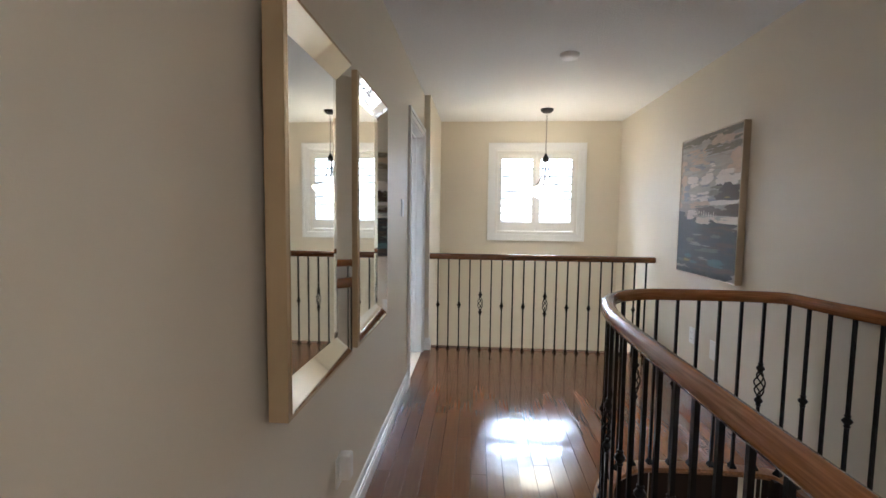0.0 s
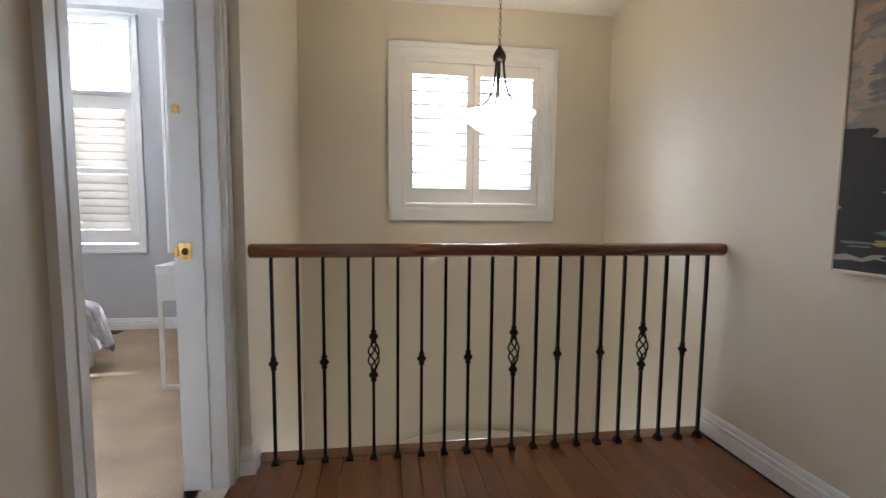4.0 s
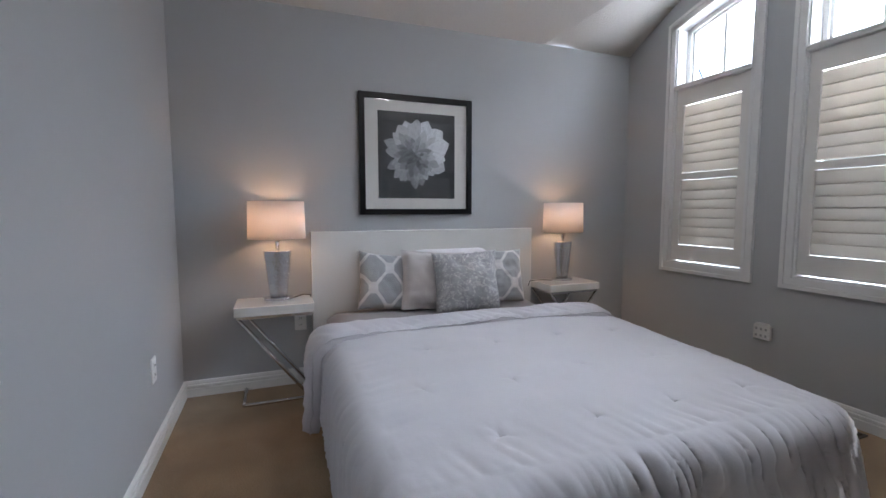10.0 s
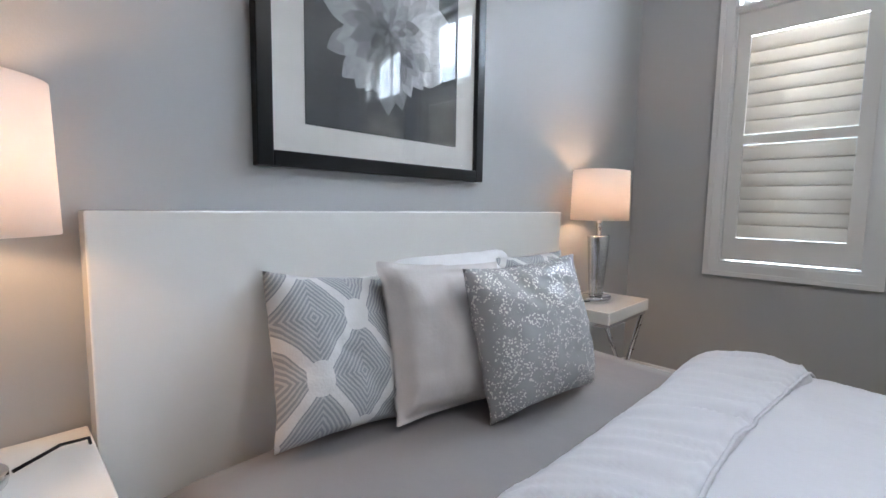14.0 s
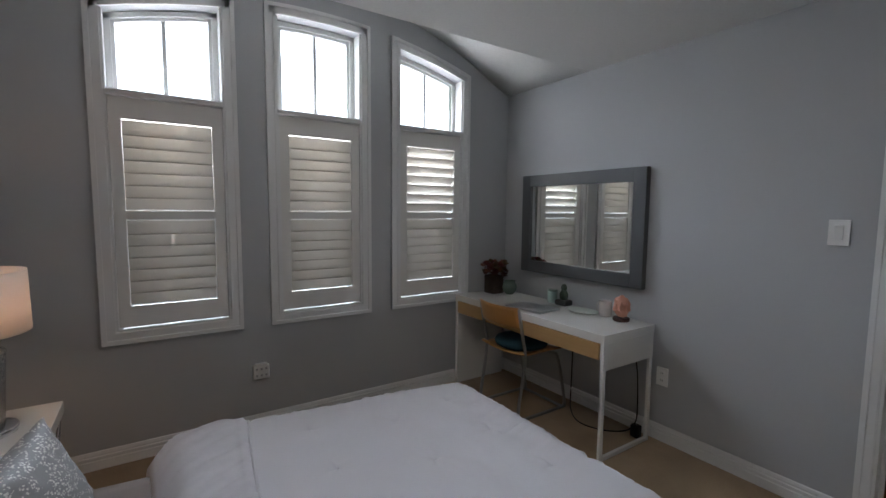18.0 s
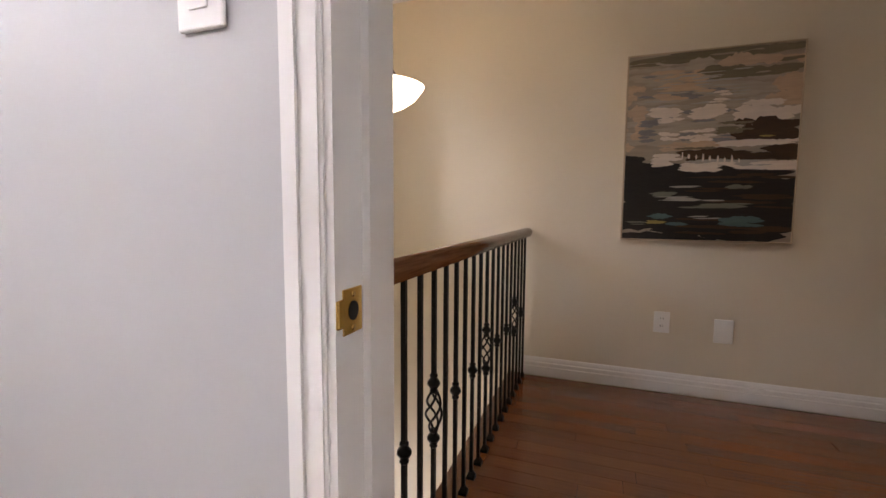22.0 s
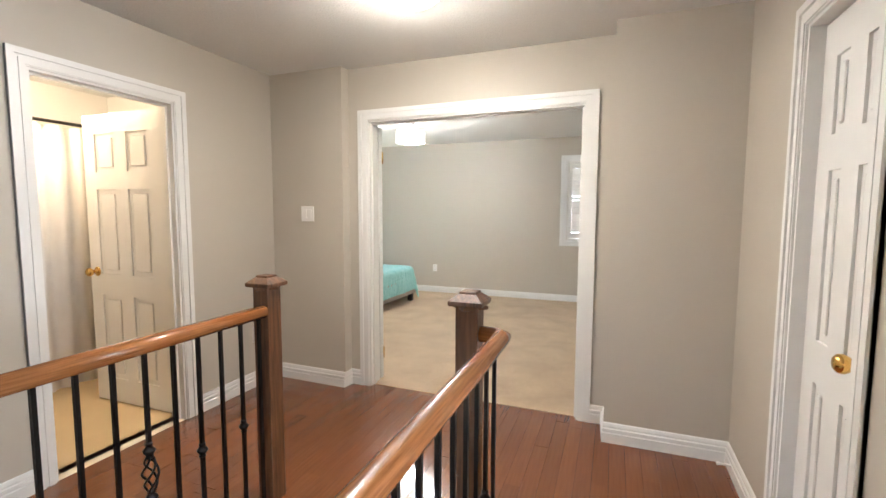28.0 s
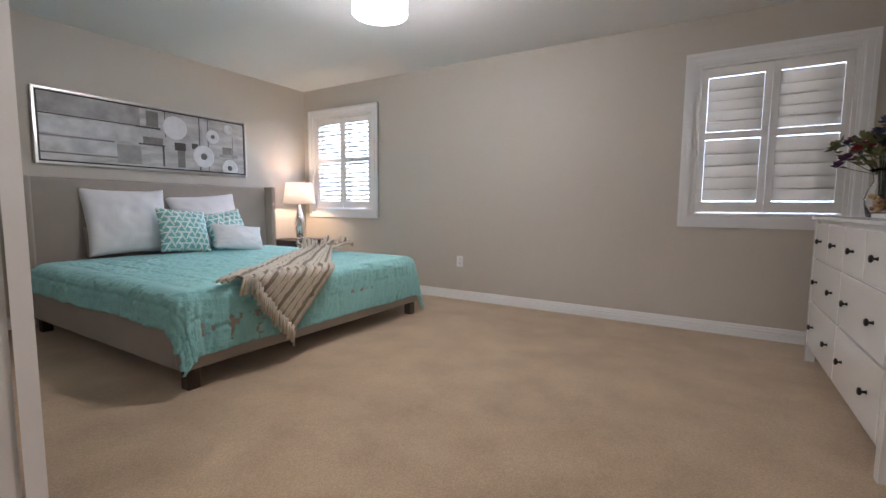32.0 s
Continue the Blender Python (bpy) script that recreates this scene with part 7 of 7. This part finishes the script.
for y0, y1 in ((-5.99, -5.94), (-4.44, -4.39)):
    for x0, x1 in ((0.135, 0.186), (-0.315, -0.265)):
        part("leg", bx(x0, x1, y0, y1, 0, 0.945, bevel=0.003), LAQ, dr)
    part("side_panel", bx(-0.265, 0.135, y0 + 0.004, y1 - 0.004, 0.06, 0.945, bevel=0.002), LAQ, dr)
KNOBM = mat("dark_bronze_knob", (0.02, 0.015, 0.012), 0.4, 0.5)
Y0, Y1 = -5.93, -4.45


def drawer(y0, y1, z0, z1, knobs):
    d = part("drawer", bx(0.172, 0.187, y0 + 0.004, y1 - 0.004, z0 + 0.004, z1 - 0.004, bevel=0.003), LAQ, dr)
    for k in knobs:
        bm = lathe([(0.009, 0), (0.006, 0.006), (0.006, 0.014), (0.015, 0.018), (0.017, 0.024), (0.012, 0.029), (0.001, 0.030)], seg=16)
        part("knob", bm, KNOBM, d, "dark bronze knob", at=pose(0.187, y0 + (y1 - y0) * k, (z0 + z1) / 2, 0, 90, 0))


wd = (Y1 - Y0) / 4
for i in range(4):
    drawer(Y0 + wd * i, Y0 + wd * (i + 1), 0.70, 0.925, (0.5,))
for i in range(2):
    for z0, z1 in ((0.42, 0.695), (0.125, 0.415)):
        drawer(Y0 + 2 * wd * i, Y0 + 2 * wd * (i + 1), z0, z1, (0.22, 0.78))
vs_ = thing("flower_vase", "glass vase with fabric flowers and potpourri on the dresser", "vase", pose(-0.05, -5.70, 0.966))
vg = part("vase", lathe([(0.05, 0), (0.058, 0.006), (0.068, 0.05), (0.075, 0.10), (0.062, 0.16), (0.040, 0.21), (0.046, 0.25), (0.062, 0.275), (0.058, 0.275), (0.040, 0.245), (0.035, 0.21), (0.055, 0.155), (0.068, 0.10), (0.05, 0.012), (0.002, 0.012)], seg=30), GLASS, vs_, "clear waisted glass vase")
vg.visible_shadow = False
random.seed(8)
POT = [mat("potpourri_%d" % i, c, 0.7) for i, c in enumerate(((0.40, 0.20, 0.07), (0.22, 0.08, 0.03), (0.50, 0.33, 0.12)))]
for i in range(26):
    a, r = random.uniform(0, 6.28), random.uniform(0, 0.045)
    bm = bmesh.new()
    bmesh.ops.create_icosphere(bm, subdivisions=1, radius=random.uniform(0.012, 0.02), matrix=Matrix.Translation((r * math.cos(a), r * math.sin(a), random.uniform(0.03, 0.12))))
    part("potpourri", bm, random.choice(POT), vs_)
STEMM = mat("dark_stem", (0.03, 0.05, 0.02), 0.7)
FLW = [mat("silk_petal_%d" % i, c, 0.8) for i, c in enumerate(((0.05, 0.04, 0.10), (0.22, 0.03, 0.04), (0.36, 0.13, 0.07), (0.11, 0.04, 0.10), (0.05, 0.07, 0.13)))]
LEAFM = mat("silk_leaf", (0.11, 0.14, 0.05), 0.7, col2=(0.17, 0.15, 0.06), scale=20)
for i in range(30):
    a, r = random.uniform(0, 6.28), random.uniform(0.02, 0.20)
    z = 0.52 - 0.9 * r * r * 4 + random.uniform(-0.10, 0.03)
    part("stem", bar([(0.01 * math.cos(a), 0.01 * math.sin(a), 0.06), (0.02 * math.cos(a), 0.02 * math.sin(a), 0.24), (r * math.cos(a), r * math.sin(a), z)], 0.0025, 5), STEMM, vs_)
    blossom(vs_, r * math.cos(a), r * math.sin(a), z, random.uniform(0.035, 0.055), random.choice(FLW), n=12)
for i in range(34):
    a, r = random.uniform(0, 6.28), random.uniform(0.08, 0.25)
    blossom(vs_, r * math.cos(a), r * math.sin(a), random.uniform(0.28, 0.44), random.uniform(0.05, 0.075), LEAFM, n=3, name="leaf")
bm = bmesh.new()
turned(bm, [(0.06, 0), (0.07, 0.012), (0.068, 0.03), (0.045, 0.045), (0.05, 0.06), (0.058, 0.09), (0.052, 0.12), (0.026, 0.14), (0.024, 0.15), (0.036, 0.168), (0.038, 0.19), (0.028, 0.212), (0.014, 0.222), (0.010, 0.235), (0.002, 0.24)], seg=26)
solid("statuette", bm, mat("silvered_resin", (0.45, 0.43, 0.40), 0.22, 0.9, col2=(0.2, 0.19, 0.17), scale=25, bump=0.5, bscale=60), "small silvered seated statuette on the dresser", "statuette", at=pose(-0.10, -5.28, 0.986))
tr = thing("tray", "white oblong tray on the dresser", "tray", pose(-0.08, -5.05, 0.966))
part("base", bx(-0.12, 0.12, -0.40, 0.34, 0, 0.012, bevel=0.003), LAQ, tr)
for x0, x1, y0, y1 in ((-0.12, -0.11, -0.40, 0.34), (0.11, 0.12, -0.40, 0.34), (-0.11, 0.11, -0.40, -0.39), (-0.11, 0.11, 0.33, 0.34)):
    part("rim", bx(x0, x1, y0, y1, 0.012, 0.022), LAQ, tr)
solid("candle_bowl", lathe([(0.035, 0), (0.05, 0.004), (0.055, 0.05), (0.07, 0.07), (0.085, 0.10), (0.06, 0.13), (0.03, 0.14), (0.002, 0.142)], seg=24), LAQ, "white lidded bowl standing on the tray", "bowl", at=pose(-0.09, -4.98, 0.98))
dm = thing("dresser_mirror", "white framed mirror hung above the dresser", "mirror", pose(-0.33, -4.72, 1.08, 0, 0, 90))
for x0, x1, z0, z1 in ((-0.50, -0.42, 0, 0.78), (0.42, 0.50, 0, 0.78), (-0.42, 0.42, 0, 0.08), (-0.42, 0.42, 0.70, 0.78)):
    part("frame", bx(x0, x1, -0.03, 0, z0, z1, bevel=0.008), WHITE, dm)
part("mirror_glass", bx(-0.425, 0.425, -0.016, -0.008, 0.075, 0.705), MIRROR, dm, "clear mirror glass")

# drum lamp
dl = thing("drum_lamp", "white drum ceiling lamp on a short chrome stem", "ceiling lamp", pose(2.68, -4.58, HM - H))
part("canopy", lathe([(0.06, 2.43), (0.065, 2.435), (0.065, 2.449), (0.05, 2.45)], seg=28), CHROME, dl)
part("stem", bar([(0, 0, 2.30), (0, 0, 2.435)], 0.008, 8), CHROME, dl)
part("drum", ring_bm([(0.178, 2.195), (0.178, 2.335)]), mat("lit_drum_fabric", (0.9, 0.87, 0.8), 0.7, emit=((1.0, 0.90, 0.76), 2.6)), dl, "lit white fabric drum")
part("diffuser", lathe([(0.002, 2.196), (0.172, 2.196), (0.172, 2.200), (0.002, 2.200)], seg=36), MATS["lit_drum_fabric"], dl, "lit lower diffuser")
for k in range(3):
    a = radians(120 * k + 30)
    part("clip", bx(-0.006, 0.006, -0.004, 0.004, 2.20, 2.335), CHROME, dl, at=pose(0.181 * math.cos(a), 0.181 * math.sin(a), 0, 0, 0, 120 * k + 120))
part("finial", lathe([(0.002, 2.178), (0.010, 2.182), (0.012, 2.190), (0.004, 2.196)], seg=12), CHROME, dl)

# ---- bathroom glimpse ----
cur = thing("shower_curtain", "pale shower curtain on a dark rod in the bathroom", "curtain")
part("rod", bar([(3.95, -2.29, 2.0), (3.95, 0.39, 2.0)], 0.012, 8), BRONZE, cur)
bm = bmesh.new()
rows = [[bm.verts.new((3.95 + 0.02 * math.sin(y * 46), y, z)) for y in [-2.28 + 2.0 * j / 120 for j in range(121)]] for z in (0.08, 1.0, 1.97)]
for a, b in zip(rows, rows[1:]):
    for j in range(120):
        bm.faces.new((a[j], a[j + 1], b[j + 1], b[j])).smooth = True
c2 = part("cloth", bm, mat("pale_curtain_cloth", (0.72, 0.70, 0.68), 0.8, col2=(0.62, 0.60, 0.58), scale=12), cur)
c2.modifiers.new("thickness", "SOLIDIFY").thickness = 0.003


# ---- hardwood planks ----
random.seed(9)
PW = 0.0825
plank_mesh = {}


def plank(x, y0, y1):
    l = round(y1 - y0, 2)
    if l < 0.012:
        return
    key = (round(PW, 4), l)
    if key not in plank_mesh:
        bm = bx(-PW / 2 + 0.0003, PW / 2 - 0.0003, 0.0003, l - 0.0003, -0.012, 0)
        bmesh.ops.bevel(bm, geom=[e for e in bm.edges if all(v.co.z > -0.001 for v in e.verts)], offset=0.0007, segments=1, affect="EDGES")
        plank_mesh[key] = mesh_of(bm, "plank", PLANK)
    child("plank", plank_mesh[key], hall_floor, pose(x, y0, random.uniform(-0.0004, 0)))


x = -0.52 + PW / 2
while x < 2.90:
    spans = []
    if x < 0.59:
        spans.append((-2.45, 4.55))
    else:
        spans.append((-2.45, -0.955))
        if x < 1.74:
            spans.append((edge_y(x) + 0.02, 4.55))
        elif x > 1.79:
            spans.append((-0.955, 0.98))
    for a, b in spans:
        y = a - random.uniform(0, 0.7)
        while y < b:
            l = random.choice((0.55, 0.75, 0.95, 1.15, 1.35))
            s, t = max(a, y), min(b, y + l)
            plank(x, s, t)
            y += l
    x += PW
